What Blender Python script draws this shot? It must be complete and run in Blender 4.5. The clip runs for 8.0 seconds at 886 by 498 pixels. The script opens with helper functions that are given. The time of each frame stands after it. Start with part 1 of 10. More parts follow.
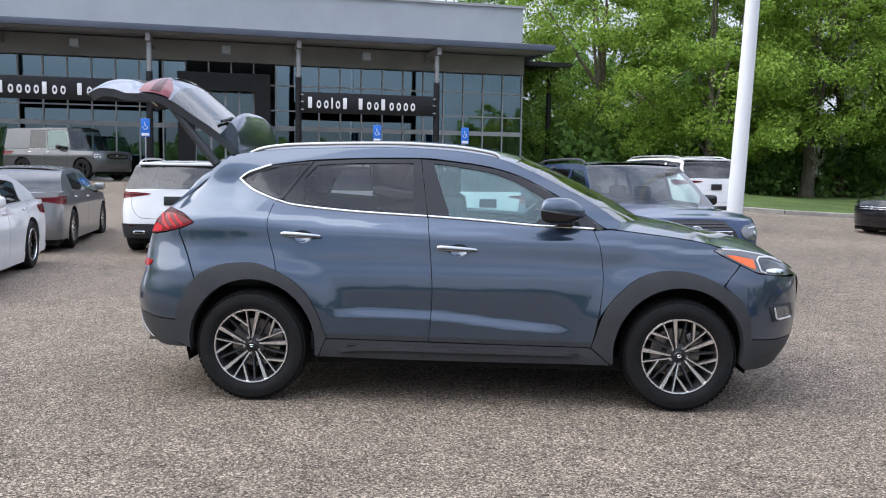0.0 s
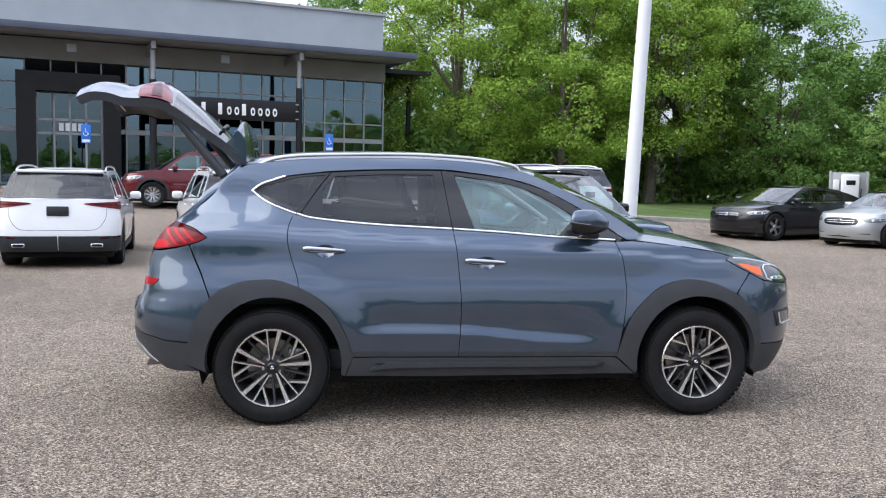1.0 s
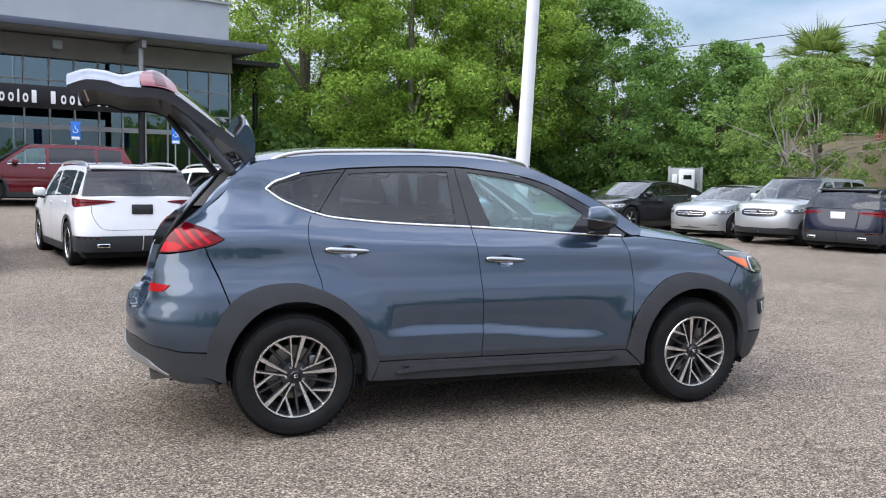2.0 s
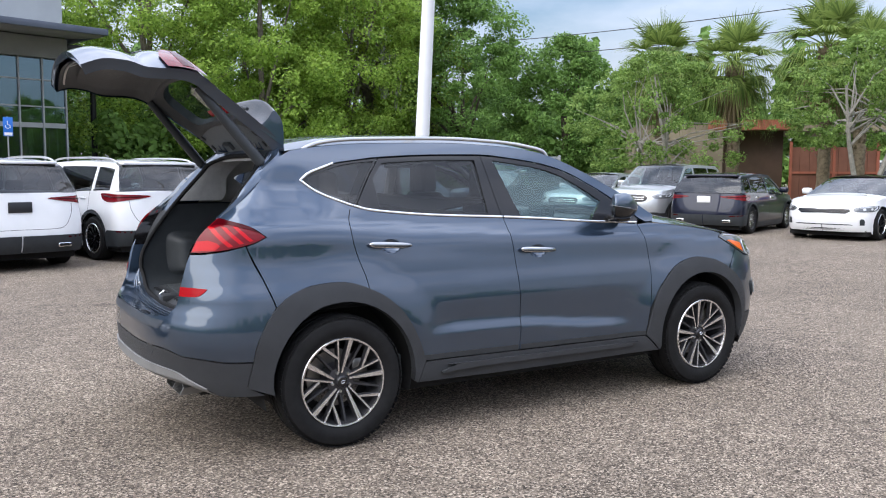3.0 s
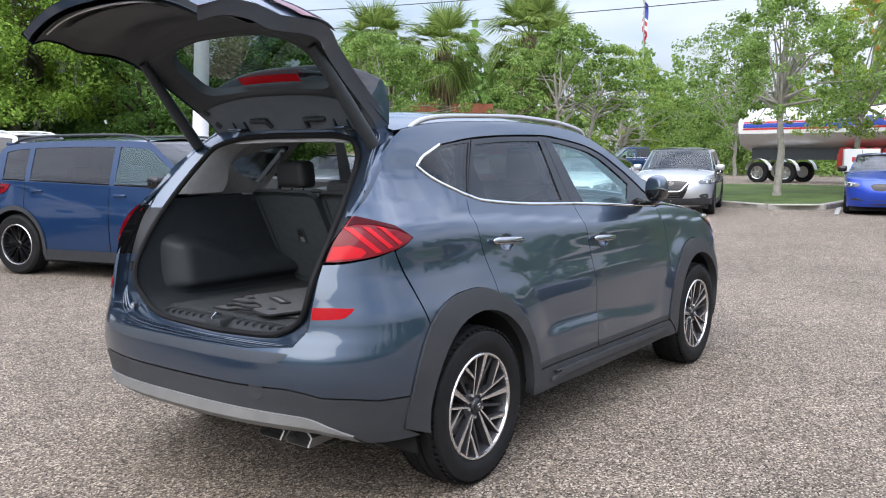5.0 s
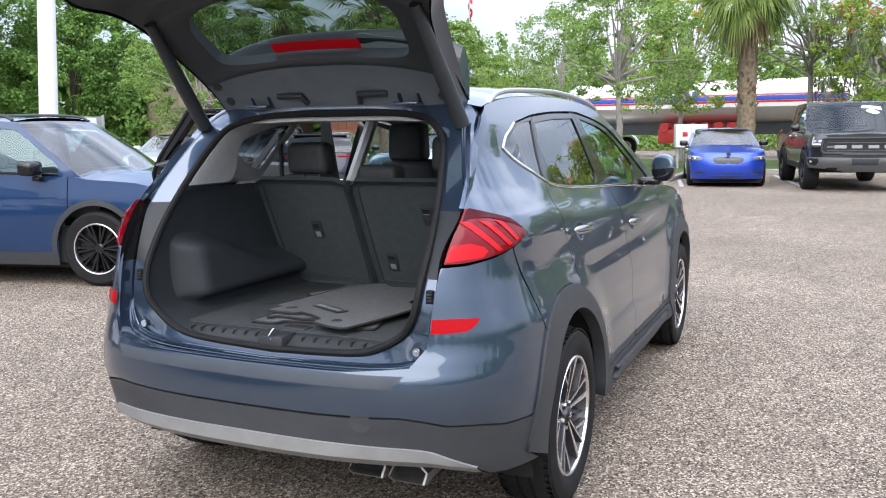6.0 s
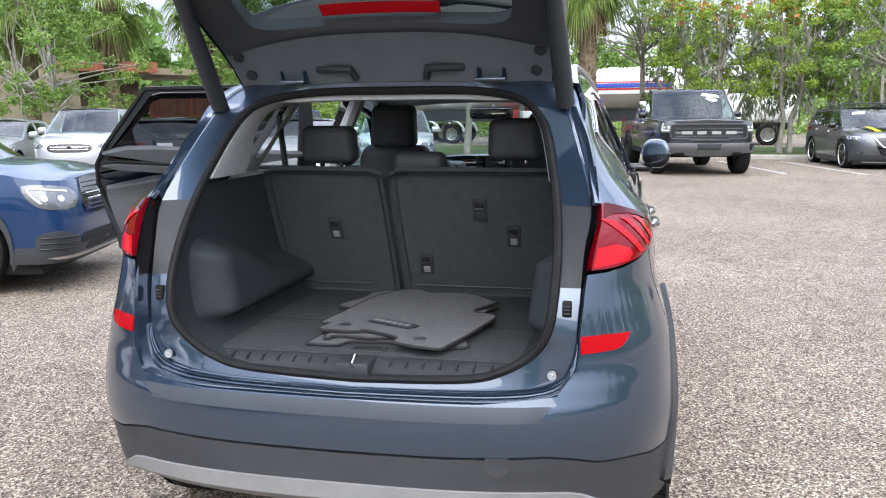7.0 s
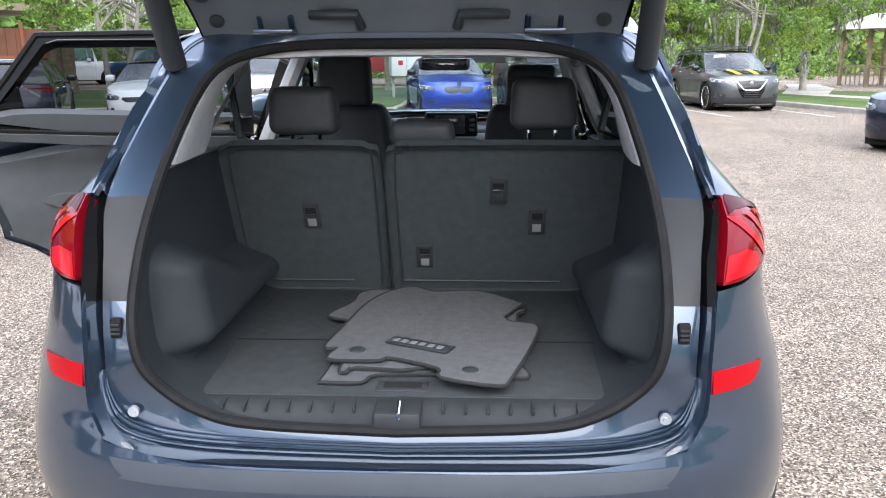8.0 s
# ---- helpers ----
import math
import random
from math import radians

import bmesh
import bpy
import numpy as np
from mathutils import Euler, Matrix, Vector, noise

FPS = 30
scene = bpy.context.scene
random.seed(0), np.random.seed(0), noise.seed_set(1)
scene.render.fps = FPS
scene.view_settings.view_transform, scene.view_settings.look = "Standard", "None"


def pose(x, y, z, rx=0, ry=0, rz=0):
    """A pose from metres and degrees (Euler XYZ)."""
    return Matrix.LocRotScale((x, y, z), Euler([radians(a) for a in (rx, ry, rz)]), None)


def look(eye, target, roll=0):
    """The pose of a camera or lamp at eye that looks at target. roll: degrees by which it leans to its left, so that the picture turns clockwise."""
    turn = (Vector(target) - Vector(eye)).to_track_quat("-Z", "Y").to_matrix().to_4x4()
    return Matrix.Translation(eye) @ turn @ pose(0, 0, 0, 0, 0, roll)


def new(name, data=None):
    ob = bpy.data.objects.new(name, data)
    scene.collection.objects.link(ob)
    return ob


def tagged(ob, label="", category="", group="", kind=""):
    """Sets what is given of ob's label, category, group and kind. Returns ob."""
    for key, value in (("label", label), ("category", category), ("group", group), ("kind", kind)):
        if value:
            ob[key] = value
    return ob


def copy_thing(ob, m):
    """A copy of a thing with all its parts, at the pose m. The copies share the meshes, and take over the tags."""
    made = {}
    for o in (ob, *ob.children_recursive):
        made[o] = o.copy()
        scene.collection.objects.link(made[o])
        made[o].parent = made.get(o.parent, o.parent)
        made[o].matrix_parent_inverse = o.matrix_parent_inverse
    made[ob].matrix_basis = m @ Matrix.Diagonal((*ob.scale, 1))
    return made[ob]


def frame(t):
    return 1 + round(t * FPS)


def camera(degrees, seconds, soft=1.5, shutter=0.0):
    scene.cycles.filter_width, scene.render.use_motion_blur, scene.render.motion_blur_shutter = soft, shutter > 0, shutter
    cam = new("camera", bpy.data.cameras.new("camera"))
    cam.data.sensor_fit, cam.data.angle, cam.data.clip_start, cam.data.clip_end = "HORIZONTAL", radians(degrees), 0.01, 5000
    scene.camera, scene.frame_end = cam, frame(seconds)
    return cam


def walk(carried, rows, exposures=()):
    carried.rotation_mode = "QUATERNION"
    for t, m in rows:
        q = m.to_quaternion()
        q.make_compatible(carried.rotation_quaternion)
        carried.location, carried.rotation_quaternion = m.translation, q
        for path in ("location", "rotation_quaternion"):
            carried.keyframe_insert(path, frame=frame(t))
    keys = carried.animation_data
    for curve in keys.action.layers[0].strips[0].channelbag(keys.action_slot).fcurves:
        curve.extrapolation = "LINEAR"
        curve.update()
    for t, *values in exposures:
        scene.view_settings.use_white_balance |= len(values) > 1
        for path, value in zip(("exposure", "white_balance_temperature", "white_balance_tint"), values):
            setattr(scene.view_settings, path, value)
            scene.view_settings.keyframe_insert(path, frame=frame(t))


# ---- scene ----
cam = camera(55.3, 8.0, 1.1)
PATH = [
    (0, (0.102, -6.1, 1.452), (0.012, -4.111, 1.272), 0.9),
    (0.5, (-0.48, -6.072, 1.465), (-0.399, -4.08, 1.298), 0.9),
    (1, (-1.058, -5.957, 1.468), (-0.769, -3.984, 1.309), 1.0),
    (1.5, (-1.633, -5.806, 1.469), (-1.138, -3.875, 1.309), 0.8),
    (1.7, (-1.845, -5.726, 1.468), (-1.273, -3.816, 1.306), 0.9),
    (2.8, (-2.95, -5.051, 1.462), (-1.997, -3.302, 1.283), 0.4),
    (3, (-3.124, -4.883, 1.443), (-2.097, -3.176, 1.26), 0.2),
    (3.5, (-3.536, -4.445, 1.449), (-2.345, -2.85, 1.254), 0.2),
    (4, (-3.863, -3.978, 1.468), (-2.538, -2.494, 1.265), -0.0),
    (4.5, (-4.113, -3.471, 1.475), (-2.663, -2.11, 1.263), -0.3),
    (4.7, (-4.216, -3.265, 1.456), (-2.699, -1.98, 1.238), -0.2),
    (5.8, (-4.461, -1.966, 1.442), (-2.696, -1.062, 1.18), -0.5),
    (6, (-4.463, -1.762, 1.463), (-2.656, -0.95, 1.183), -0.6),
    (6.5, (-4.394, -1.268, 1.458), (-2.521, -0.634, 1.16), -1.2),
    (7, (-4.295, -0.766, 1.451), (-2.365, -0.344, 1.137), -0.4),
    (7.5, (-4.063, -0.41, 1.47), (-2.108, -0.178, 1.118), -0.5),
    (8, (-3.748, -0.178, 1.505), (-1.801, -0.092, 1.055), -0.2),
]
EXPOSURES = [(0.0, 0.39), (1.5, 0.5), (3.0, 0.5), (4.5, 0.53), (6.0, 0.92), (7.0, 1.1), (8.0, 1.31)]
walk(cam, [(t, look(eye, target, roll)) for t, eye, target, roll in PATH], EXPOSURES)

# ---- light ----
world = bpy.data.worlds.new("sky")
scene.world = world
world.use_nodes = True
_n, _l = world.node_tree.nodes, world.node_tree.links
_bg = _n["Background"]
_sky = _n.new("ShaderNodeTexSky")
_sky.sky_type = "NISHITA"
_sky.sun_disc = False
SUN_ELEVATION, SUN_AZIMUTH = 46.0, 192.0
_sky.sun_elevation, _sky.sun_rotation = radians(SUN_ELEVATION), radians(90 - SUN_AZIMUTH)
_sky.air_density, _sky.dust_density, _sky.ozone_density = 1.0, 2.0, 1.5
# thin broken cloud over the blue
_tc = _n.new("ShaderNodeTexCoord")
_mp = _n.new("ShaderNodeMapping")
_mp.inputs["Scale"].default_value = (1.0, 1.0, 3.2)
_cl = _n.new("ShaderNodeTexNoise")
_cl.inputs["Scale"].default_value, _cl.inputs["Detail"].default_value, _cl.inputs["Roughness"].default_value = 2.3, 7, 0.55
_rp = _n.new("ShaderNodeValToRGB")
_rp.color_ramp.elements[0].position, _rp.color_ramp.elements[1].position = 0.27, 0.66
_mx = _n.new("ShaderNodeMix")
_mx.data_type = "RGBA"
_mx.inputs["B"].default_value = (7.0, 7.4, 8.8, 1)
_l.new(_tc.outputs["Generated"], _mp.inputs["Vector"])
_l.new(_mp.outputs["Vector"], _cl.inputs["Vector"])
_l.new(_cl.outputs["Fac"], _rp.inputs["Fac"])
_l.new(_rp.outputs["Color"], _mx.inputs["Factor"])
_l.new(_sky.outputs["Color"], _mx.inputs["A"])
# an overcast sky is about three times as bright overhead as at the horizon
_sz = _n.new("ShaderNodeSeparateXYZ")
_rg = _n.new("ShaderNodeMapRange")
_rg.inputs["From Min"].default_value, _rg.inputs["From Max"].default_value = 0.0, 0.9
_rg.inputs["To Min"].default_value, _rg.inputs["To Max"].default_value = 0.4, 2.05
_ml = _n.new("ShaderNodeMix")
_ml.data_type, _ml.blend_type = "RGBA", "MULTIPLY"
_ml.inputs["Factor"].default_value = 1
_l.new(_tc.outputs["Generated"], _sz.inputs["Vector"])
_l.new(_sz.outputs["Z"], _rg.inputs["Value"])
_l.new(_mx.outputs["Result"], _ml.inputs["A"])
_l.new(_rg.outputs["Result"], _ml.inputs["B"])
_l.new(_ml.outputs["Result"], _bg.inputs["Color"])
_bg.inputs["Strength"].default_value = 0.15

sun = new("sun", bpy.data.lights.new("sun", "SUN"))
sun.data.energy, sun.data.angle, sun.data.color = 1.85, radians(75), (1.0, 0.99, 0.955)
_a, _e = radians(SUN_AZIMUTH), radians(SUN_ELEVATION)
sun.matrix_world = look((20 * math.cos(_a), 20 * math.sin(_a), 40), (20 * math.cos(_a) - math.cos(_a) * math.cos(_e), 20 * math.sin(_a) - math.sin(_a) * math.cos(_e), 40 - math.sin(_e)))
scene.view_settings.exposure = 0.0

# ---- materials ----
def material(name, color=(0.5, 0.5, 0.5), rough=0.5, metal=0.0, coat=0.0, coat_rough=0.03, spec=0.5):
    m = bpy.data.materials.new(name)
    m.use_nodes = True
    b = m.node_tree.nodes["Principled BSDF"]
    b.inputs["Base Color"].default_value = (*color, 1)
    b.inputs["Roughness"].default_value = rough
    b.inputs["Metallic"].default_value = metal
    b.inputs["Coat Weight"].default_value = coat
    b.inputs["Coat Roughness"].default_value = coat_rough
    b.inputs["Specular IOR Level"].default_value = spec
    return m


def nodes_of(m):
    return m.node_tree.nodes, m.node_tree.links, m.node_tree.nodes["Principled BSDF"]


def add_noise(n, l, scale, detail=4.0, rough=0.55, coords="Object", vector=None):
    t = n.new("ShaderNodeTexNoise")
    t.inputs["Scale"].default_value, t.inputs["Detail"].default_value, t.inputs["Roughness"].default_value = scale, detail, rough
    if vector is None:
        c = n.new("ShaderNodeTexCoord")
        l.new(c.outputs[coords], t.inputs["Vector"])
    else:
        l.new(vector, t.inputs["Vector"])
    return t


def add_ramp(n, l, fac, stops):
    r = n.new("ShaderNodeValToRGB")
    e = r.color_ramp.elements
    while len(e) < len(stops):
        e.new(0.5)
    for k, (p, c) in zip(e, stops):
        k.position, k.color = p, (*c, 1)
    l.new(fac, r.inputs["Fac"])
    return r


def add_bump(n, l, b, height, strength, distance=0.01):
    k = n.new("ShaderNodeBump")
    k.inputs["Strength"].default_value, k.inputs["Distance"].default_value = strength, distance
    l.new(height, k.inputs["Height"])
    l.new(k.outputs["Normal"], b.inputs["Normal"])
    return k


def mottled(name, a, b_, scale, rough=0.6, bump=0.0, bump_scale=None, metal=0.0, coat=0.0, second=None, coords="Object"):
    """A surface whose colour wanders between a and b_ at two scales, with a fine relief."""
    m = material(name, a, rough, metal, coat, 0.03, 0.28)
    n, l, b = nodes_of(m)
    t = add_noise(n, l, scale, 6, 0.6, coords)
    r = add_ramp(n, l, t.outputs["Fac"], [(0.3, a), (0.7, b_)])
    out = r.outputs["Color"]
    if second:
        t2 = add_noise(n, l, second[0], 3, 0.5, coords)
        r2 = add_ramp(n, l, t2.outputs["Fac"], [(0.35, (second[1],) * 3), (0.65, (1, 1, 1))])
        x = n.new("ShaderNodeMix")
        x.data_type, x.blend_type = "RGBA", "MULTIPLY"
        x.inputs["Factor"].default_value = 1
        l.new(out, x.inputs["A"])
        l.new(r2.outputs["Color"], x.inputs["B"])
        out = x.outputs["Result"]
    l.new(out, b.inputs["Base Color"])
    if bump:
        t3 = add_noise(n, l, bump_scale or scale * 4, 4, 0.6, coords)
        add_bump(n, l, b, t3.outputs["Fac"], bump)
    return m


def car_paint(name, color, metal=0.0, rough=0.35, flake=0.0):
    m = material(name, color, rough, metal, 1.0, 0.02, 0.12)
    n, l, b = nodes_of(m)
    t = add_noise(n, l, 3.0, 3)
    lo = tuple(c * 0.93 for c in color)
    r = add_ramp(n, l, t.outputs["Fac"], [(0.3, lo), (0.7, color)])
    l.new(r.outputs["Color"], b.inputs["Base Color"])
    if flake:
        v = n.new("ShaderNodeTexVoronoi")
        v.inputs["Scale"].default_value = 900
        c = n.new("ShaderNodeTexCoord")
        l.new(c.outputs["Object"], v.inputs["Vector"])
        k = n.new("ShaderNodeBump")
        k.inputs["Strength"].default_value, k.inputs["Distance"].default_value = flake, 0.0005
        l.new(v.outputs["Distance"], k.inputs["Height"])
        l.new(k.outputs["Normal"], b.inputs["Normal"])
    return m


def car_glass(name, tint, rough=0.0, floor=0.06, sheen=(1, 1, 1)):
    """Thin tinted pane: what lies behind shows through, with the gloss growing at the edges."""
    m = bpy.data.materials.new(name)
    m.use_nodes = True
    n, l = m.node_tree.nodes, m.node_tree.links
    n.remove(n["Principled BSDF"])
    tr, gl, mx, fr, pw, ad = (n.new(k) for k in ("ShaderNodeBsdfTransparent", "ShaderNodeBsdfGlossy", "ShaderNodeMixShader", "ShaderNodeLayerWeight", "ShaderNodeMath", "ShaderNodeMath"))
    tr.inputs["Color"].default_value = (*tint, 1)
    gl.inputs["Roughness"].default_value = rough
    gl.inputs["Color"].default_value = (*sheen, 1)
    fr.inputs["Blend"].default_value = 0.5
    pw.operation, ad.operation = "POWER", "MULTIPLY_ADD"
    pw.inputs[1].default_value = 4.0
    ad.inputs[1].default_value, ad.inputs[2].default_value = 0.9, floor
    l.new(fr.outputs["Facing"], pw.inputs[0])
    l.new(pw.outputs["Value"], ad.inputs[0])
    l.new(ad.outputs["Value"], mx.inputs["Fac"])
    l.new(tr.outputs["BSDF"], mx.inputs[1])
    l.new(gl.outputs["BSDF"], mx.inputs[2])
    l.new(mx.outputs["Shader"], n["Material Output"].inputs["Surface"])
    return m


PAINT_HERO = car_paint("grey_blue_pearl_paint", (0.04, 0.0645, 0.104), 0.75, 0.32, 0.012)
PAINT_HERO.node_tree.nodes["Principled BSDF"].inputs["Coat IOR"].default_value = 1.75
PAINT_WHITE = car_paint("white_paint", (0.78, 0.79, 0.8), 0.0, 0.4)
PAINT_GREY = car_paint("grey_metallic_paint", (0.27, 0.275, 0.28), 0.6, 0.35)
PAINT_DARKGREY = car_paint("dark_grey_metallic_paint", (0.1, 0.105, 0.11), 0.6, 0.35)
PAINT_SILVER = car_paint("silver_metallic_paint", (0.5, 0.52, 0.54), 0.65, 0.33)
PAINT_BLACK = car_paint("black_paint", (0.008, 0.008, 0.01), 0.0, 0.3)
PAINT_NAVY = car_paint("navy_paint", (0.007, 0.009, 0.024), 0.3, 0.3)
PAINT_BLUE = car_paint("denim_blue_metallic_paint", (0.009, 0.031, 0.088), 0.2, 0.3)
PAINT_COBALT = car_paint("cobalt_blue_metallic_paint", (0.02, 0.06, 0.42), 0.45, 0.3)
PAINT_MAROON = car_paint("maroon_paint", (0.12, 0.01, 0.015), 0.4, 0.33)
# teal gloss colour and raised floor stand in for reflected sky and trees
GLASS_CLEAR = car_glass("clear_car_glass", (0.72, 0.92, 0.89), 0.0, 0.11, (0.8, 1.0, 0.98))
GLASS_TINT = car_glass("privacy_car_glass", (0.24, 0.26, 0.27), 0.0, 0.045)
GLASS_DARK = car_glass("dark_car_glass", (0.12, 0.13, 0.14))
GLASS_SCREEN = car_glass("windscreen_glass", (0.6, 0.68, 0.66))
CLADDING = mottled("grey_textured_plastic", (0.031, 0.0328, 0.0357), (0.039, 0.0408, 0.0447), 9, 0.5, 0.12, 700)
BLACK_PLASTIC = mottled("black_plastic", (0.029, 0.0335, 0.037), (0.037, 0.0415, 0.046), 12, 0.45, 0.08, 600)
GLOSS_BLACK = material("gloss_black_trim", (0.008, 0.008, 0.009), 0.08)
# near-black colour that stands in for shade in wheel wells, recesses and slots
SHADOW_BLACK = material("recess_shade_black", (0.004, 0.004, 0.004), 0.9)
RUBBER = mottled("tyre_rubber", (0.009, 0.009, 0.0095), (0.015, 0.015, 0.0155), 14, 0.65, 0.2, 220)
CHROME = material("chrome", (0.82, 0.83, 0.85), 0.07, 1.0)
DARK_CHROME = material("dark_chrome", (0.46, 0.47, 0.49), 0.09, 1.0)
SKID_SILVER = mottled("matt_silver_plastic", (0.19, 0.19, 0.188), (0.235, 0.235, 0.232), 8, 0.5, 0.04, 500, 0.25)
SATIN_METAL = material("satin_silver", (0.58, 0.58, 0.57), 0.32, 1.0)
ALLOY = material("machined_alloy", (0.78, 0.78, 0.79), 0.27, 1.0)
ALLOY_DARK = mottled("dark_alloy", (0.05, 0.05, 0.055), (0.075, 0.075, 0.08), 20, 0.35, 0.0, None, 0.6)
BRAKE_STEEL = material("brake_steel", (0.3, 0.29, 0.28), 0.35, 1.0)
RED_LENS = material("red_lens", (0.14, 0.002, 0.006), 0.08, 0.0, 0.45, 0.02, 0.1)
RED_LENS_DARK = material("dark_red_lens", (0.05, 0.001, 0.003), 0.12, 0.0, 0.06, 0.03, 0.12)
AMBER_LENS = material("amber_lens", (0.85, 0.13, 0.01), 0.15, 0.0, 1.0)
LAMP_CLEAR = material("clear_lamp_lens", (0.62, 0.64, 0.66), 0.12, 0.4, 1.0)
LAMP_SMOKE = material("grey_lamp_housing", (0.14, 0.145, 0.15), 0.15, 0.5, 1.0)
LAMP_DARK = material("smoked_lamp_lens", (0.05, 0.052, 0.056), 0.08, 0.3, 1.0)
PLATE_DARK = material("dark_plate_holder", (0.02, 0.021, 0.024), 0.4)
PLATE_WHITE = material("white_plate", (0.7, 0.7, 0.7), 0.4)
CARPET = mottled("black_carpet", (0.051, 0.06, 0.063), (0.068, 0.078, 0.082), 30, 0.95, 0.5, 900)
SEAT_BLACK = mottled("black_leather", (0.036, 0.039, 0.042), (0.047, 0.05, 0.053), 20, 0.5, 0.15, 300)
HEADLINER = mottled("grey_headliner", (0.36, 0.365, 0.37), (0.42, 0.425, 0.43), 30, 0.9, 0.2, 500)

GLASS_GATE = car_glass("rear_window_glass", (0.26, 0.31, 0.3))
JAMB_GREY = mottled("satin_grey_jamb_cover", (0.024, 0.026, 0.029), (0.031, 0.033, 0.036), 9, 0.5, 0.05, 500)
BUMPER_FILM = mottled("matt_protective_film", (0.042, 0.049, 0.06), (0.052, 0.06, 0.072), 7, 0.45)
# black plastic again, darkened to offset skylight on the upward-facing sill
PLASTIC_DARKENED = mottled("black_plastic_darkened", (0.026, 0.028, 0.03), (0.034, 0.036, 0.038), 12, 0.5, 0.08, 600)
UPPER_TRIM = mottled("grey_gate_head_trim", (0.1, 0.114, 0.128), (0.12, 0.135, 0.15), 10, 0.45, 0.08, 600)
# the same black carpet, darkened to offset strong light on the boot floor
CARPET_DARKENED = mottled("black_carpet_darkened", (0.034, 0.0385, 0.0405), (0.049, 0.0545, 0.057), 30, 0.95, 0.5, 900)
TRUCK_GREY = mottled("grey_steel_bumper", (0.1, 0.103, 0.107), (0.13, 0.134, 0.14), 5, 0.45, 0.0, None, 0.3)
STRIPE_YELLOW = material("yellow_vinyl_stripe", (0.62, 0.42, 0.02), 0.35)
STICKER_WHITE = material("white_screen_sticker", (0.75, 0.75, 0.75), 0.5)
# mirror colour darkened in place of the dark surroundings it would reflect
MIRROR_GLASS = material("mirror_glass_darkened", (0.07, 0.075, 0.08), 0.03, 1.0)
TIP_METAL = material("dull_exhaust_steel", (0.2, 0.198, 0.192), 0.5, 1.0)
RUBBER.node_tree.nodes["Principled BSDF"].inputs["Specular IOR Level"].default_value = 0.15
GATE_TRIM = mottled("dark_gate_trim", (0.034, 0.038, 0.042), (0.043, 0.047, 0.052), 12, 0.5, 0.1, 600)
REFLECTOR_RED = material("red_reflector", (0.3, 0.003, 0.007), 0.15, 0.0, 0.06, 0.03, 0.12)
DOOR_TRIM = mottled("grey_door_trim", (0.075, 0.081, 0.086), (0.09, 0.097, 0.103), 10, 0.5, 0.08, 600)
BADGE_GREY = material("grey_badge_thread", (0.22, 0.22, 0.22), 0.7)
LENS_BRIGHT = material("bright_red_lens", (0.46, 0.006, 0.012), 0.15, 0.0, 0.3, 0.02, 0.1)

# ---- mesh helpers ----
from mathutils import geometry


def obj(name, bm, mat, parent=None, label="", smooth=True, angle=None):
    me = bpy.data.meshes.new(name)
    bm.to_mesh(me)
    bm.free()
    me.materials.append(mat)
    if smooth:
        me.shade_smooth()
        if angle:
            me.set_sharp_from_angle(angle=radians(angle))
    ob = new(name, me)
    if parent is not None:
        ob.parent = parent
    if label:
        ob["label"] = label
    return ob


def part(name, bm, mat, parent, label="", smooth=True, angle=35):
    return obj(name, bm, mat, parent, label, smooth, angle)


def thing(name, label, category, m=None, group="", kind=""):
    e = new(name)
    e.empty_display_size = 0.2
    if m is not None:
        e.matrix_basis = m
    return tagged(e, label, category, group, kind)


def share(name, ob, m, parent, label=""):
    """Another object on the mesh of ob, at the pose m under parent."""
    k = new(name, ob.data)
    k.parent = parent
    k.matrix_basis = m
    if label:
        k["label"] = label
    return k


def grid_bm(fn, us, vs, bm=None, flip=False, wrap=False):
    bm = bm or bmesh.new()
    rows = [[bm.verts.new(fn(u, v)) for v in vs] for u in us]
    for i in range(len(us) - 1 + (1 if wrap else 0)):
        a, b = rows[i], rows[(i + 1) % len(us)]
        for j in range(len(vs) - 1):
            q = (a[j], b[j], b[j + 1], a[j + 1])
            try:
                bm.faces.new(q[::-1] if flip else q)
            except ValueError:
                pass
    return bm


def steps(a, b, n):
    return [a + (b - a) * i / n for i in range(n + 1)]


def box_bm(lo, hi, bevel=0.0, bm=None, m=None, segments=2):
    own = bmesh.new()
    r = bmesh.ops.create_cube(own, size=1.0)
    c, d = [(a + b) / 2 for a, b in zip(lo, hi)], [b - a for a, b in zip(lo, hi)]
    bmesh.ops.transform(own, matrix=Matrix.Translation(c) @ Matrix.Diagonal((*d, 1)), verts=r["verts"])
    if bevel:
        bmesh.ops.bevel(own, geom=own.edges[:], offset=bevel, segments=segments, affect="EDGES", profile=0.5)
    if m is not None:
        bmesh.ops.transform(own, matrix=m, verts=own.verts[:])
    if bm is None:
        return own
    me = bpy.data.meshes.new("tmp")
    own.to_mesh(me)
    own.free()
    bm.from_mesh(me)
    bpy.data.meshes.remove(me)
    return bm


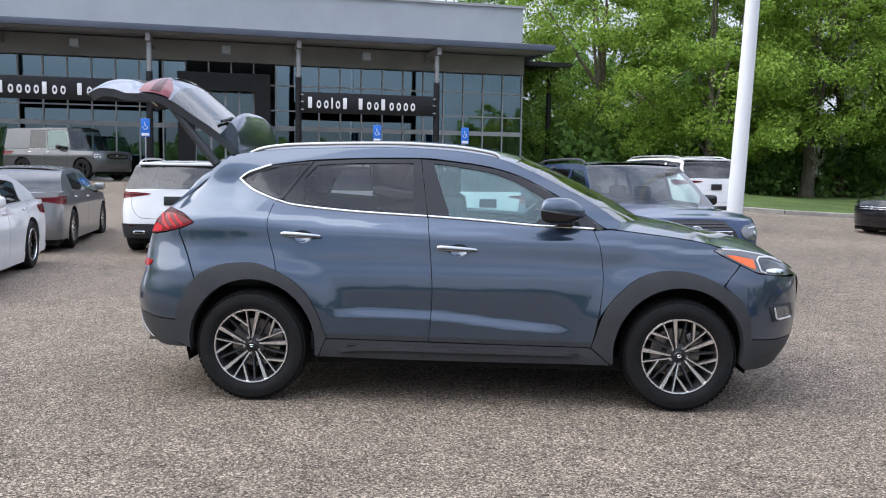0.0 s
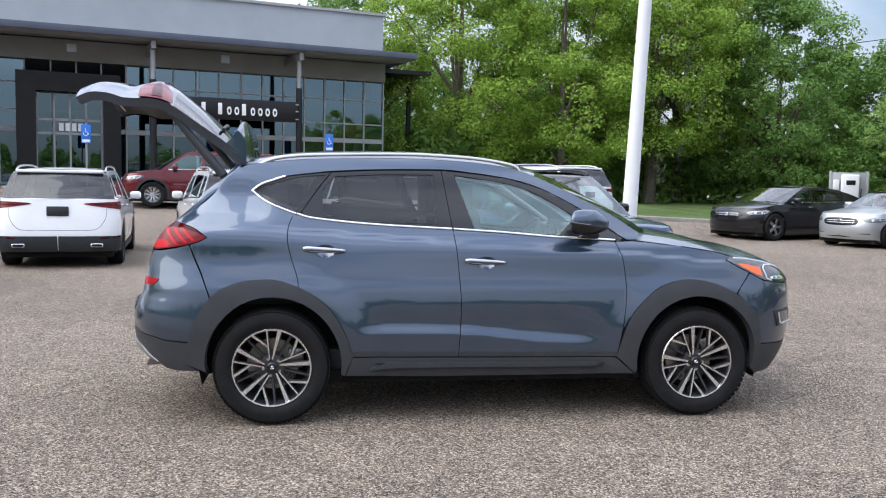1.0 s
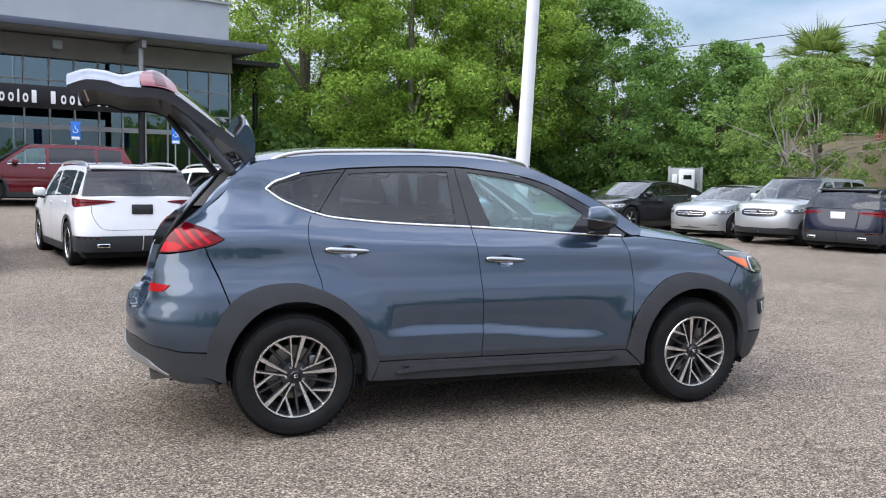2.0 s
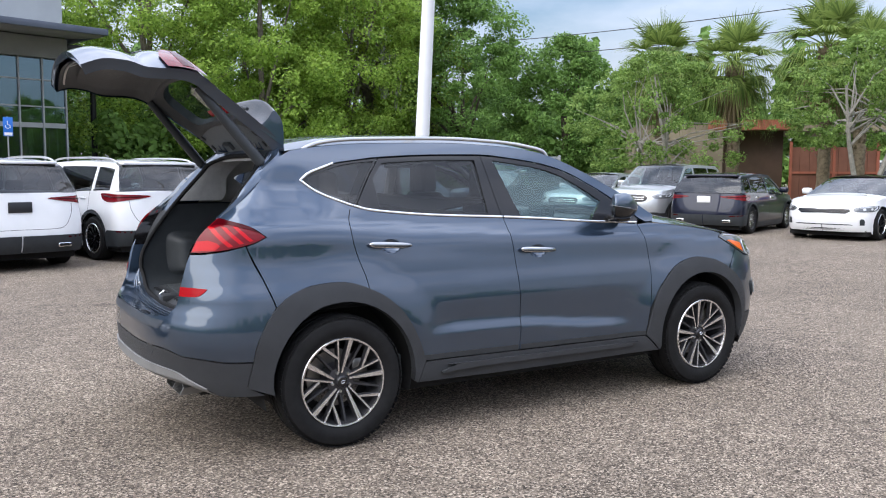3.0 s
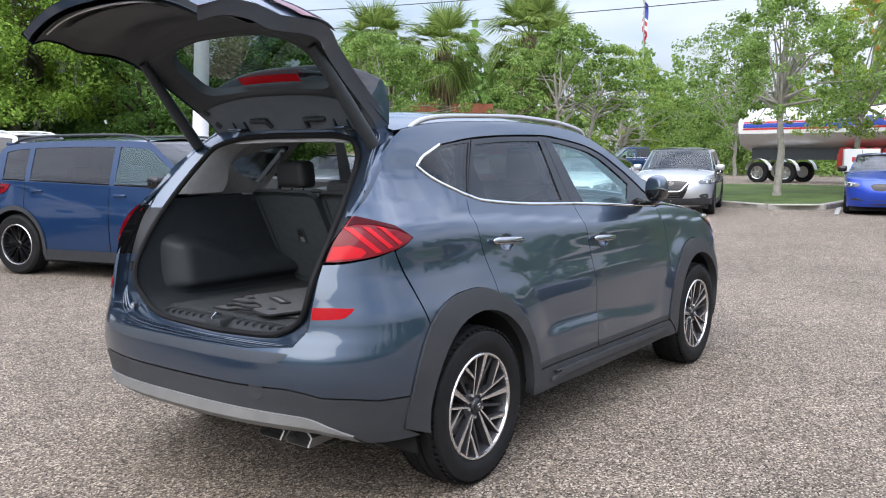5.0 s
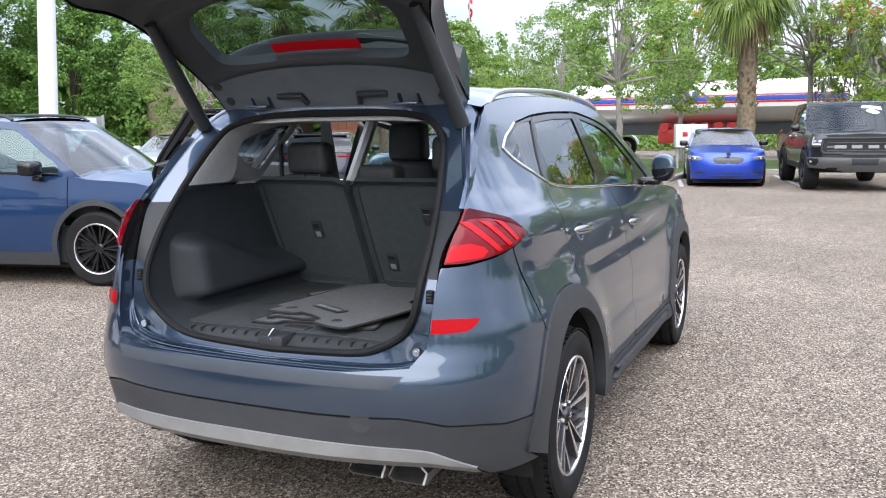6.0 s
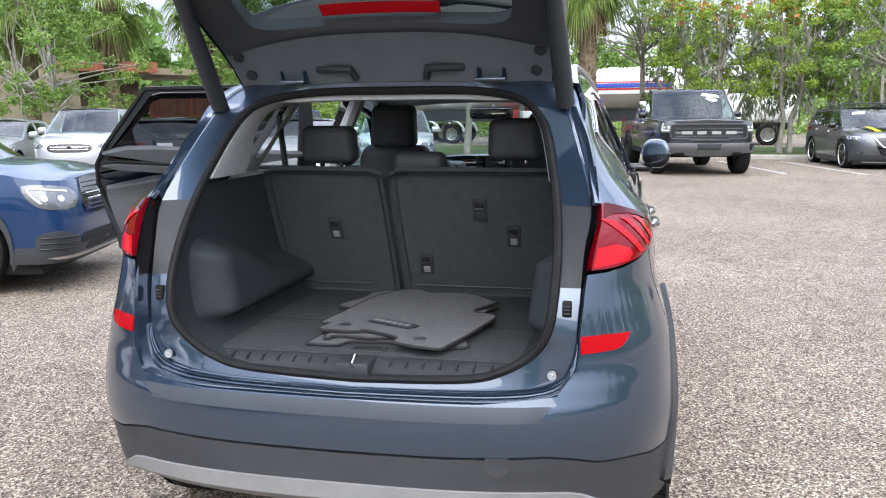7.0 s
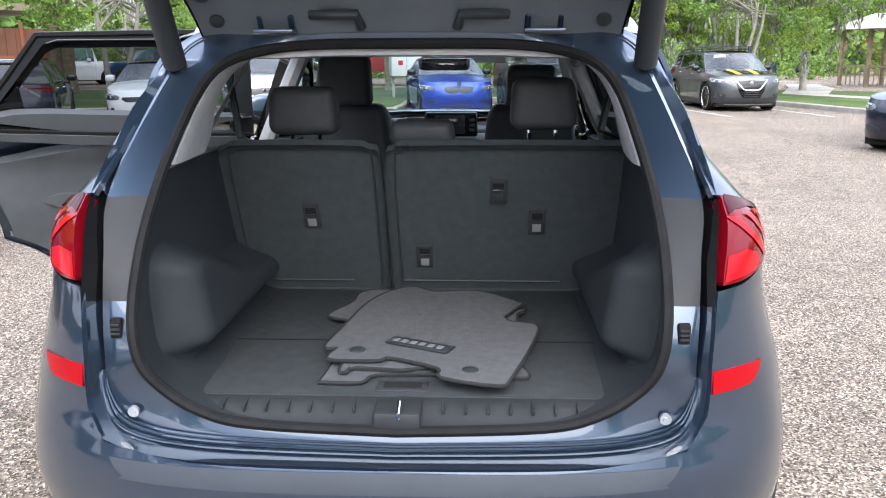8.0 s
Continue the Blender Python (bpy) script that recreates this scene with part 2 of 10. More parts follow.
def tube_bm(pts, radii, sides=8, bm=None, cap=True):
    """A tube along pts; radii one number or one for each point."""
    bm = bm or bmesh.new()
    pts = [Vector(p) for p in pts]
    if not hasattr(radii, "__len__"):
        radii = [radii] * len(pts)
    rings, up = [], None
    for i, p in enumerate(pts):
        d = (pts[min(i + 1, len(pts) - 1)] - pts[max(i - 1, 0)]).normalized()
        if up is None:
            up = d.orthogonal().normalized()
        up = (up - d * up.dot(d)).normalized()
        w = d.cross(up)
        rings.append([bm.verts.new(p + (up * math.cos(a) + w * math.sin(a)) * radii[i]) for a in (2 * math.pi * k / sides for k in range(sides))])
    for a, b in zip(rings, rings[1:]):
        for k in range(sides):
            bm.faces.new((a[k], a[(k + 1) % sides], b[(k + 1) % sides], b[k]))
    if cap:
        bm.faces.new(rings[0][::-1])
        bm.faces.new(rings[-1])
    return bm


def lathe_bm(profile, n=48, axis="y", bm=None):
    """profile: (radius, along) pairs turned about an axis."""
    bm = bm or bmesh.new()
    rows = []
    for k in range(n):
        a = 2 * math.pi * k / n
        c, s = math.cos(a), math.sin(a)
        rows.append([bm.verts.new((r * c, h, r * s) if axis == "y" else (r * c, r * s, h)) for r, h in profile])
    for k in range(n):
        a, b = rows[k], rows[(k + 1) % n]
        for j in range(len(profile) - 1):
            q = (a[j], a[j + 1], b[j + 1], b[j]) if axis == "y" else (a[j], b[j], b[j + 1], a[j + 1])
            bm.faces.new(q)
    return bm


def spline(xs, ys):
    """A smooth function through the points (Hermite, no overshoot)."""
    xs, ys = list(xs), list(ys)
    n = len(xs)
    d = [(ys[i + 1] - ys[i]) / (xs[i + 1] - xs[i]) for i in range(n - 1)]
    m = [d[0]] + [0 if d[i - 1] * d[i] <= 0 else 2 * d[i - 1] * d[i] / (d[i - 1] + d[i]) for i in range(1, n - 1)] + [d[-1]]

    def f(x):
        if x <= xs[0]:
            return ys[0] + m[0] * (x - xs[0])
        if x >= xs[-1]:
            return ys[-1] + m[-1] * (x - xs[-1])
        i = 0
        while x > xs[i + 1]:
            i += 1
        h = xs[i + 1] - xs[i]
        t = (x - xs[i]) / h
        return (1 + 2 * t) * (1 - t) ** 2 * ys[i] + t * (1 - t) ** 2 * h * m[i] + t * t * (3 - 2 * t) * ys[i + 1] + t * t * (t - 1) * h * m[i + 1]

    return f


def smooth(t):
    t = min(1.0, max(0.0, t))
    return t * t * (3 - 2 * t)


def rounded(pts, n=5, closed=True):
    """A Catmull-Rom line through pts; a point given twice in a row stays a corner."""
    out, k = [], len(pts)
    for i in range(k if closed else k - 1):
        p0, p1, p2, p3 = (Vector(pts[j % k] if closed else pts[min(max(j, 0), k - 1)]) for j in (i - 1, i, i + 1, i + 2))
        if (p2 - p1).length < 1e-6:
            continue
        if (p1 - p0).length < 1e-6:
            p0 = p1 - (p2 - p1)
        if (p3 - p2).length < 1e-6:
            p3 = p2 + (p2 - p1)
        for s in range(n):
            t = s / n
            out.append(0.5 * ((2 * p1) + (p2 - p0) * t + (2 * p0 - 5 * p1 + 4 * p2 - p3) * t * t + (3 * p1 - p0 - 3 * p2 + p3) * t ** 3))
    if not closed:
        out.append(Vector(pts[-1]))
    return [tuple(p) for p in out]


def area2(poly):
    return sum(a[0] * b[1] - b[0] * a[1] for a, b in zip(poly, poly[1:] + poly[:1])) / 2


def inset(poly, g):
    if area2(poly) < 0:
        poly = poly[::-1]
    out, k = [], len(poly)
    for i in range(k):
        a, b, c = Vector(poly[i - 1]), Vector(poly[i]), Vector(poly[(i + 1) % k])
        u, v = (b - a), (c - b)
        if u.length < 1e-7 or v.length < 1e-7:
            continue
        u.normalize(), v.normalize()
        n1, n2 = Vector((-u.y, u.x)), Vector((-v.y, v.x))
        w = n1 + n2
        if w.length < 0.2:
            w = n1
        w.normalize()
        out.append(tuple(b + w * (g / max(0.45, w.dot(n1)))))
    return out


def inside(px, py, poly):
    poly = np.array(poly)
    x, y = poly[:, 0], poly[:, 1]
    x2, y2 = np.roll(x, -1), np.roll(y, -1)
    hit = np.zeros(len(px), bool)
    for a, b, c, d in zip(x, y, x2, y2):
        if (b > 0) != (d > 0) or b != d:
            m = (b > py) != (d > py)
            with np.errstate(divide="ignore", invalid="ignore"):
                hit ^= m & (px < (c - a) * (py - b) / (d - b) + a)
    return hit


def resample(poly, step):
    out = []
    for a, b in zip(poly, poly[1:] + poly[:1]):
        a, b = Vector(a), Vector(b)
        k = max(1, round((b - a).length / step))
        out += [tuple(a + (b - a) * i / k) for i in range(k)]
    return out


def sheet(poly, step, holes=()):
    """Triangles that fill a flat outline: points and faces."""
    loops = [resample(poly, step)] + [resample(h, step) for h in holes]
    pts, edges = [], []
    for lp in loops:
        o = len(pts)
        pts += lp
        edges += [(o + i, o + (i + 1) % len(lp)) for i in range(len(lp))]
    arr = np.array(loops[0])
    x0, y0 = arr.min(0)
    x1, y1 = arr.max(0)
    gx, gy = np.meshgrid(np.arange(x0 + step * 0.5, x1, step), np.arange(y0 + step * 0.5, y1, step))
    gx = gx + (np.arange(gx.shape[0]) % 2)[:, None] * step * 0.5
    gx, gy = gx.ravel(), gy.ravel()
    ok = inside(gx, gy, loops[0])
    for h in loops[1:]:
        ok &= ~inside(gx, gy, h)
    b = np.array(pts)
    for i in np.nonzero(ok)[0]:
        if ((b[:, 0] - gx[i]) ** 2 + (b[:, 1] - gy[i]) ** 2).min() > (0.42 * step) ** 2:
            pts.append((gx[i], gy[i]))
    v, _, f, _, _, _ = geometry.delaunay_2d_cdt([Vector(p) for p in pts], edges, [], 0, 1e-6)
    v = [tuple(p) for p in v]
    cen = np.array([np.mean([v[i] for i in t], axis=0) for t in f])
    ok = inside(cen[:, 0], cen[:, 1], loops[0])
    for h in loops[1:]:
        ok &= ~inside(cen[:, 0], cen[:, 1], h)
    return v, [t for t, k in zip(f, ok) if k]


def panel(name, F, outline, mat, parent, step=0.04, gap=0.0, holes=(), rim=0.012, lift=0.0, side=1, label="", m=None):
    """A skin cut out of the surface F(s, z) along an outline, with its edges turned in. side -1: mirrored to y > 0."""
    poly = inset(list(outline), gap) if gap else list(outline)
    v2, faces = sheet(poly, step, holes)
    pos, nor = [], []
    for s, z in v2:
        p = F(s, z)
        e = 0.004
        n = (F(s + e, z) - F(s - e, z)).cross(F(s, z + e) - F(s, z - e)).normalized()
        pos.append(p + n * lift)
        nor.append(n)
    count = {}
    tri = []
    for t in faces:
        t = list(t)
        n = (pos[t[1]] - pos[t[0]]).cross(pos[t[2]] - pos[t[0]])
        if n.dot(nor[t[0]]) < 0:
            t.reverse()
        tri.append(t)
        for i in range(len(t)):
            count[(t[i], t[(i + 1) % len(t)])] = 1
    allf = [list(t) for t in tri]
    normals = [tuple(n) for n in nor]
    if rim:
        made = {}

        def down(i, k):
            key = (i, k)
            if key not in made:
                made[key] = len(pos)
                pos.append(pos[i] - nor[i] * (rim if k else 0.0))
                normals.append((0, 0, 0))
            return made[key]

        for (a, b) in list(count):
            if (b, a) not in count:
                allf.append([down(a, 0), down(a, 1), down(b, 1), down(b, 0)])
    if side < 0:
        pos = [Vector((p.x, -p.y, p.z)) for p in pos]
        normals = [(n[0], -n[1], n[2]) for n in normals]
        allf = [t[::-1] for t in allf]
    if m is not None:
        pos = [m @ p for p in pos]
        r = m.to_3x3()
        normals = [tuple(r @ Vector(n)) for n in normals]
    me = bpy.data.meshes.new(name)
    me.from_pydata(pos, [], allf)
    me.materials.append(mat)
    me.shade_smooth()
    me.normals_split_custom_set_from_vertices(normals)
    ob = new(name, me)
    ob.parent = parent
    if label:
        ob["label"] = label
    return ob


def strip(name, F, line, width, mat, parent, lift=0.004, side=1, m=None, label="", sides=6):
    """A half-round moulding that follows a line on the surface F."""
    pts = []
    for s, z in line:
        p = F(s, z)
        e = 0.004
        n = (F(s + e, z) - F(s - e, z)).cross(F(s, z + e) - F(s, z - e)).normalized()
        pts.append((p + n * lift, n))
    bm = bmesh.new()
    rings = []
    for i, (p, n) in enumerate(pts):
        d = (pts[min(i + 1, len(pts) - 1)][0] - pts[max(i - 1, 0)][0]).normalized()
        w = n.cross(d).normalized()
        ring = []
        for k in range(sides + 1):
            a = math.pi * k / sides
            q = p + w * (math.cos(a) * width / 2) + n * (math.sin(a) * width * 0.32)
            ring.append(q)
        ring.append(p - n * 0.006)
        rings.append([bm.verts.new(Vector((q.x, q.y * side, q.z))) for q in ring])
    for a, b in zip(rings, rings[1:]):
        for k in range(len(a)):
            bm.faces.new((a[k], a[(k + 1) % len(a)], b[(k + 1) % len(a)], b[k]))
    bm.faces.new(rings[0][::-1])
    bm.faces.new(rings[-1])
    bmesh.ops.recalc_face_normals(bm, faces=bm.faces[:])
    if m is not None:
        bmesh.ops.transform(bm, matrix=m, verts=bm.verts[:])
    return part(name, bm, mat, parent, label)


def loft_across(edge, crown, bow=lambda i: 0.0, n=14, bm=None, flip=False, power=2.0):
    """A skin that spans from an edge line (points with y < 0) to its mirror image. crown, bow: lift and forward bulge at the middle, by place 0..1."""
    k = len(edge)

    def fn(i, t):
        x, y, z = edge[i]
        g = 1 - abs(t) ** power
        return Vector((x + bow(i / (k - 1)) * (1 - t * t), -t * y, z + crown(i / (k - 1)) * g))

    return grid_bm(fn, list(range(k)), steps(-1, 1, n), bm, flip)


# ---- ground ----
BC = Vector((2.7, 31.7, 0.0))
BU, BN = Vector((math.cos(radians(16)), math.sin(radians(16)), 0)), Vector((-math.sin(radians(16)), math.cos(radians(16)), 0))
FLOOR = 0.95


def ground_z(x, y):
    q = (Vector((x, y, 0)) - BC).dot(BN)
    return FLOOR * smooth((q + 19) / 17.5) * (1 - 0.6 * smooth((x - 6) / 10)) - 0.004 * (1 - smooth((abs(x) + abs(y) - 14) / 10))


def asphalt():
    m = material("worn_asphalt_with_pale_stones", (0.2, 0.18, 0.16), 0.9, spec=0.25)
    n, l, b = nodes_of(m)
    c = n.new("ShaderNodeTexCoord")
    v = n.new("ShaderNodeTexVoronoi")
    v.inputs["Scale"].default_value = 118
    l.new(c.outputs["Object"], v.inputs["Vector"])
    stone = add_ramp(n, l, v.outputs["Color"], [(0.06, (0.05, 0.041, 0.033)), (0.36, (0.157, 0.128, 0.101)), (0.74, (0.27, 0.222, 0.175)), (0.98, (0.575, 0.49, 0.395))])
    sep = n.new("ShaderNodeSeparateColor")
    l.new(v.outputs["Color"], sep.inputs["Color"])
    l.new(sep.outputs["Red"], stone.inputs["Fac"])
    big = add_noise(n, l, 0.35, 6, 0.6)
    r2 = add_ramp(n, l, big.outputs["Fac"], [(0.3, (0.74, 0.73, 0.72)), (0.7, (1.06, 1.05, 1.03))])
    mid = add_noise(n, l, 3.5, 5, 0.65)
    r3 = add_ramp(n, l, mid.outputs["Fac"], [(0.3, (0.8, 0.8, 0.8)), (0.7, (1.1, 1.1, 1.1))])
    x = n.new("ShaderNodeMix")
    x.data_type, x.blend_type = "RGBA", "MULTIPLY"
    x.inputs["Factor"].default_value = 1
    l.new(stone.outputs["Color"], x.inputs["A"])
    l.new(r2.outputs["Color"], x.inputs["B"])
    y = n.new("ShaderNodeMix")
    y.data_type, y.blend_type = "RGBA", "MULTIPLY"
    y.inputs["Factor"].default_value = 1
    l.new(x.outputs["Result"], y.inputs["A"])
    l.new(r3.outputs["Color"], y.inputs["B"])
    # hair cracks that wander over the surface
    warp = add_noise(n, l, 1.3, 4, 0.6)
    va = n.new("ShaderNodeVectorMath")
    va.operation = "MULTIPLY_ADD"
    va.inputs[1].default_value = (0.9, 0.9, 0.0)
    l.new(warp.outputs["Color"], va.inputs[0])
    l.new(c.outputs["Object"], va.inputs[2])
    cr = n.new("ShaderNodeTexVoronoi")
    cr.feature = "DISTANCE_TO_EDGE"
    cr.inputs["Scale"].default_value = 0.3
    l.new(va.outputs["Vector"], cr.inputs["Vector"])
    crack = add_ramp(n, l, cr.outputs["Distance"], [(0.0012, (0.5, 0.5, 0.5)), (0.004, (1, 1, 1))])
    z = n.new("ShaderNodeMix")
    z.data_type, z.blend_type = "RGBA", "MULTIPLY"
    z.inputs["Factor"].default_value = 0.75
    l.new(y.outputs["Result"], z.inputs["A"])
    l.new(crack.outputs["Color"], z.inputs["B"])
    l.new(z.outputs["Result"], b.inputs["Base Color"])
    add_bump(n, l, b, v.outputs["Distance"], 0.9, 0.008)
    return m


ASPHALT = asphalt()
GRASS = mottled("mown_grass", (0.045, 0.085, 0.018), (0.1, 0.14, 0.035), 7, 0.95, 0.6, 60, second=(0.6, 0.6))
CONCRETE = mottled("weathered_concrete", (0.3, 0.28, 0.25), (0.42, 0.4, 0.36), 5, 0.9, 0.3, 60, second=(0.7, 0.75))

_far = [-600, -300, -150, -90, -60]
_xs = _far + [i * 2.0 for i in range(-25, 36)] + [80, 100, 150, 300, 600]
_ys = _far + [i * 2.0 for i in range(-25, 36)] + [80, 100, 150, 300, 600]
ground = obj("ground", grid_bm(lambda x, y: Vector((x, y, ground_z(x, y))), _xs, _ys), ASPHALT)
tagged(ground, "worn grey asphalt car park with pale stone aggregate", "car park", kind="structure")


def verge(name, outline, mat, lift, label, category, step=2.0):
    v, f = sheet(outline, step)
    bm = bmesh.new()
    vs = [bm.verts.new((x, y, ground_z(x, y) + lift)) for x, y in v]
    for t in f:
        bm.faces.new([vs[i] for i in t])
    bmesh.ops.recalc_face_normals(bm, faces=bm.faces[:])
    if bm.faces and sum(k.normal.z for k in bm.faces) < 0:
        bmesh.ops.reverse_faces(bm, faces=bm.faces[:])
    ob = obj(name, bm, mat)
    return tagged(ob, label, category, kind="structure")


KERB_LINE = rounded([(3.5, 27.5), (6.0, 23.5), (9.0, 21.6), (13.5, 21.8), (16.0, 19.5), (17.4, 15.0), (18.2, 11.0), (19.2, 7.5), (19.4, 5.4), (18.7, 4.5), (18.0, 3.5), (18.2, 2.4), (19.2, 2.0), (22.8, 1.9), (23.7, 0.8), (23.9, -5.8), (22.9, -8.2), (20.5, -9.1), (17.5, -9.9), (15.0, -11.5), (13.5, -15.0), (13.0, -24.0)], 4, False)
verge("lawn", KERB_LINE + [(16.5, -30), (30, -12.0), (32.0, -4.0), (33.0, 6.0), (31, 14.0), (27, 60), (6, 60), (3.0, 45)], GRASS, 0.11, "mown grass verge with thin patches behind the kerb", "grass")


def kerb():
    """A kerb of cast stones, each about a metre and a half long."""
    root = thing("kerb", "weathered pale concrete kerb round the car park", "kerb", kind="structure")
    pts = [Vector((x, y, ground_z(x, y))) for x, y in KERB_LINE]
    d = [0.0]
    for a, b in zip(pts, pts[1:]):
        d.append(d[-1] + (b - a).length)

    def at(q):
        i = max(0, min(len(d) - 2, int(np.searchsorted(d, q)) - 1))
        return pts[i].lerp(pts[i + 1], (q - d[i]) / (d[i + 1] - d[i]))

    k = int(d[-1] / 1.5)
    for i in range(k):
        a, b = at(i * d[-1] / k + 0.006), at((i + 1) * d[-1] / k - 0.006)
        u = (b - a).normalized()
        w = Vector((-u.y, u.x, 0)) * 0.08
        bm = bmesh.new()
        ring = [[bm.verts.new(p + w * s + Vector((0, 0, z))) for s, z in ((-1, -0.05), (-1, 0.115), (-0.75, 0.14), (1, 0.14), (1, -0.05))] for p in (a, b)]
        for j in range(5):
            bm.faces.new((ring[0][j], ring[0][(j + 1) % 5], ring[1][(j + 1) % 5], ring[1][j]))
        bm.faces.new(ring[0][::-1])
        bm.faces.new(ring[1])
        bmesh.ops.recalc_face_normals(bm, faces=bm.faces[:])
        obj("kerbstone", bm, CONCRETE, root, smooth=False)


kerb()


# ---- showroom ----
STUCCO = mottled("pale_grey_panel", (0.3, 0.33, 0.36), (0.35, 0.38, 0.41), 0.6, 0.6, 0.05, 30)
SOFFIT = mottled("grey_soffit", (0.22, 0.22, 0.22), (0.27, 0.27, 0.27), 0.8, 0.7)
CANOPY_BLUE = mottled("blue_grey_fascia", (0.075, 0.09, 0.12), (0.1, 0.115, 0.15), 0.7, 0.4)
DARK_STEEL = mottled("black_painted_steel", (0.012, 0.012, 0.013), (0.02, 0.02, 0.022), 3, 0.4)
MULLION = mottled("grey_aluminium", (0.3, 0.31, 0.32), (0.36, 0.37, 0.38), 2, 0.45, metal=0.3)
# blue put into the gloss in place of reflected sky; lower panes tinted paler
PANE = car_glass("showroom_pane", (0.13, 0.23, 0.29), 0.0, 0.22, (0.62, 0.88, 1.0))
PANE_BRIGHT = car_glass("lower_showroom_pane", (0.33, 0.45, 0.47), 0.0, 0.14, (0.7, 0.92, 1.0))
FLOOR_TILE = mottled("pale_floor_tile", (0.4, 0.39, 0.37), (0.5, 0.49, 0.47), 1.5, 0.3)
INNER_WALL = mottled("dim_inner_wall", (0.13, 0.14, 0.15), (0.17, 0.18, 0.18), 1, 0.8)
SIGN_BLACK = mottled("black_sign_board", (0.01, 0.01, 0.011), (0.016, 0.016, 0.017), 2, 0.35)
SIGN_WHITE = material("white_sign_letters", (0.8, 0.8, 0.8), 0.4)
SIGN_BLUE = material("blue_parking_sign", (0.02, 0.16, 0.6), 0.4)
BFRAME = Matrix.Translation(BC + Vector((0, 0, FLOOR))) @ Matrix.Rotation(radians(16), 4, "Z")
FAR_LEFT = -46.0


def bpart(name, lo, hi, mat, parent, bevel=0.0, label=""):
    return part(name, box_bm(lo, hi, bevel), mat, parent, label, smooth=bevel > 0)


def showroom():
    root = thing("showroom", "grey car showroom with a deep canopy and tall glass front", "building", BFRAME)
    h = 6.05 - 0.0
    bpart("upper_wall", (FAR_LEFT, 3.2, 5.28), (0.05, 20, 8.25), STUCCO, root)
    bpart("parapet_cap", (FAR_LEFT, 3.1, 8.25), (0.15, 20, 8.36), MULLION, root)
    bpart("right_wall", (-0.3, 6.5, 0), (0.0, 20, 5.28), STUCCO, root)
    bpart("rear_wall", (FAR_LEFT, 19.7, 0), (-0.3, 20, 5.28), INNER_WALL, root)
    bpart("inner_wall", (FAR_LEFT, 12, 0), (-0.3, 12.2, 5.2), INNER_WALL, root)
    bpart("inner_ceiling", (FAR_LEFT, 3.2, 5.2), (-0.3, 20, 5.28), SOFFIT, root)
    bpart("inner_floor", (FAR_LEFT, 2.9, -0.3), (0.0, 20, 0.02), FLOOR_TILE, root)
    bpart("bulkhead", (FAR_LEFT, 2.7, 5.12), (0.0, 3.19, 5.95), SOFFIT, root)
    # canopy: sloping sheet with a fascia
    bm = bmesh.new()
    pr = [(-0.0, 5.86), (-0.0, 6.1), (3.2, 6.45), (3.2, 6.05), (0.35, 5.8)]
    ring = [[bm.verts.new((x, y, z)) for y, z in pr] for x in (FAR_LEFT, 0.3)]
    for j in range(5):
        bm.faces.new((ring[0][j], ring[0][(j + 1) % 5], ring[1][(j + 1) % 5], ring[1][j]))
    bm.faces.new(ring[0][::-1]), bm.faces.new(ring[1])
    bmesh.ops.recalc_face_normals(bm, faces=bm.faces[:])
    part("canopy", bm, SOFFIT, root, "grey canopy deck", smooth=False)
    bpart("fascia", (FAR_LEFT, -0.16, 5.86), (0.45, -0.003, 6.12), CANOPY_BLUE, root, 0.02)
    bpart("side_fascia", (0.3, 0.0, 5.86), (0.45, 9.0, 6.12), CANOPY_BLUE, root, 0.02)
    bpart("side_canopy", (0.0, 3.25, 5.65), (2.6, 9.0, 5.85), DARK_STEEL, root)
    x = -4.7
    while x > FAR_LEFT:
        bpart("rafter", (x - 0.09, 0.05, 5.5), (x + 0.09, 2.69, 5.8), SOFFIT, root)
        bpart("soffit_lamp", (x - 3.1, 1.3, 5.3), (x - 2.75, 1.65, 5.62), STUCCO, root, 0.02)
        bm = lathe_bm([(0.0, 0.0), (0.16, 0.0), (0.16, 0.04), (0.13, 0.05), (0.13, 4.35), (0.0, 4.35)], 20, "z")
        bmesh.ops.translate(bm, vec=(x, 0.5, 0), verts=bm.verts[:])
        c = part("column", bm, DARK_STEEL, root)
        bm = lathe_bm([(0.0, 4.35), (0.1, 4.35), (0.1, 5.5), (0.0, 5.5)], 16, "z")
        bmesh.ops.translate(bm, vec=(x, 0.5, 0), verts=bm.verts[:])
        part("column_head", bm, MULLION, c, "silver upper tube")
        for z in (4.5, 4.7, 4.9):
            bm = lathe_bm([(0.1, z - 0.02), (0.13, z - 0.02), (0.13, z + 0.02), (0.1, z + 0.02)], 16, "z")
            bmesh.ops.translate(bm, vec=(x, 0.5, 0), verts=bm.verts[:])
            part("collar", bm, MULLION, c)
        x -= 5.9
    bm = lathe_bm([(0.0, 0.0), (0.13, 0.0), (0.13, 5.65), (0.0, 5.65)], 16, "z")
    bmesh.ops.translate(bm, vec=(2.1, 5.0, 0), verts=bm.verts[:])
    part("column", bm, DARK_STEEL, root)
    # curtain wall: mullions, transoms, one pane in each field
    rows = [(0.12, 2.25), (2.45, 3.1), (3.14, 4.2), (4.24, 5.1)]
    for z in (0.06, 2.35, 3.12, 4.22):
        w = 0.2 if z == 2.35 else 0.06
        bpart("transom", (FAR_LEFT, 2.98, z - w / 2), (-0.0, 3.1, z + w / 2), MULLION, root)
    k = 0
    x = 0.0
    while x > -36:
        bpart("mullion", (x - 0.03, 2.94, 0.0), (x + 0.03, 3.12, 5.12), MULLION, root)
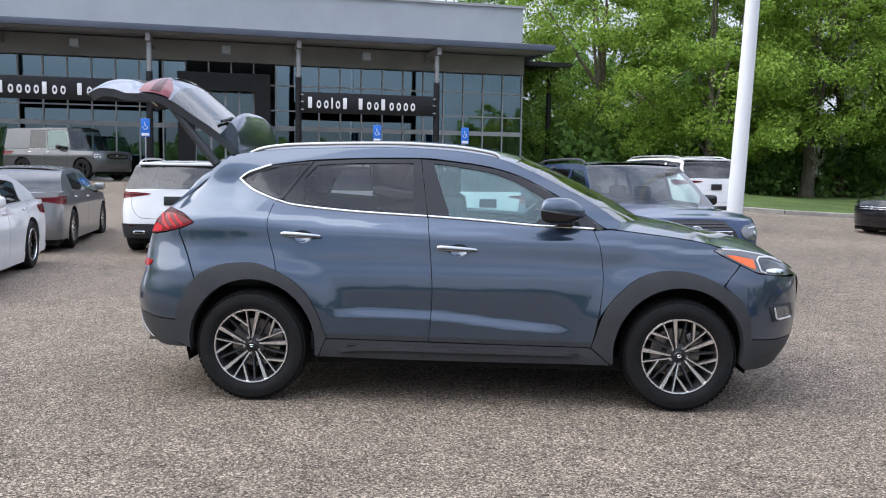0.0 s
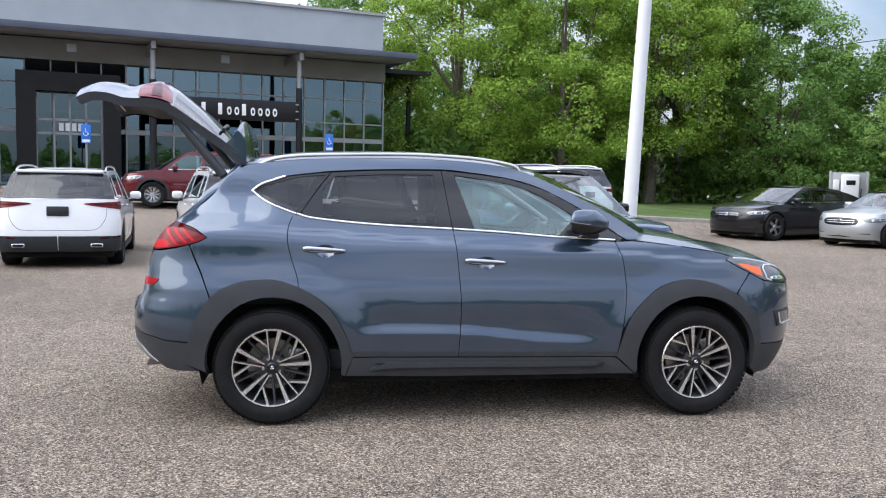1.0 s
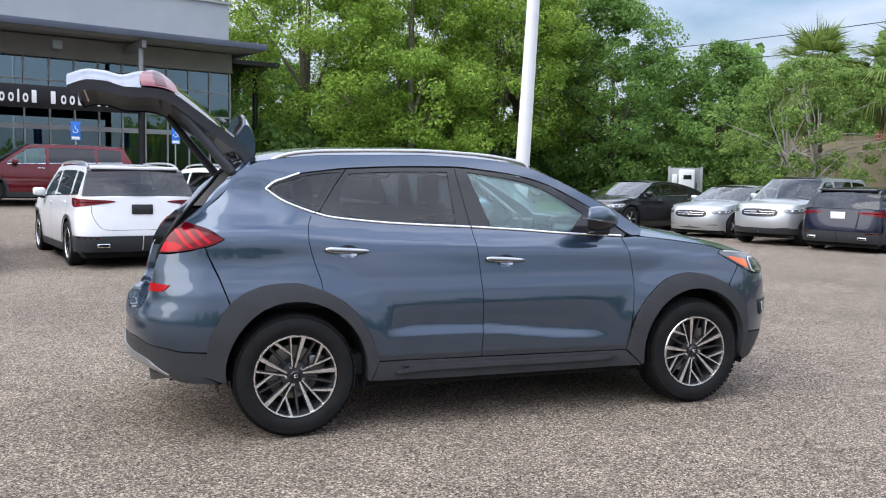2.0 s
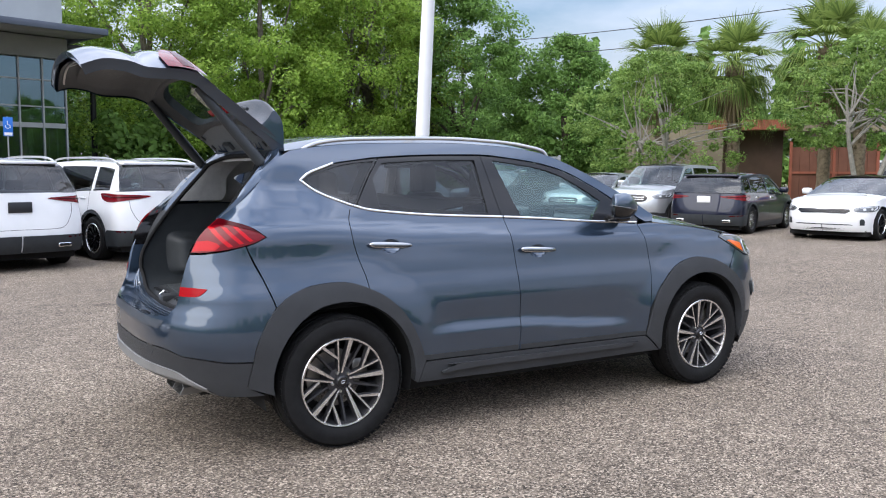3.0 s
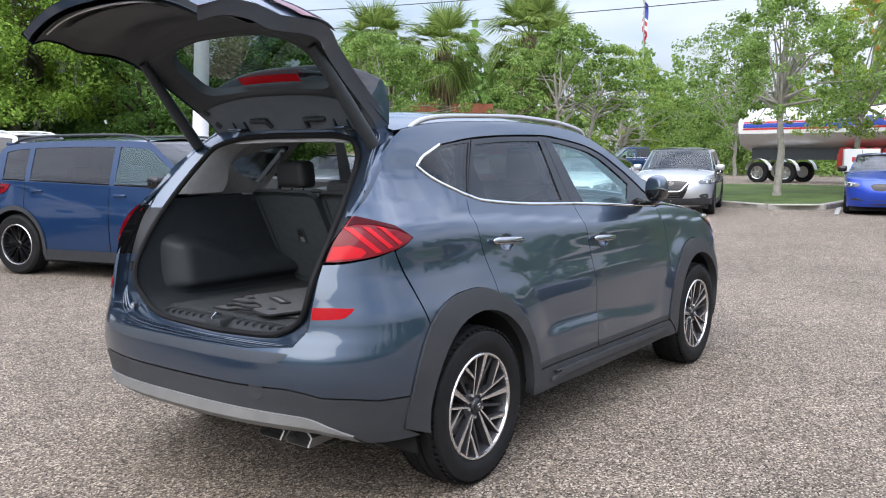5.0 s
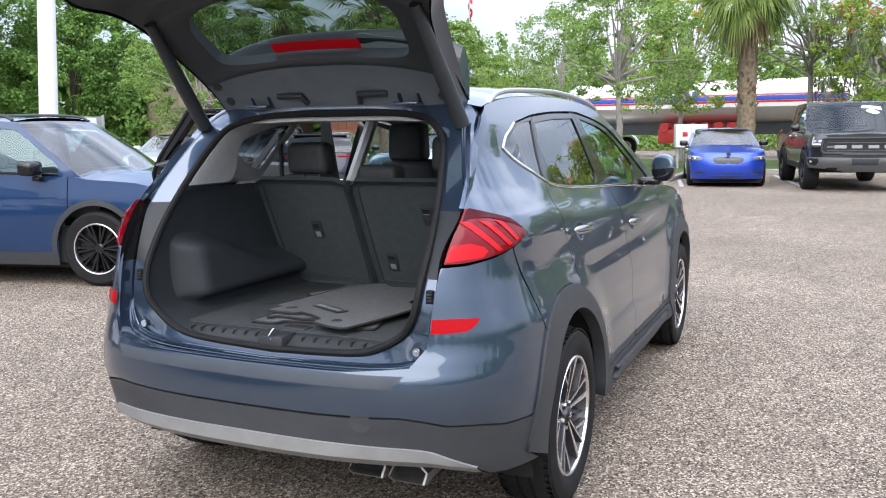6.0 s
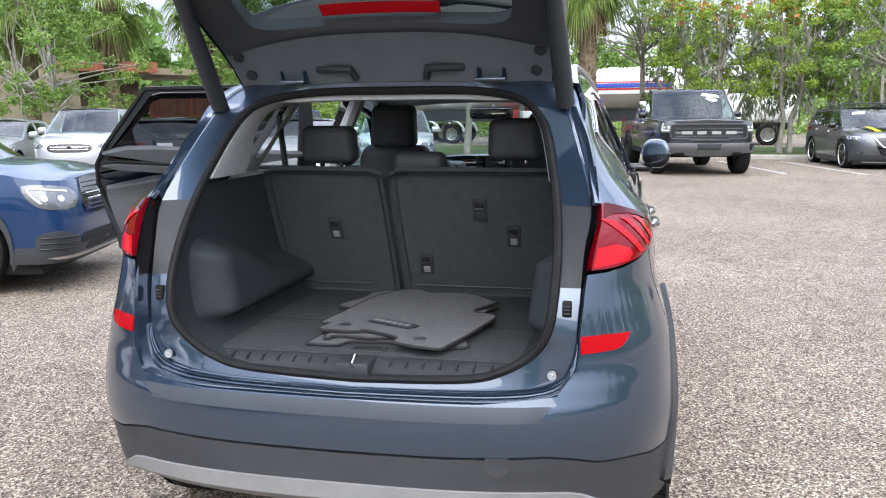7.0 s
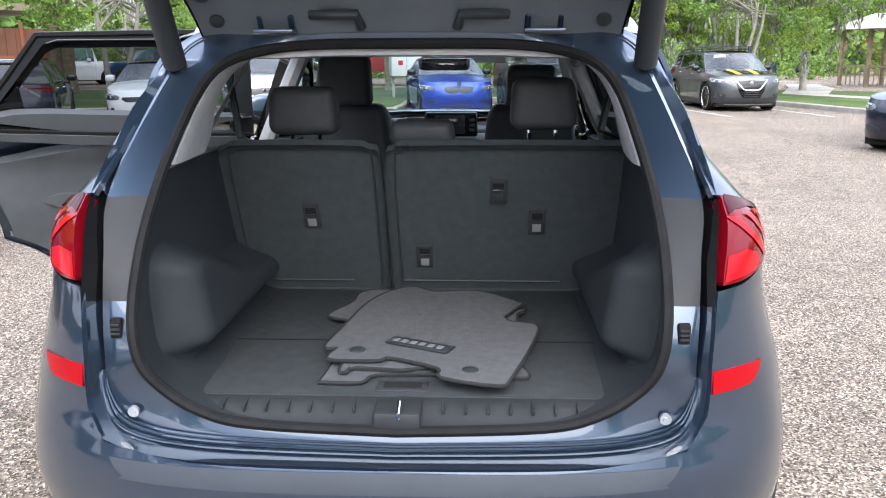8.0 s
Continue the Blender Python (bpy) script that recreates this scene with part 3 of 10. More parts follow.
        if not (-15.6 < x - 0.48 < -11.6):
            for r, (a, b) in enumerate(rows):
                if x < -4.0 or r != 2:
                    top = b if x < -4.0 or r != 1 else 4.2
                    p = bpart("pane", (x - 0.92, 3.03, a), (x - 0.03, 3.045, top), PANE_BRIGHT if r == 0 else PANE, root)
                    p.visible_shadow = False
        x -= 0.953
        k += 1
    for y in steps(3.9, 6.5, 3):
        bpart("mullion", (-0.06, y - 0.03, 0.0), (0.0, y + 0.03, 5.12), MULLION, root)
        p = bpart("pane", (-0.03, y - 0.83, 0.1), (-0.02, y - 0.03, 5.1), PANE, root)
        p.visible_shadow = False
    # entrance portal
    p = bpart("portal", (-15.55, 2.2, 3.85), (-11.7, 2.9, 4.6), SIGN_BLACK, root, label="black entrance portal")
    bpart("portal_leg", (-15.55, 2.2, 0), (-14.85, 2.9, 3.85), SIGN_BLACK, root)
    bpart("portal_leg", (-12.35, 2.2, 0), (-11.7, 2.9, 3.85), SIGN_BLACK, root)
    for x in (-14.85, -14.2, -13.6, -13.0, -12.4):
        bpart("door_stile", (x - 0.04, 2.75, 0), (x + 0.04, 2.85, 3.85), MULLION, root)
    for z in (2.2, 2.75):
        bpart("door_rail", (-14.85, 2.75, z - 0.05), (-12.35, 2.84, z + 0.05), MULLION, root)
    for x in (-14.81, -14.16, -13.56, -12.96):
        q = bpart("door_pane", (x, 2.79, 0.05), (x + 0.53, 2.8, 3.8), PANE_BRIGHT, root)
        q.visible_shadow = False
    for i, w in enumerate((0.17, 0.17, 0.17, 0.17)):
        bpart("number_bar", (-14.02 + i * 0.24, 2.7, 2.3), (-14.02 + i * 0.24 + w, 2.73, 2.62), SIGN_WHITE, root)
    return root


showroom_house = showroom()


def letter_board(x0, x1, z0, z1, runs, label, height):
    """A black board between two columns, with plain white bars where its raised letters stand."""
    root = thing("sign_board", label, "sign", BFRAME)
    part("board", box_bm((x0, 0.3, z0), (x1, 0.42, z1), 0.01), SIGN_BLACK, root)
    for x in (x0 - 0.02, x1 - 0.1):
        for z in (z0 + 0.1, (z0 + z1) / 2, z1 - 0.14):
            part("bracket", box_bm((x, 0.26, z), (x + 0.13, 0.46, z + 0.05), 0.005), MULLION, root)
    for x, w, tall in runs:
        zb = z0 + (z1 - z0) * 0.5 - height * 0.5
        if tall > 0.9:
            part("letter_bar", box_bm((x, 0.25, zb), (x + min(w, 0.34 * height), 0.3, zb + height * tall), 0.008), SIGN_WHITE, root)
        else:
            # plain ring in place of a small letter
            cx, cz, a_, b_ = x + w / 2, zb + height * tall / 2, w / 2, height * tall / 2
            bm = grid_bm(lambda t, q: Vector((cx + a_ * q[0] * math.cos(t), q[1], cz + b_ * q[0] * math.sin(t))), steps(0, 2 * math.pi, 20)[:-1], [(0.5, 0.3), (0.5, 0.25), (1.0, 0.25), (1.0, 0.3)], wrap=True)
            bmesh.ops.recalc_face_normals(bm, faces=bm.faces[:])
            part("letter_ring", bm, SIGN_WHITE, root)
    return root


def runs_of(x, word, h, gap=0.1):
    """Widths and heights of the bars for a word of that shape: T tall letters, s small ones, blank a space."""
    out = []
    for c in word:
        w = h * (0.5 if c == "T" else 0.14 if c == "i" else 0.4)
        if c != " ":
            out.append((x, w, 0.98 if c in "Ti" else 0.72))
        x += w + gap * h * 2.5
    return out


letter_board(-10.5, -4.8, 2.9, 3.75, runs_of(-10.22, "TssisT TssTssss", 0.47, 0.1), "black sign board with a row of white letters between columns", 0.47)
letter_board(-22.3, -16.55, 3.1, 3.98, runs_of(-22.0, "TssssTss TsssT", 0.47, 0.1), "black sign board with white letters over the glass", 0.47)

# ---- trees ----
def leaf_material(name, dark, light, trans=0.35):
    m = bpy.data.materials.new(name)
    m.use_nodes = True
    n, l = m.node_tree.nodes, m.node_tree.links
    b = n["Principled BSDF"]
    g = n.new("ShaderNodeNewGeometry")
    nz = add_noise(n, l, 0.35, 3)
    mixf = n.new("ShaderNodeMath")
    mixf.operation = "ADD"
    l.new(g.outputs["Random Per Island"], mixf.inputs[0])
    l.new(nz.outputs["Fac"], mixf.inputs[1])
    r = add_ramp(n, l, mixf.outputs["Value"], [(0.45, dark), (0.8, tuple((a + c) / 2 for a, c in zip(dark, light))), (1.15, light)])
    half = n.new("ShaderNodeMath")
    half.operation = "MULTIPLY"
    half.inputs[1].default_value = 0.66
    l.new(mixf.outputs["Value"], half.inputs[0])
    l.new(half.outputs["Value"], r.inputs["Fac"])
    for k, p in zip(r.color_ramp.elements, (0.3, 0.55, 0.8)):
        k.position = p
    l.new(r.outputs["Color"], b.inputs["Base Color"])
    b.inputs["Roughness"].default_value = 0.6
    b.inputs["Specular IOR Level"].default_value = 0.25
    t = n.new("ShaderNodeBsdfTranslucent")
    l.new(r.outputs["Color"], t.inputs["Color"])
    x = n.new("ShaderNodeMixShader")
    x.inputs["Fac"].default_value = trans
    l.new(b.outputs["BSDF"], x.inputs[1])
    l.new(t.outputs["BSDF"], x.inputs[2])
    l.new(x.outputs["Shader"], n["Material Output"].inputs["Surface"])
    return m


LEAF_OAK = leaf_material("fresh_oak_leaves", (0.12, 0.215, 0.034), (0.37, 0.52, 0.1), 0.55)
LEAF_DEEP = leaf_material("deep_green_leaves", (0.07, 0.14, 0.033), (0.2, 0.34, 0.085), 0.48)
LEAF_SMALL = leaf_material("grey_green_leaves", (0.09, 0.16, 0.036), (0.26, 0.38, 0.1), 0.5)
LEAF_YELLOW = leaf_material("yellow_green_leaves", (0.125, 0.2, 0.032), (0.35, 0.46, 0.085), 0.55)
LEAF_PALM = leaf_material("palm_fronds", (0.085, 0.14, 0.032), (0.25, 0.33, 0.085), 0.45)
LEAF_PINE = leaf_material("pine_needles", (0.035, 0.065, 0.025), (0.09, 0.13, 0.045), 0.25)
LEAF_RED = leaf_material("rust_blossom", (0.34, 0.1, 0.03), (0.6, 0.22, 0.07), 0.4)
MOSS = leaf_material("hanging_moss", (0.11, 0.12, 0.085), (0.24, 0.25, 0.19), 0.3)
DEAD_FROND = leaf_material("dead_fronds", (0.16, 0.11, 0.06), (0.36, 0.28, 0.17), 0.2)
BARK = mottled("grey_bark", (0.1, 0.085, 0.065), (0.2, 0.175, 0.14), 6, 0.95, 0.8, 18)
BARK_PALE = mottled("pale_grey_bark", (0.2, 0.185, 0.16), (0.34, 0.32, 0.28), 7, 0.95, 0.6, 20)
BARK_DARK = mottled("dark_bark", (0.045, 0.035, 0.028), (0.1, 0.08, 0.06), 6, 0.95, 0.8, 18)
PALM_BARK = mottled("booted_palm_bark", (0.1, 0.075, 0.05), (0.24, 0.19, 0.13), 9, 0.95, 0.9, 14)


def leaf_mesh(name, pos, out, size, mat, rng, long=1.7, droop=0.0):
    """Many small folded leaves: places, the way each faces, and sizes."""
    n = len(pos)
    nrm = out + rng.normal(0, 0.75, (n, 3))
    nrm /= np.linalg.norm(nrm, axis=1)[:, None] + 1e-9
    d = rng.normal(0, 1, (n, 3)) + np.array([0, 0, -droop])
    d -= nrm * (d * nrm).sum(1)[:, None]
    d /= np.linalg.norm(d, axis=1)[:, None] + 1e-9
    w = np.cross(nrm, d)
    s = (size * rng.uniform(0.6, 1.35, n))[:, None]
    a = pos - d * s * long * 0.5
    c = pos + d * s * long * 0.5
    b = pos + w * s * 0.5 - nrm * s * 0.12 + d * s * 0.1
    e = pos - w * s * 0.5 - nrm * s * 0.12 + d * s * 0.1
    v = np.stack([a, b, c, e], 1).reshape(-1, 3)
    me = bpy.data.meshes.new(name)
    me.vertices.add(4 * n)
    me.vertices.foreach_set("co", v.ravel())
    me.loops.add(4 * n)
    me.loops.foreach_set("vertex_index", np.arange(4 * n, dtype=np.int32))
    me.polygons.add(n)
    me.polygons.foreach_set("loop_start", np.arange(0, 4 * n, 4, dtype=np.int32))
    me.polygons.foreach_set("loop_total", np.full(n, 4, dtype=np.int32))
    me.update()
    me.materials.append(mat)
    return me


def clumps(rng, base, h, r, low, count, flat=1.0, lump=(0.09, 0.2)):
    """Middles and radii of leaf clumps that fill an uneven crown."""
    out = []
    ph = rng.uniform(0, 6.28, 3)
    for _ in range(count):
        t = rng.uniform(0, 1)
        z = low + (h - low) * t
        a = rng.uniform(0, 2 * np.pi)
        env = r * (np.sin(np.pi * min(1, 0.18 + 0.82 * t) ** 0.85) ** 0.7) * (1 + 0.2 * np.sin(3 * a + ph[0]) + 0.14 * np.sin(5 * a + ph[1] + 4 * t))
        q = env * rng.uniform(0.35, 1.0) ** 0.6
        out.append((base[0] + q * np.cos(a) * flat, base[1] + q * np.sin(a), base[2] + z, rng.uniform(*lump) * r))
    return out


def broad_tree(name, label, x, y, h, r, low, leaf, bark, seed, n_clumps=70, per=130, size=0.16, trunk=0.28, limbs=9, moss=0, red=0, lean=0.0, stems=1, group="trees", lump=(0.09, 0.2)):
    rng = np.random.default_rng(seed)
    z0 = ground_z(x, y) + 0.1
    root = thing(name, label, "tree", pose(x, y, z0), group)
    cl = clumps(rng, (0, 0, 0), h, r, low, n_clumps, 1.0, lump)
    bm = bmesh.new()
    for s in range(stems):
        ox, oy = (rng.uniform(-0.35, 0.35, 2) if stems > 1 else (0, 0))
        top = Vector((ox * 3 + lean, oy * 3, low + (h - low) * 0.55))
        pts = [Vector((ox, oy, -0.3)), Vector((ox * 1.1, oy * 1.1, 0.25)), Vector((ox * 1.6 + lean * 0.3 + rng.uniform(-0.15, 0.15), oy * 1.6 + rng.uniform(-0.15, 0.15), low * 0.6)), Vector((ox * 2.2 + lean * 0.6, oy * 2.2, low)), top]
        k = trunk / math.sqrt(stems)
        tube_bm(pts, [k * 1.5, k * 1.05, k * 0.9, k * 0.75, k * 0.25], 10, bm)
        for j in range(limbs // stems):
            c = cl[int(rng.integers(len(cl)))]
            t = rng.uniform(0.55, 0.95)
            a = pts[3].lerp(pts[4], t - 0.5) if t > 0.6 else pts[2].lerp(pts[3], 0.9)
            b = Vector(c[:3])
            m = a.lerp(b, 0.5) + Vector((rng.uniform(-0.3, 0.3), rng.uniform(-0.3, 0.3), rng.uniform(0.0, 0.5)))
            tube_bm([a, a.lerp(m, 0.5), m, b], [k * 0.42, k * 0.34, k * 0.24, k * 0.08], 7, bm)
    part("trunk", bm, bark, root)
    pos, out = [], []
    for cx, cy, cz, cr in cl:
        n = int(per * rng.uniform(0.6, 1.4))
        d = rng.normal(0, 1, (n, 3))
        d /= np.linalg.norm(d, axis=1)[:, None]
        rad = cr * rng.uniform(0.25, 1.0, n) ** 0.5
        pos.append(np.array([cx, cy, cz]) + d * rad[:, None] * np.array([1.15, 1.15, 0.75]))
        out.append(d * 0.6 + np.array([0, 0, 0.8]))
    pos, out = np.concatenate(pos), np.concatenate(out)
    crown = new("crown", leaf_mesh("crown", pos, out, size, leaf, rng))
    crown.parent = root
    if moss:
        mp = []
        for _ in range(moss):
            c = cl[int(rng.integers(len(cl)))]
            if c[2] > h * 0.75:
                continue
            k = int(rng.integers(18, 40))
            ln = rng.uniform(0.5, 1.4)
            mp.append(np.stack([c[0] + rng.normal(0, 0.12, k), c[1] + rng.normal(0, 0.12, k), c[2] - c[3] * 0.5 - rng.uniform(0, ln, k)], 1))
        mp = np.concatenate(mp)
        o = new("hanging_moss", leaf_mesh("hanging_moss", mp, rng.normal(0, 1, (len(mp), 3)) * [1, 1, 0.1], 0.07, MOSS, rng, 4.0, 6.0))
        o.parent = root
        o["kind"] = "stuff"
    if red:
        sel = pos[rng.integers(0, len(pos), red)]
        sel = sel[sel[:, 2] > h * 0.62]
        o = new("blossom", leaf_mesh("blossom", sel + rng.normal(0, 0.1, sel.shape), np.tile([0, 0, 1.0], (len(sel), 1)), 0.14, LEAF_RED, rng))
        o.parent = root
        o["kind"] = "stuff"
    return root


def palm(label, x, y, h, seed, r=1.9, dead=10, trunk=0.24):
    rng = np.random.default_rng(seed)
    z0 = ground_z(x, y) + 0.1
    root = thing("palm_tree", label, "palm", pose(x, y, z0), "palms by the verge")
    k = 26
    pts, rad = [], []
    for i in range(k + 1):
        t = i / k
        pts.append((0.15 * math.sin(2.2 * t), 0.1 * t, -0.2 + (h - 0.6) * t))
        rad.append(trunk * (1.25 - 0.3 * smooth(t * 5)) * (1.0 + (0.12 if i % 2 else 0.0)) + 0.1 * smooth((t - 0.72) / 0.2))
    part("trunk", tube_bm(pts, rad, 12), PALM_BARK, root)
    boots = bmesh.new()
    for i in range(90):
        t = rng.uniform(0.35, 1.0)
        a = i * 2.4
        p = Vector((0.15 * math.sin(2.2 * t), 0.1 * t, -0.2 + (h - 0.6) * t))
        q = trunk * (0.95 + 0.35 * smooth((t - 0.6) / 0.3))
        o = Vector((math.cos(a), math.sin(a), 0))
        w = Vector((-math.sin(a), math.cos(a), 0)) * 0.05
        v = [boots.verts.new(z) for z in (p + o * q * 0.9 - w, p + o * q * 0.9 + w, p + o * (q + 0.12) + w * 0.5 + Vector((0, 0, 0.2)), p + o * (q + 0.12) - w * 0.5 + Vector((0, 0, 0.2)))]
        boots.faces.new(v)
    ob = part("frond_stub", boots, PALM_BARK, root, smooth=False)
    ob["kind"] = "stuff"
    cen = Vector((0.15 * math.sin(2.2), 0.1, h - 0.75))

    def frond(bm, az, el, ln, droop, blades=34, wid=0.035):
        d = Vector((math.cos(az) * math.cos(el), math.sin(az) * math.cos(el), math.sin(el)))
        stem = [cen + d * (ln * 0.48 * t) + Vector((0, 0, -droop * 0.3 * t * t)) for t in steps(0, 1, 4)]
        tube_bm(stem, [0.022, 0.018, 0.014, 0.012, 0.008], 4, bm)
        u = (stem[-1] - stem[-2]).normalized()
        s = u.cross(Vector((0, 0, 1))).normalized()
        up = s.cross(u)
        for j in range(blades):
            a = (j / (blades - 1) - 0.5) * 3.0
            g = (u * math.cos(a) + s * math.sin(a) + up * 0.22 * abs(math.sin(a))).normalized()
            L = ln * (0.6 - 0.2 * abs(a) / 1.5) * rng.uniform(0.82, 1.12)
            w = g.cross(up).normalized() * wid
            p0 = stem[-1]
            p1 = p0 + g * L * 0.55
            p2 = p0 + g * L + Vector((0, 0, -droop * L * (0.3 + 0.5 * abs(math.cos(a)))))
            v = [bm.verts.new(z) for z in (p0 - w * 0.3, p0 + w * 0.3, p1 + w, p1 - w, p2)]
            bm.faces.new((v[0], v[1], v[2], v[3]))
            bm.faces.new((v[3], v[2], v[4]))

    n = 46
    for i in range(n):
        bm = bmesh.new()
        frond(bm, i * 2.399 + rng.uniform(-0.2, 0.2), radians(84 - 134 * (i / n) ** 0.9 + rng.uniform(-9, 9)), r * rng.uniform(0.8, 1.12), 0.15 + 0.75 * i / n, 30, 0.026)
        part("frond", bm, LEAF_PALM, root, smooth=False)
    for i in range(dead):
        bm = bmesh.new()
        frond(bm, rng.uniform(0, 6.28), radians(rng.uniform(-75, -50)), r * 0.75, 0.9, 16)
        part("dead_frond", bm, DEAD_FROND, root, "dry hanging frond", smooth=False)
    return root


def hedge(name, label, line, depth, h, n, leaf, size, seed, low=0.0):
    """A mass of undergrowth along a line; nobody could count it."""
    rng = np.random.default_rng(seed)
    pts = np.array(line, float)
    seg = np.linalg.norm(np.diff(pts, axis=0), axis=1)
    cum = np.concatenate([[0], np.cumsum(seg)])
    q = rng.uniform(0, cum[-1], n)
    i = np.clip(np.searchsorted(cum, q) - 1, 0, len(seg) - 1)
    t = ((q - cum[i]) / seg[i])[:, None]
    p = pts[i] * (1 - t) + pts[i + 1] * t
    u = (pts[i + 1] - pts[i]) / seg[i][:, None]
    top = h * (0.72 + 0.2 * np.sin(q * 0.9 + seed) + 0.14 * np.sin(q * 2.3 + 1) + 0.1 * np.sin(q * 5.1))
    f = rng.uniform(0, 1, n)
    z = low + (top - low) * f ** 0.75
    off = rng.uniform(-0.5, 0.5, n) * depth * (1 - 0.5 * f)
    # leaves gather into clumps
    cell = np.floor(np.stack([q / 0.9, off / 0.9, z / 0.9], 1))
    jit = np.sin(cell @ np.array([12.9, 78.2, 37.7])) * 43758.5
    keep = (jit - np.floor(jit)) > 0.28
    pos = np.stack([p[:, 0] - u[:, 1] * off, p[:, 1] + u[:, 0] * off, z], 1)[keep]
    pos[:, 2] += np.array([ground_z(a, b) for a, b in pos[:, :2]])
    out = np.stack([-u[:, 1], u[:, 0], np.zeros(n)], 1)[keep] * np.sign(off[keep])[:, None] + np.array([0, 0, 0.7])
    ob = new(name, leaf_mesh(name, pos, out, size, leaf, rng))
    return tagged(ob, label, "foliage", kind="stuff")


for _i, (_x, _y, _h, _r, _lo, _lf, _bk, _k) in enumerate((
    (6.2, 38.5, 14.5, 5.6, 1.6, LEAF_OAK, BARK, dict(n_clumps=270, per=239)), (11.5, 37.5, 14.0, 5.2, 1.8, LEAF_OAK, BARK, dict(n_clumps=270, per=239)),
    (17.2, 39.5, 14.5, 5.6, 2.8, LEAF_OAK, BARK, dict(n_clumps=250, per=239, moss=40, trunk=0.36)), (19.4, 41.0, 13.5, 4.6, 3.0, LEAF_YELLOW, BARK, dict(n_clumps=190, per=217, moss=30, trunk=0.34)),
    (24.0, 38.0, 12.0, 4.8, 1.0, LEAF_DEEP, BARK_DARK, dict(n_clumps=200, per=217)), (28.5, 34.0, 8.6, 4.0, 0.6, LEAF_DEEP, BARK_DARK, dict(n_clumps=190, per=217)),
    (32.5, 30.0, 7.8, 3.8, 0.5, LEAF_DEEP, BARK_DARK, dict(n_clumps=190, per=217)), (1.5, 47.0, 13.5, 5.5, 1.5, LEAF_DEEP, BARK_DARK, dict(n_clumps=180, per=188)),
    (14.0, 48.0, 16.0, 6.0, 2.0, LEAF_DEEP, BARK_DARK, dict(n_clumps=200, per=188)), (22.5, 47.0, 15.0, 5.5, 2.0, LEAF_DEEP, BARK_DARK, dict(n_clumps=180, per=188)))):
    broad_tree("oak_tree" if _lf is not LEAF_DEEP else "broadleaf_tree", "tall bright green oak with hanging moss" if _lf is not LEAF_DEEP else "dense dark green tree behind the car park", _x, _y, _h, _r, _lo, _lf, _bk, 100 + _i, size=0.105, **_k)
for _i, (_x, _y, _h, _r) in enumerate(((25.5, 44.0, 15.0, 3.0), (23.0, 45.0, 14.5, 2.6))):
    broad_tree("pine_tree", "tall dark pine with a thin crown", _x, _y, _h, _r, 6.0, LEAF_PINE, BARK_DARK, 150 + _i, n_clumps=46, per=110, size=0.2, limbs=12)
for _i, (_x, _y, _h, _r, _lo, _lf, _k) in enumerate((
    (18.3, 16.7, 5.4, 2.9, 1.5, LEAF_SMALL, dict(stems=2)), (20.6, 10.3, 5.4, 2.5, 2.2, LEAF_SMALL, dict(stems=2)), (23.2, 4.4, 6.2, 2.9, 2.3, LEAF_SMALL, {}),
    (26.5, -3.9, 6.8, 3.0, 1.9, LEAF_YELLOW, dict(stems=3, red=650, moss=90)), (26.2, -5.8, 6.2, 2.6, 1.9, LEAF_YELLOW, dict(stems=2, red=320, moss=70)), (25.0, -8.6, 6.4, 2.8, 2.2, LEAF_SMALL, dict(stems=3, moss=20)),
    (29.2, -12.3, 6.2, 2.3, 2.6, LEAF_SMALL, dict(moss=26)), (27.6, -9.2, 8.6, 3.2, 1.4, LEAF_YELLOW, dict(stems=3, moss=40)), (30.5, -11.2, 8.2, 3.0, 1.2, LEAF_SMALL, dict(stems=3, moss=40)), (28.6, -1.2, 7.6, 3.1, 3.2, LEAF_SMALL, dict(moss=10)), (50.0, 22.0, 8.5, 3.6, 1.0, LEAF_YELLOW, {}), (49.5, 14.0, 9.0, 4.0, 1.5, LEAF_SMALL, {}), (30.5, 3.5, 7.0, 2.8, 2.0, LEAF_YELLOW, dict(red=150)))):
    broad_tree("verge_tree", "slender tree with a light open crown on the verge", _x, _y, _h, _r, _lo, _lf, BARK_PALE, 200 + _i, n_clumps=210, per=85, size=0.06, trunk=0.12, limbs=34, group="verge trees", lump=(0.05, 0.13), **_k)
palm("sabal palm with dry fronds hanging under the crown", 22.6, 16.9, 6.1, 301, 2.1, 18)
palm("sabal palm beside the brown wall", 22.2, 12.8, 6.2, 302, 2.15, 24, 0.2)
palm("sabal palm half hidden by a small tree", 20.6, 18.6, 6.2, 303, 2.1, 14)
palm("sabal palm with a thick booted trunk", 25.2, 0.6, 6.6, 304, 2.1, 12, trunk=0.3)
palm("sabal palm behind the palms", 27.5, 15.0, 6.6, 305, 2.1)
hedge("undergrowth", "dark thicket under the trees", [(3.5, 36), (8, 37.5), (14, 41), (21, 41), (26, 36), (31, 30), (33, 26.5)], 3.5, 4.2, 26000, LEAF_DEEP, 0.2, 11)
hedge("far_woods", "distant dark woods behind the tree line", [(-2, 54), (8, 56), (20, 55), (30, 50), (40, 40), (52, 28)], 5, 10.2, 20000, LEAF_DEEP, 0.5, 12)
hedge("far_woods", "distant trees beyond the road", [(58, 24), (60, 8), (60, -10), (56, -28), (44, -44)], 6, 9.0, 70000, LEAF_SMALL, 0.24, 13)
hedge("shrubs", "low green and rust shrubs along the road", [(50, 32), (50.5, 20), (50, 6), (49, -6), (45, -20)], 2.0, 2.6, 20000, LEAF_SMALL, 0.12, 14)
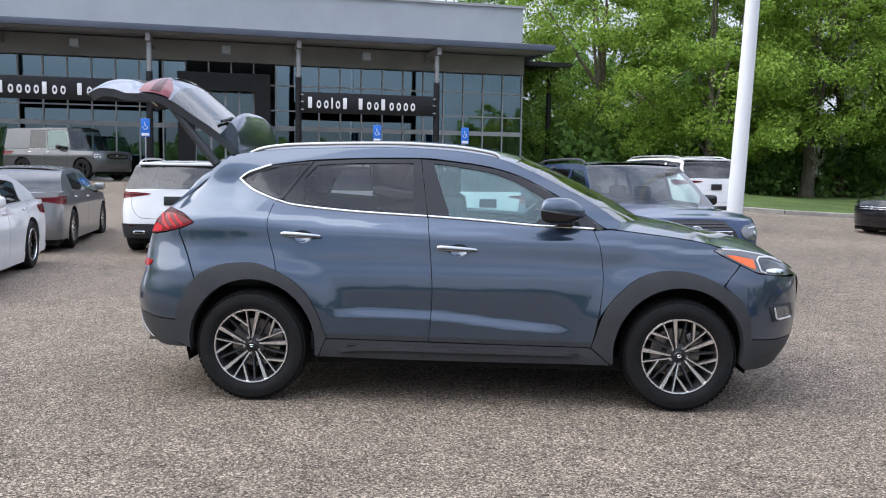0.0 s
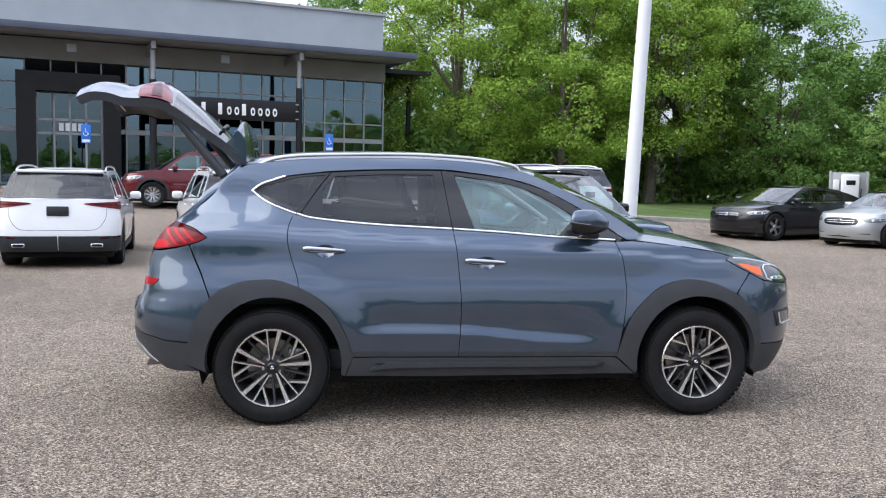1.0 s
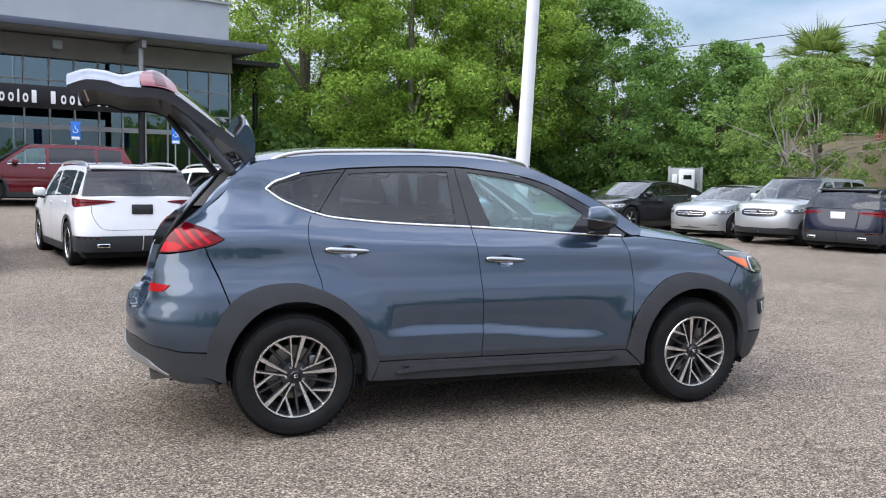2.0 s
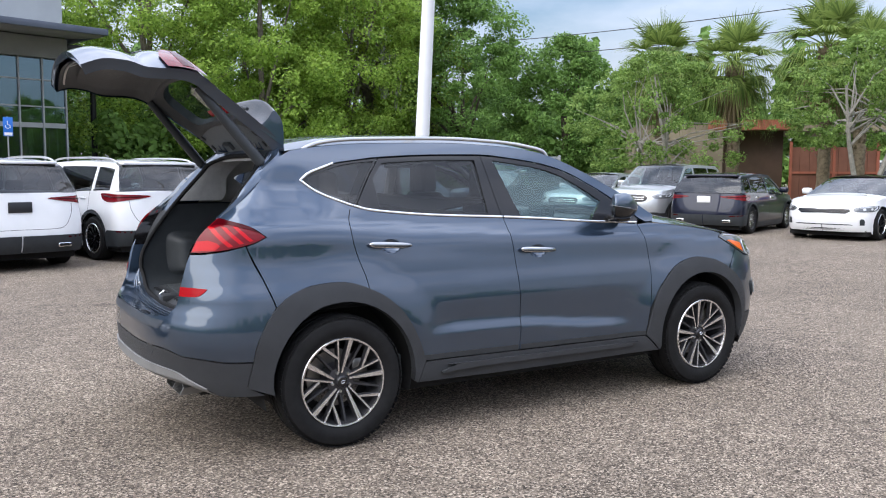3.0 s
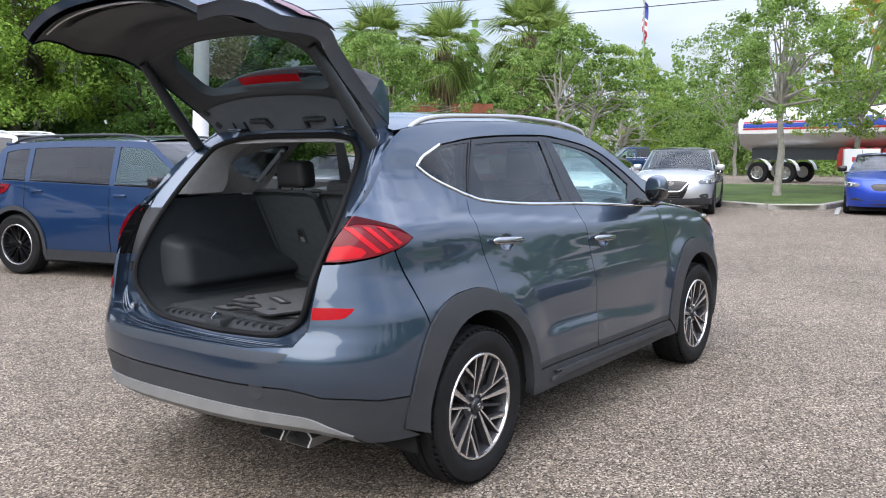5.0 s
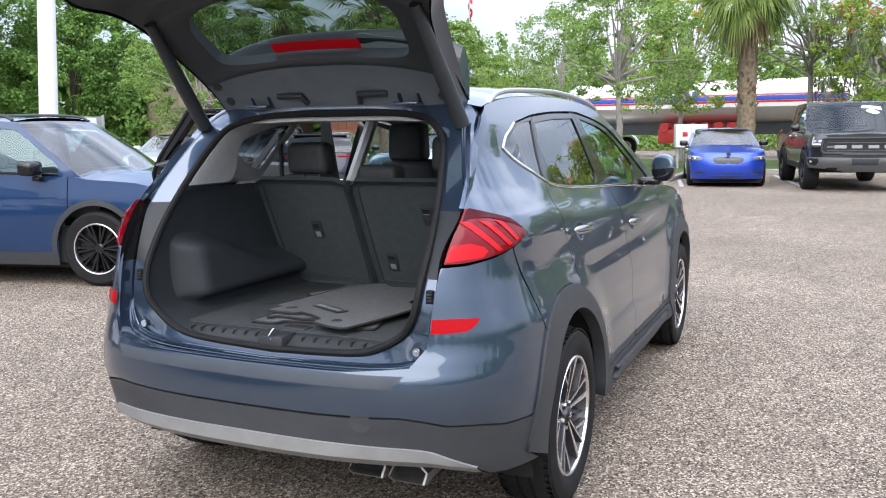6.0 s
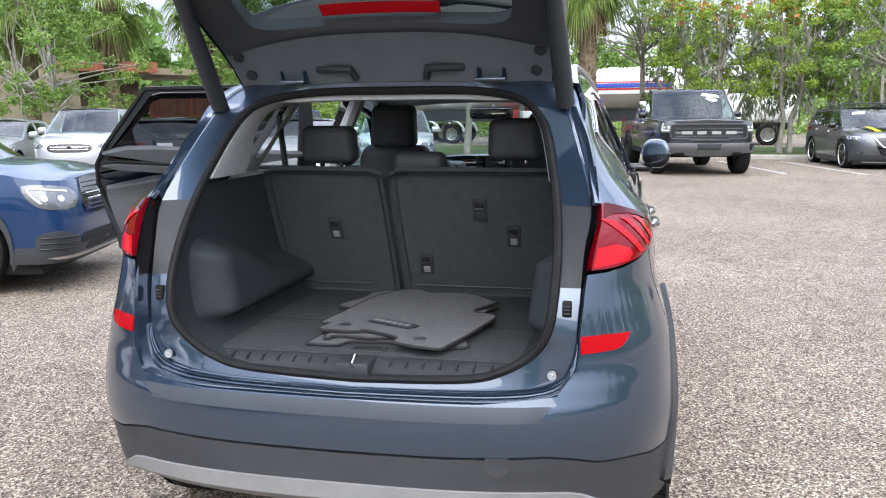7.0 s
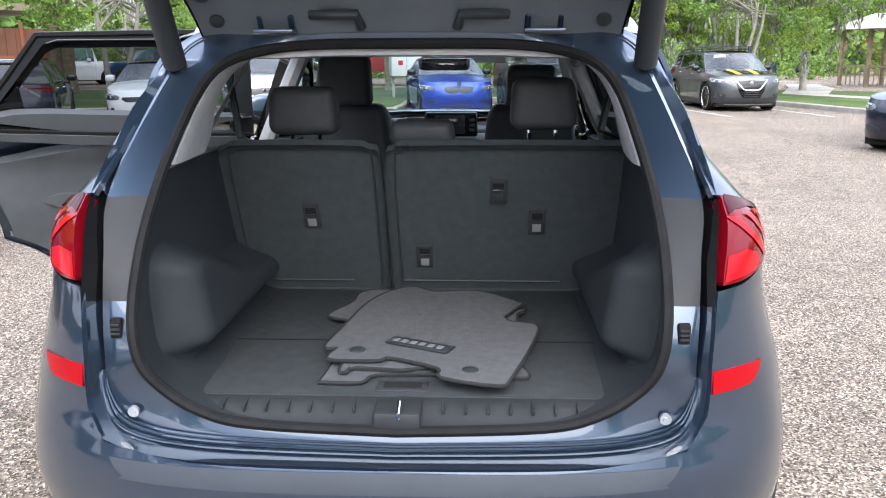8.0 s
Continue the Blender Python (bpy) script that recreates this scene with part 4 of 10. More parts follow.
hedge("far_woods", "trees across the car park behind the viewpoint", [(36, -48), (18, -44), (2, -46), (-16, -44), (-34, -36), (-46, -16), (-50, 4), (-46, 22)], 6, 5.6, 42000, LEAF_SMALL, 0.34, 15)
hedge("far_woods", "mixed green trees beyond the road", [(47, 36), (53, 22), (54, 6), (53, -6)], 4, 6.8, 46000, LEAF_SMALL, 0.15, 16)

# ---- street things ----
WHITE_STEEL = mottled("white_painted_steel", (0.66, 0.67, 0.69), (0.74, 0.75, 0.77), 1.5, 0.45, 0.05, 40)
WIRE = material("black_cable", (0.02, 0.02, 0.022), 0.6)
TAN_WALL = mottled("stained_tan_wall", (0.2, 0.165, 0.11), (0.29, 0.245, 0.17), 0.8, 0.9, 0.3, 20, second=(0.35, 0.7))
BROWN_WALL = mottled("red_brown_boards", (0.13, 0.055, 0.035), (0.19, 0.085, 0.055), 1.0, 0.85, 0.2, 20)
DARK_BROWN = mottled("dark_brown_wall", (0.07, 0.045, 0.03), (0.11, 0.07, 0.05), 0.8, 0.9, 0.2, 20)
ROOF_RED = mottled("rust_red_roof", (0.22, 0.07, 0.04), (0.3, 0.1, 0.06), 1.2, 0.8)
LINE_PAINT = mottled("worn_white_line", (0.45, 0.44, 0.42), (0.62, 0.61, 0.58), 6, 0.9, second=(14, 0.55))
TANK_WHITE = material("white_tank_enamel", (0.75, 0.75, 0.74), 0.3, 0.0, 0.4)
TANK_STEEL = mottled("dull_tank_steel", (0.42, 0.41, 0.4), (0.52, 0.51, 0.5), 0.8, 0.35, metal=0.8)
STRIPE_BLUE = material("blue_stripe", (0.02, 0.05, 0.3), 0.35)
STRIPE_RED = material("red_stripe", (0.45, 0.02, 0.03), 0.35)
RED_STEEL = mottled("red_painted_steel", (0.25, 0.02, 0.02), (0.33, 0.035, 0.03), 3, 0.5)

# light pole
_z = ground_z(4.34, 8.43)
_p = thing("light_pole", "tapered white steel light pole on a round concrete foot", "light pole", pose(4.34, 8.43, _z, 2.3, 1.6, 0))
part("shaft", lathe_bm([(0.0, 0.45), (0.135, 0.45), (0.125, 2.0), (0.085, 9.5), (0.0, 9.5)], 24, "z"), WHITE_STEEL, _p)
part("base_flange", lathe_bm([(0.0, 0.42), (0.2, 0.42), (0.2, 0.46), (0.14, 0.5)], 24, "z"), WHITE_STEEL, _p)
part("concrete_foot", lathe_bm([(0.0, -0.05), (0.26, -0.05), (0.26, 0.4), (0.24, 0.42), (0.0, 0.42)], 24, "z"), CONCRETE, _p)

# overhead wires
for _k, _h in enumerate((9.0, 8.0)):
    _a, _b = Vector((24.5, 50.0, _h + 0.2)), Vector((37.5, -8.0, _h + 0.1))
    _pts = [_a.lerp(_b, t) + Vector((0, 0, -1.1 * 4 * t * (1 - t) + 0.9)) for t in steps(0, 1, 40)]
    _o = obj("overhead_wire", tube_bm(_pts, 0.022, 5), WIRE)
    tagged(_o, "black overhead cable slung beyond the trees", "cable", group="overhead wires")


def charger():
    m = at_site(17.2, 21.3, 250, 0.1)
    root = thing("car_charger", "white wall-box car charger on a grey steel stand", "charger", m)
    part("back_panel", box_bm((-0.03, -0.6, 0.0), (0.03, 0.6, 1.85), 0.01), MULLION, root)
    for y in (-0.6, 0.6):
        part("post", box_bm((-0.05, y - 0.04, 0), (0.05, y + 0.04, 1.9), 0.008), MULLION, root)
    b = part("wall_box", box_bm((0.04, -0.28, 0.95), (0.24, 0.3, 1.78), 0.05, segments=3), WHITE_STEEL, root)
    part("display", box_bm((0.238, -0.14, 1.42), (0.248, 0.16, 1.58), 0.003), GLOSS_BLACK, b)
    part("small_box", box_bm((0.04, -0.52, 1.25), (0.16, -0.34, 1.6), 0.02), WHITE_STEEL, root)
    part("cable", tube_bm([(0.12, 0.1, 0.96), (0.2, 0.15, 0.5), (0.15, 0.3, 0.35), (0.1, 0.38, 0.8), (0.08, 0.4, 1.3)], 0.018, 8), BLACK_PLASTIC, root)


def at_site(x, y, heading=0.0, lift=0.0):
    return pose(x, y, ground_z(x, y) + lift, 0, 0, heading)


charger()


def parking_sign(u, d):
    p = BFRAME @ Vector((u, d, 0))
    root = thing("parking_sign", "blue accessible-parking sign on a thin post", "sign", Matrix.Translation((p.x, p.y, ground_z(p.x, p.y))) @ Matrix.Rotation(radians(16), 4, "Z"), "parking signs")
    part("post", tube_bm([(0, 0, -0.1), (0, 0, 2.45)], 0.028, 8), MULLION, root)
    b = part("board", box_bm((-0.17, -0.05, 1.72), (0.17, -0.032, 2.42), 0.004), SIGN_BLUE, root)
    part("white_field", box_bm((-0.14, -0.054, 1.75), (0.14, -0.05, 1.86), 0.001), SIGN_WHITE, b)
    part("wheel_mark", tube_bm([(0.08 * math.cos(a) - 0.01, -0.053, 2.08 + 0.08 * math.sin(a)) for a in steps(-3.6, 0.6, 16)], 0.012, 6), SIGN_WHITE, b)
    part("seat_mark", tube_bm([(-0.02, -0.053, 2.28), (-0.01, -0.053, 2.14), (0.06, -0.053, 2.13), (0.09, -0.053, 2.03)], 0.014, 6), SIGN_WHITE, b)
    return root


for _u in (-16.57, -13.1, -7.44, -3.67):
    parking_sign(_u, -0.5)


def bed(u, d):
    """A wheel stop in front of the showroom."""
    p = BFRAME @ Vector((u, d, 0))
    root = tagged(obj("wheel_stop", box_bm((-0.85, -0.08, 0), (0.85, 0.08, 0.11), 0.03), CONCRETE), "low concrete wheel stop before the showroom", "wheel stop", "wheel stops")
    root.matrix_basis = Matrix.Translation((p.x, p.y, ground_z(p.x, p.y))) @ Matrix.Rotation(radians(16), 4, "Z")


for _u in (-18.4, -15.0, -9.2, -6.0):
    bed(_u, -2.4)


def bay_line(a, b, w=0.1):
    a, b = Vector((*a, 0)), Vector((*b, 0))
    u = (b - a).normalized()
    s = Vector((-u.y, u.x, 0)) * w / 2
    bm = bmesh.new()
    n = 8
    rows = []
    for i in range(n + 1):
        p = a.lerp(b, i / n)
        rows.append([bm.verts.new((q.x, q.y, ground_z(q.x, q.y) + 0.008)) for q in (p - s, p + s)])
    for r0, r1 in zip(rows, rows[1:]):
        bm.faces.new((r0[0], r1[0], r1[1], r0[1]))
    bmesh.ops.recalc_face_normals(bm, faces=bm.faces[:])
    tagged(obj("parking_line", bm, LINE_PAINT), "worn white painted bay line", "marking", "bay lines", "structure")


for _y in (1.9, -0.95, -3.95, -5.7, -8.1):
    bay_line((17.0, _y - 0.5), (22.6, _y + 0.5))


def brown_building():
    a, b = Vector((25.2, 24.2, 0)), Vector((34.5, 17.2, 0))
    ang = math.degrees(math.atan2(b.y - a.y, b.x - a.x))
    L = (b - a).length
    root = thing("low_building", "low tan and red-brown building behind the palms", "building", pose(a.x, a.y, ground_z(a.x, a.y), 0, 0, ang))
    part("tan_wall", box_bm((0, 0, 0), (3.6, 0.25, 3.3)), TAN_WALL, root, smooth=False)
    part("recess_wall", box_bm((3.6, 1.2, 0), (6.6, 1.4, 3.5)), DARK_BROWN, root, smooth=False)
    part("roof_band", box_bm((3.2, -0.1, 3.3), (7.0, 1.6, 3.75)), ROOF_RED, root, smooth=False)
    for i in range(9):
        part("fence_board", box_bm((6.6 + i * 0.42, -0.05, 0.1), (6.6 + i * 0.42 + 0.405, 0.0, 2.5)), BROWN_WALL, root, smooth=False)
    for x in (6.6, 8.5, 10.4):
        part("fence_post", box_bm((x - 0.06, -0.12, 0), (x + 0.06, -0.055, 2.75)), ROOF_RED, root, smooth=False)
    part("fence_rail", box_bm((6.6, -0.11, 1.3), (10.4, -0.06, 1.4)), ROOF_RED, root, smooth=False)
    part("gable", box_bm((0.0, 1.5, 3.3), (11.5, 8.0, 3.6)), TAN_WALL, root, smooth=False)
    part("end_wall", box_bm((0.0, 0.3, 0), (0.25, 8.0, 3.3)), TAN_WALL, root, smooth=False)


brown_building()


def tanker():
    root = thing("tanker_lorry", "white tanker lorry with red and blue stripes on the road", "lorry", pose(38.5, 9.8, 0.0, 0, 0, -98), "")
    zc, r = 2.55, 1.03
    prof = [(-0.35, 0.55), (-0.25, 0.85), (0.0, 1.0), (12.8, 1.0), (13.05, 0.85), (13.15, 0.55)]
    def shell(a0, a1, rr, x0=None, x1=None):
        bm = bmesh.new()
        pr = [(x, q) for x, q in prof] if x0 is None else [(x0, 1.0), (x1, 1.0)]
        rows = [[bm.verts.new((x, rr * q * math.cos(a), zc + rr * q * math.sin(a))) for a in steps(a0, a1, 24)] for x, q in pr]
        for p, q in zip(rows, rows[1:]):
            for j in range(24):
                bm.faces.new((p[j], q[j], q[j + 1], p[j + 1]))
        bmesh.ops.recalc_face_normals(bm, faces=bm.faces[:])
        return bm
    part("tank_upper", shell(radians(-12), radians(192), r), TANK_WHITE, root, "white tank top")
    part("tank_lower", shell(radians(192), radians(348), r), TANK_STEEL, root, "bare steel belly")
    for q in (-0.2, 12.9):
        bm = lathe_bm([(0.0, 0.0), (r * 0.86, 0.0)], 24)
        bmesh.ops.transform(bm, matrix=pose(q - (0.1 if q < 0 else -0.1), 0, zc, 0, 0, 90), verts=bm.verts[:])
        part("tank_end", bm, TANK_WHITE, root)
    for s in (0, 180):
        for lo, hi, mt in ((-2, 2.5, STRIPE_RED), (3.5, 15, STRIPE_BLUE), (16, 20, STRIPE_RED)):
            a0, a1 = (lo, hi) if s == 0 else (180 - hi, 180 - lo)
            part("stripe", shell(radians(a0), radians(a1), r + 0.008, 0.05, 12.7), mt, root)
    tank_letters(root, zc, r)
    part("tank_frame", box_bm((0.3, -0.5, 1.1), (12.5, 0.5, 1.8)), BLACK_PLASTIC, root, smooth=False)
    part("side_rack", box_bm((4.5, -1.1, 0.7), (8.5, 1.1, 1.35), 0.03), RED_STEEL, root)
    for i in range(6):
        part("hose_roll", tube_bm([(4.8 + i * 0.62, -1.15, 1.45), (4.8 + i * 0.62, 1.15, 1.45)], 0.22, 12), RED_STEEL, root)
    for x in (0.9, 2.2, 11.6, 12.9, 16.8):
        for sgn in (-1, 1):
            w = new("wheel")
            w.parent = root
            w.matrix_basis = pose(x, sgn * 1.05, 0.5, 0, 0, 0 if sgn < 0 else 180)
            fill_wheel(w, "plain", 0.5, 0.3)
    for x in (0.9, 2.2):
        for sgn in (-1, 1):
            bm = grid_bm(lambda a, y: Vector((x + 0.6 * math.cos(a), y, 0.55 + 0.6 * math.sin(a))), steps(0.1, math.pi - 0.1, 10), [sgn * 0.85, sgn * 1.25])
            part("mudguard", bm, WHITE_STEEL, root)
    cab = part("cab", box_bm((14.6, -1.15, 1.0), (16.3, 1.15, 3.5), 0.15, segments=3), TANK_WHITE, root, "white cab")
    part("engine_hood", box_bm((16.2, -0.95, 1.0), (18.0, 0.95, 2.2), 0.2, segments=3), TANK_WHITE, root)
    part("windscreen", box_bm((16.25, -1.0, 2.3), (16.33, 1.0, 3.1), 0.03), GLASS_DARK, cab)
    for sgn in (-1, 1):
        part("door_window", box_bm((15.1, sgn * 1.15 - 0.01, 2.3), (16.0, sgn * 1.15 + 0.01, 3.05), 0.004), GLASS_DARK, cab)
        part("fuel_tank", tube_bm([(14.3, sgn * 0.95, 0.85), (15.8, sgn * 0.95, 0.85)], 0.33, 16), CHROME, root)
        part("exhaust_stack", tube_bm([(14.4, sgn * 1.0, 1.0), (14.4, sgn * 1.0, 4.2)], 0.09, 10), CHROME, root)
    part("chassis", box_bm((12.5, -0.45, 0.7), (17.6, 0.45, 1.05)), BLACK_PLASTIC, root, smooth=False)


def tank_letters(root, zc, r):
    """Plain dark blue bars where the tank is lettered."""
    for k in range(5):
        for sgn in (-1, 1):
            a = radians(12)
            m = Matrix.Translation((4.5 + k * 0.42, sgn * r * math.cos(a) * 1.01, zc + r * math.sin(a) * 1.01)) @ Matrix.Rotation(sgn * -(math.pi / 2 - a), 4, "X")
            part("letter_bar", box_bm((-0.15, -0.26 + 0.03 * k, -0.01), (0.15, 0.2 + 0.03 * k, 0.01), 0.004, None, m), STRIPE_BLUE, root)


def pavilion():
    root = thing("pavilion", "small timber pavilion with a pale roof across the road", "shelter", at_site(35.2, -18.2, 20))
    for x in (-1.6, 0.0, 1.6):
        for y in (-1.2, 1.2):
            part("post", box_bm((x - 0.07, y - 0.07, 0), (x + 0.07, y + 0.07, 2.5)), TIMBER, root, smooth=False)
    for y in (-1.2, 1.2):
        part("rail", box_bm((-1.6, y - 0.04, 0.85), (1.6, y + 0.04, 0.95)), TIMBER, root, smooth=False)
        for i in range(12):
            x = -1.5 + i * 0.27
            part("baluster", box_bm((x, y - 0.02, 0.1), (x + 0.04, y + 0.02, 0.85)), TIMBER, root, smooth=False)
    bm = bmesh.new()
    v = [bm.verts.new(q) for q in ((-2.1, -1.7, 2.5), (2.1, -1.7, 2.5), (2.1, 1.7, 2.5), (-2.1, 1.7, 2.5), (-1.2, 0, 3.2), (1.2, 0, 3.2))]
    for f in ((0, 1, 5, 4), (1, 2, 5), (2, 3, 4, 5), (3, 0, 4), (3, 2, 1, 0)):
        bm.faces.new([v[i] for i in f])
    part("roof", bm, CONCRETE, root, smooth=False)


def blue_fence():
    root = thing("fence", "dark blue boarded fence across the road", "fence", at_site(58.0, -23.5, -60))
    for i in range(24):
        part("board", box_bm((i * 0.5 - 6, -0.02, 0.1), (i * 0.5 - 5.52, 0.02, 1.55 + 0.03 * (i % 2))), FENCE_BLUE, root, smooth=False)
    for i in range(5):
        part("post", box_bm((i * 3 - 6.05, 0.02, 0), (i * 3 - 5.95, 0.12, 1.7)), FENCE_BLUE, root, smooth=False)


TIMBER = mottled("weathered_timber", (0.16, 0.12, 0.08), (0.26, 0.2, 0.14), 4, 0.85, 0.3, 40)
FENCE_BLUE = mottled("faded_blue_paint", (0.05, 0.065, 0.1), (0.08, 0.1, 0.14), 3, 0.7)
pavilion()
blue_fence()


def cabinet():
    root = thing("utility_cabinet", "small white utility cabinet with a red label on the verge", "cabinet", at_site(24.6, 2.3, 195, 0.1))
    part("box", box_bm((-0.3, -0.5, 0.7), (0.3, 0.5, 1.45), 0.02), WHITE_STEEL, root)
    part("label", box_bm((0.302, -0.28, 1.05), (0.308, -0.12, 1.2), 0.001), STRIPE_RED, root)
    part("door_seam", box_bm((0.3, 0.0, 0.75), (0.304, 0.012, 1.4)), BLACK_PLASTIC, root, smooth=False)
    for y in (-0.4, 0.4):
        part("leg", box_bm((-0.05, y - 0.04, -0.1), (0.05, y + 0.04, 0.7)), MULLION, root, smooth=False)


cabinet()

# road and footpath beyond the verge
verge("road", [(31.5, 60), (35.5, 20), (34.5, 8), (34.0, -4), (31.5, -12), (22, -34), (40, -44), (47, -14), (46, 4), (47, 20), (46, 60)], ASPHALT, 0.03, "grey asphalt road beyond the verge", "road", 4.0)
verge("footpath", [(26.5, -10.6), (31.5, -12.6), (36.0, -14.0), (35.5, -15.2), (31.0, -14.2), (26.0, -12.0), (22.0, -13.5), (18.0, -20), (16.8, -19.4), (20.5, -13.0)], CONCRETE, 0.118, "pale concrete footpath across the grass", "footpath", 2.0)


def flag():
    root = thing("flagpole", "thin pole with a hanging red and white striped flag", "flag", at_site(53.0, 21.8, 0))
    part("pole", tube_bm([(0, 0, 0), (0, 0, 12.5)], 0.05, 8), MULLION, root)
    f = lambda u, v: Vector((0.05 + 0.5 * u + 0.1 * math.sin(6 * v), 0.15 * math.sin(9 * u), 12.3 - 2.2 * v - 1.0 * u))
    for i in range(7):
        bm = grid_bm(lambda u, v: f(u, v), steps(0, 1, 6), steps(i / 7, (i + 1) / 7, 2))
        part("flag_stripe", bm, STRIPE_RED if i % 2 == 0 else SIGN_WHITE, root)
    part("canton", grid_bm(lambda u, v: f(u, v) + Vector((0, -0.01, 0)), steps(0, 0.5, 4), steps(0, 0.5, 4)), STRIPE_BLUE, root)


flag()


def far_house(x, y, w, d, h, heading, wall, roof, label):
    root = thing("house", label, "house", at_site(x, y, heading))
    part("wall", box_bm((-w / 2, -d / 2, 0), (w / 2, d / 2, h)), wall, root, smooth=False)
    bm = bmesh.new()
    v = [bm.verts.new(p) for p in ((-w / 2 - 0.4, -d / 2 - 0.4, h), (w / 2 + 0.4, -d / 2 - 0.4, h), (w / 2 + 0.4, d / 2 + 0.4, h), (-w / 2 - 0.4, d / 2 + 0.4, h), (-w / 2 + 0.5, 0, h + 1.7), (w / 2 - 0.5, 0, h + 1.7))]
    for f in ((0, 1, 5, 4), (1, 2, 5), (2, 3, 4, 5), (3, 0, 4), (3, 2, 1, 0)):
        bm.faces.new([v[i] for i in f])
    part("roof", bm, roof, root, smooth=False)
    for i in range(3):
        xx = -w / 2 + w * (i + 0.5) / 3
        q = part("window", box_bm((xx - 0.5, -d / 2 - 0.03, 1.0), (xx + 0.5, -d / 2 + 0.01, 2.1), 0.01), SIGN_WHITE, root)
        part("window_pane", box_bm((xx - 0.43, -d / 2 - 0.04, 1.07), (xx + 0.43, -d / 2 - 0.031, 2.03)), GLASS_DARK, q, smooth=False)


far_house(70.0, -28.5, 10, 7, 2.8, 75, ROOF_RED, DARK_BROWN, "brick-red bungalow across the road")

# ---- the grey-blue crossover with its tailgate open ----
WZ = spline([0.15, 0.25, 0.35, 0.55, 0.70, 0.85, 1.0, 1.08, 1.15, 1.6, 1.7], [0.865, 0.893, 0.908, 0.908, 0.898, 0.877, 0.85, 0.826, 0.785, 0.578, 0.5])
TAIL_X = spline([0.2, 0.3, 0.42, 0.55, 0.66, 0.72, 0.78, 0.95, 1.1, 1.2, 1.33, 1.46, 1.6], [-2.09, -2.185, -2.235, -2.237, -2.23, -2.212, -2.193, -2.17, -2.115, -2.035, -1.905, -1.8, -1.68])
NOSE_X = spline([0.2, 0.3, 0.45, 0.6, 0.75, 0.86, 0.93, 1.0, 1.06], [2.04, 2.13, 2.215, 2.235, 2.235, 2.215, 2.16, 2.06, 1.9])
TAIL_N = spline([0.2, 0.45, 0.6, 0.8, 1.05, 1.25, 1.6], [2.4, 2.8, 3.2, 3.3, 3.5, 3.9, 4.0])
KR, KF, ARC = -1.5, 1.45, 1.3
LOW_CREASE = spline([-0.9, -0.635, -0.21, 0.28, 0.65], [0.56, 0.585, 0.578, 0.53, 0.505])
HIGH_CREASE = spline([-1.75, -1.16, -0.23, 0.8, 1.55], [1.18, 1.165, 1.09, 1.045, 0.985])
HUB_R, HUB_F, RW = -1.335, 1.335, 0.345


def side_y(x, z):
    lift = 0.065 * smooth((-x - 0.8) / 0.8) * smooth((z - 0.95) / 0.15) * smooth((1.4 - z) / 0.2)
    y = WZ(z - lift)
    # ledge low on the doors
    f = smooth((x + 0.88) / 0.25) * smooth((0.78 - x) / 0.35)
    y += f * (0.02 * smooth((LOW_CREASE(x) + 0.028 - z) / 0.075) - 0.013 * smooth((0.75 - z) / 0.2))
    # fold below the windows
    y += 0.008 * smooth((HIGH_CREASE(x) + 0.01 - z) / 0.03) * smooth((1.3 - z) / 0.1) - 0.006 * smooth((HIGH_CREASE(x) - 0.03 - z) / 0.12) * smooth((z - 0.8) / 0.1)
    # the rear quarter draws in below the roof
    y -= 0.026 * smooth((-x - 1.3) / 0.25) * smooth((z - 1.17) / 0.1) * smooth((1.5 - z) / 0.16)
    # swelling over the wheels
    for c in (HUB_R, HUB_F):
        r = math.hypot(x - c, z - RW)
        y += 0.016 * smooth((0.68 - r) / 0.2)
    return y


def F(s, z):
    if s < KR:
        a = min(1.0, (KR - s) / ARC) * math.pi / 2
        d, n = KR - TAIL_X(z), TAIL_N(z)
        q = (abs(math.cos(a)) ** n + abs(math.sin(a)) ** n) ** (-1 / n)
        return Vector((KR - d * q * math.sin(a), -side_y(KR, z) * q * math.cos(a), z))
    if s > KF:
        a = min(1.0, (s - KF) / ARC) * math.pi / 2
        d, n = NOSE_X(z) - KF, 2.6
        q = (abs(math.cos(a)) ** n + abs(math.sin(a)) ** n) ** (-1 / n)
        return Vector((KF + d * q * math.sin(a), -side_y(KF, z) * q * math.cos(a), z))
    return Vector((s, -side_y(s, z), z))


def S(x, z):
    """The place along the skin at which it reaches x at the height z."""
    if KR <= x <= KF:
        return x
    lo, hi = (KR - ARC, KR) if x < KR else (KF, KF + ARC)
    for _ in range(40):
        mid = (lo + hi) / 2
        if F(mid, z).x < x:
            lo = mid
        else:
            hi = mid
    return (lo + hi) / 2


def SY(y, z):
    """The same at the rear, for a distance y from the middle."""
    lo, hi = KR - ARC, KR
    for _ in range(40):
        mid = (lo + hi) / 2
        if -F(mid, z).y < y:
            lo = mid
        else:
            hi = mid
    return (lo + hi) / 2


def on_skin(pts):
    return [(S(x, z), z) for x, z in pts]


S_BACK, S_NOSE = KR - ARC, KF + ARC
ROOF_EDGE = [(0.305, 1.515), (0.16, 1.56), (-0.03, 1.588), (-0.25, 1.603), (-0.54, 1.61), (-1.06, 1.597), (-1.28, 1.582), (-1.43, 1.563), (-1.545, 1.545)]
PILLAR = [(0.971, 1.16), (0.805, 1.27), (0.629, 1.362), (0.45, 1.452), (0.305, 1.515)]
BACK_EDGE = [(-1.545, 1.545), (-1.65, 1.457), (-1.745, 1.36), (-1.83, 1.28), (-1.925, 1.205)]
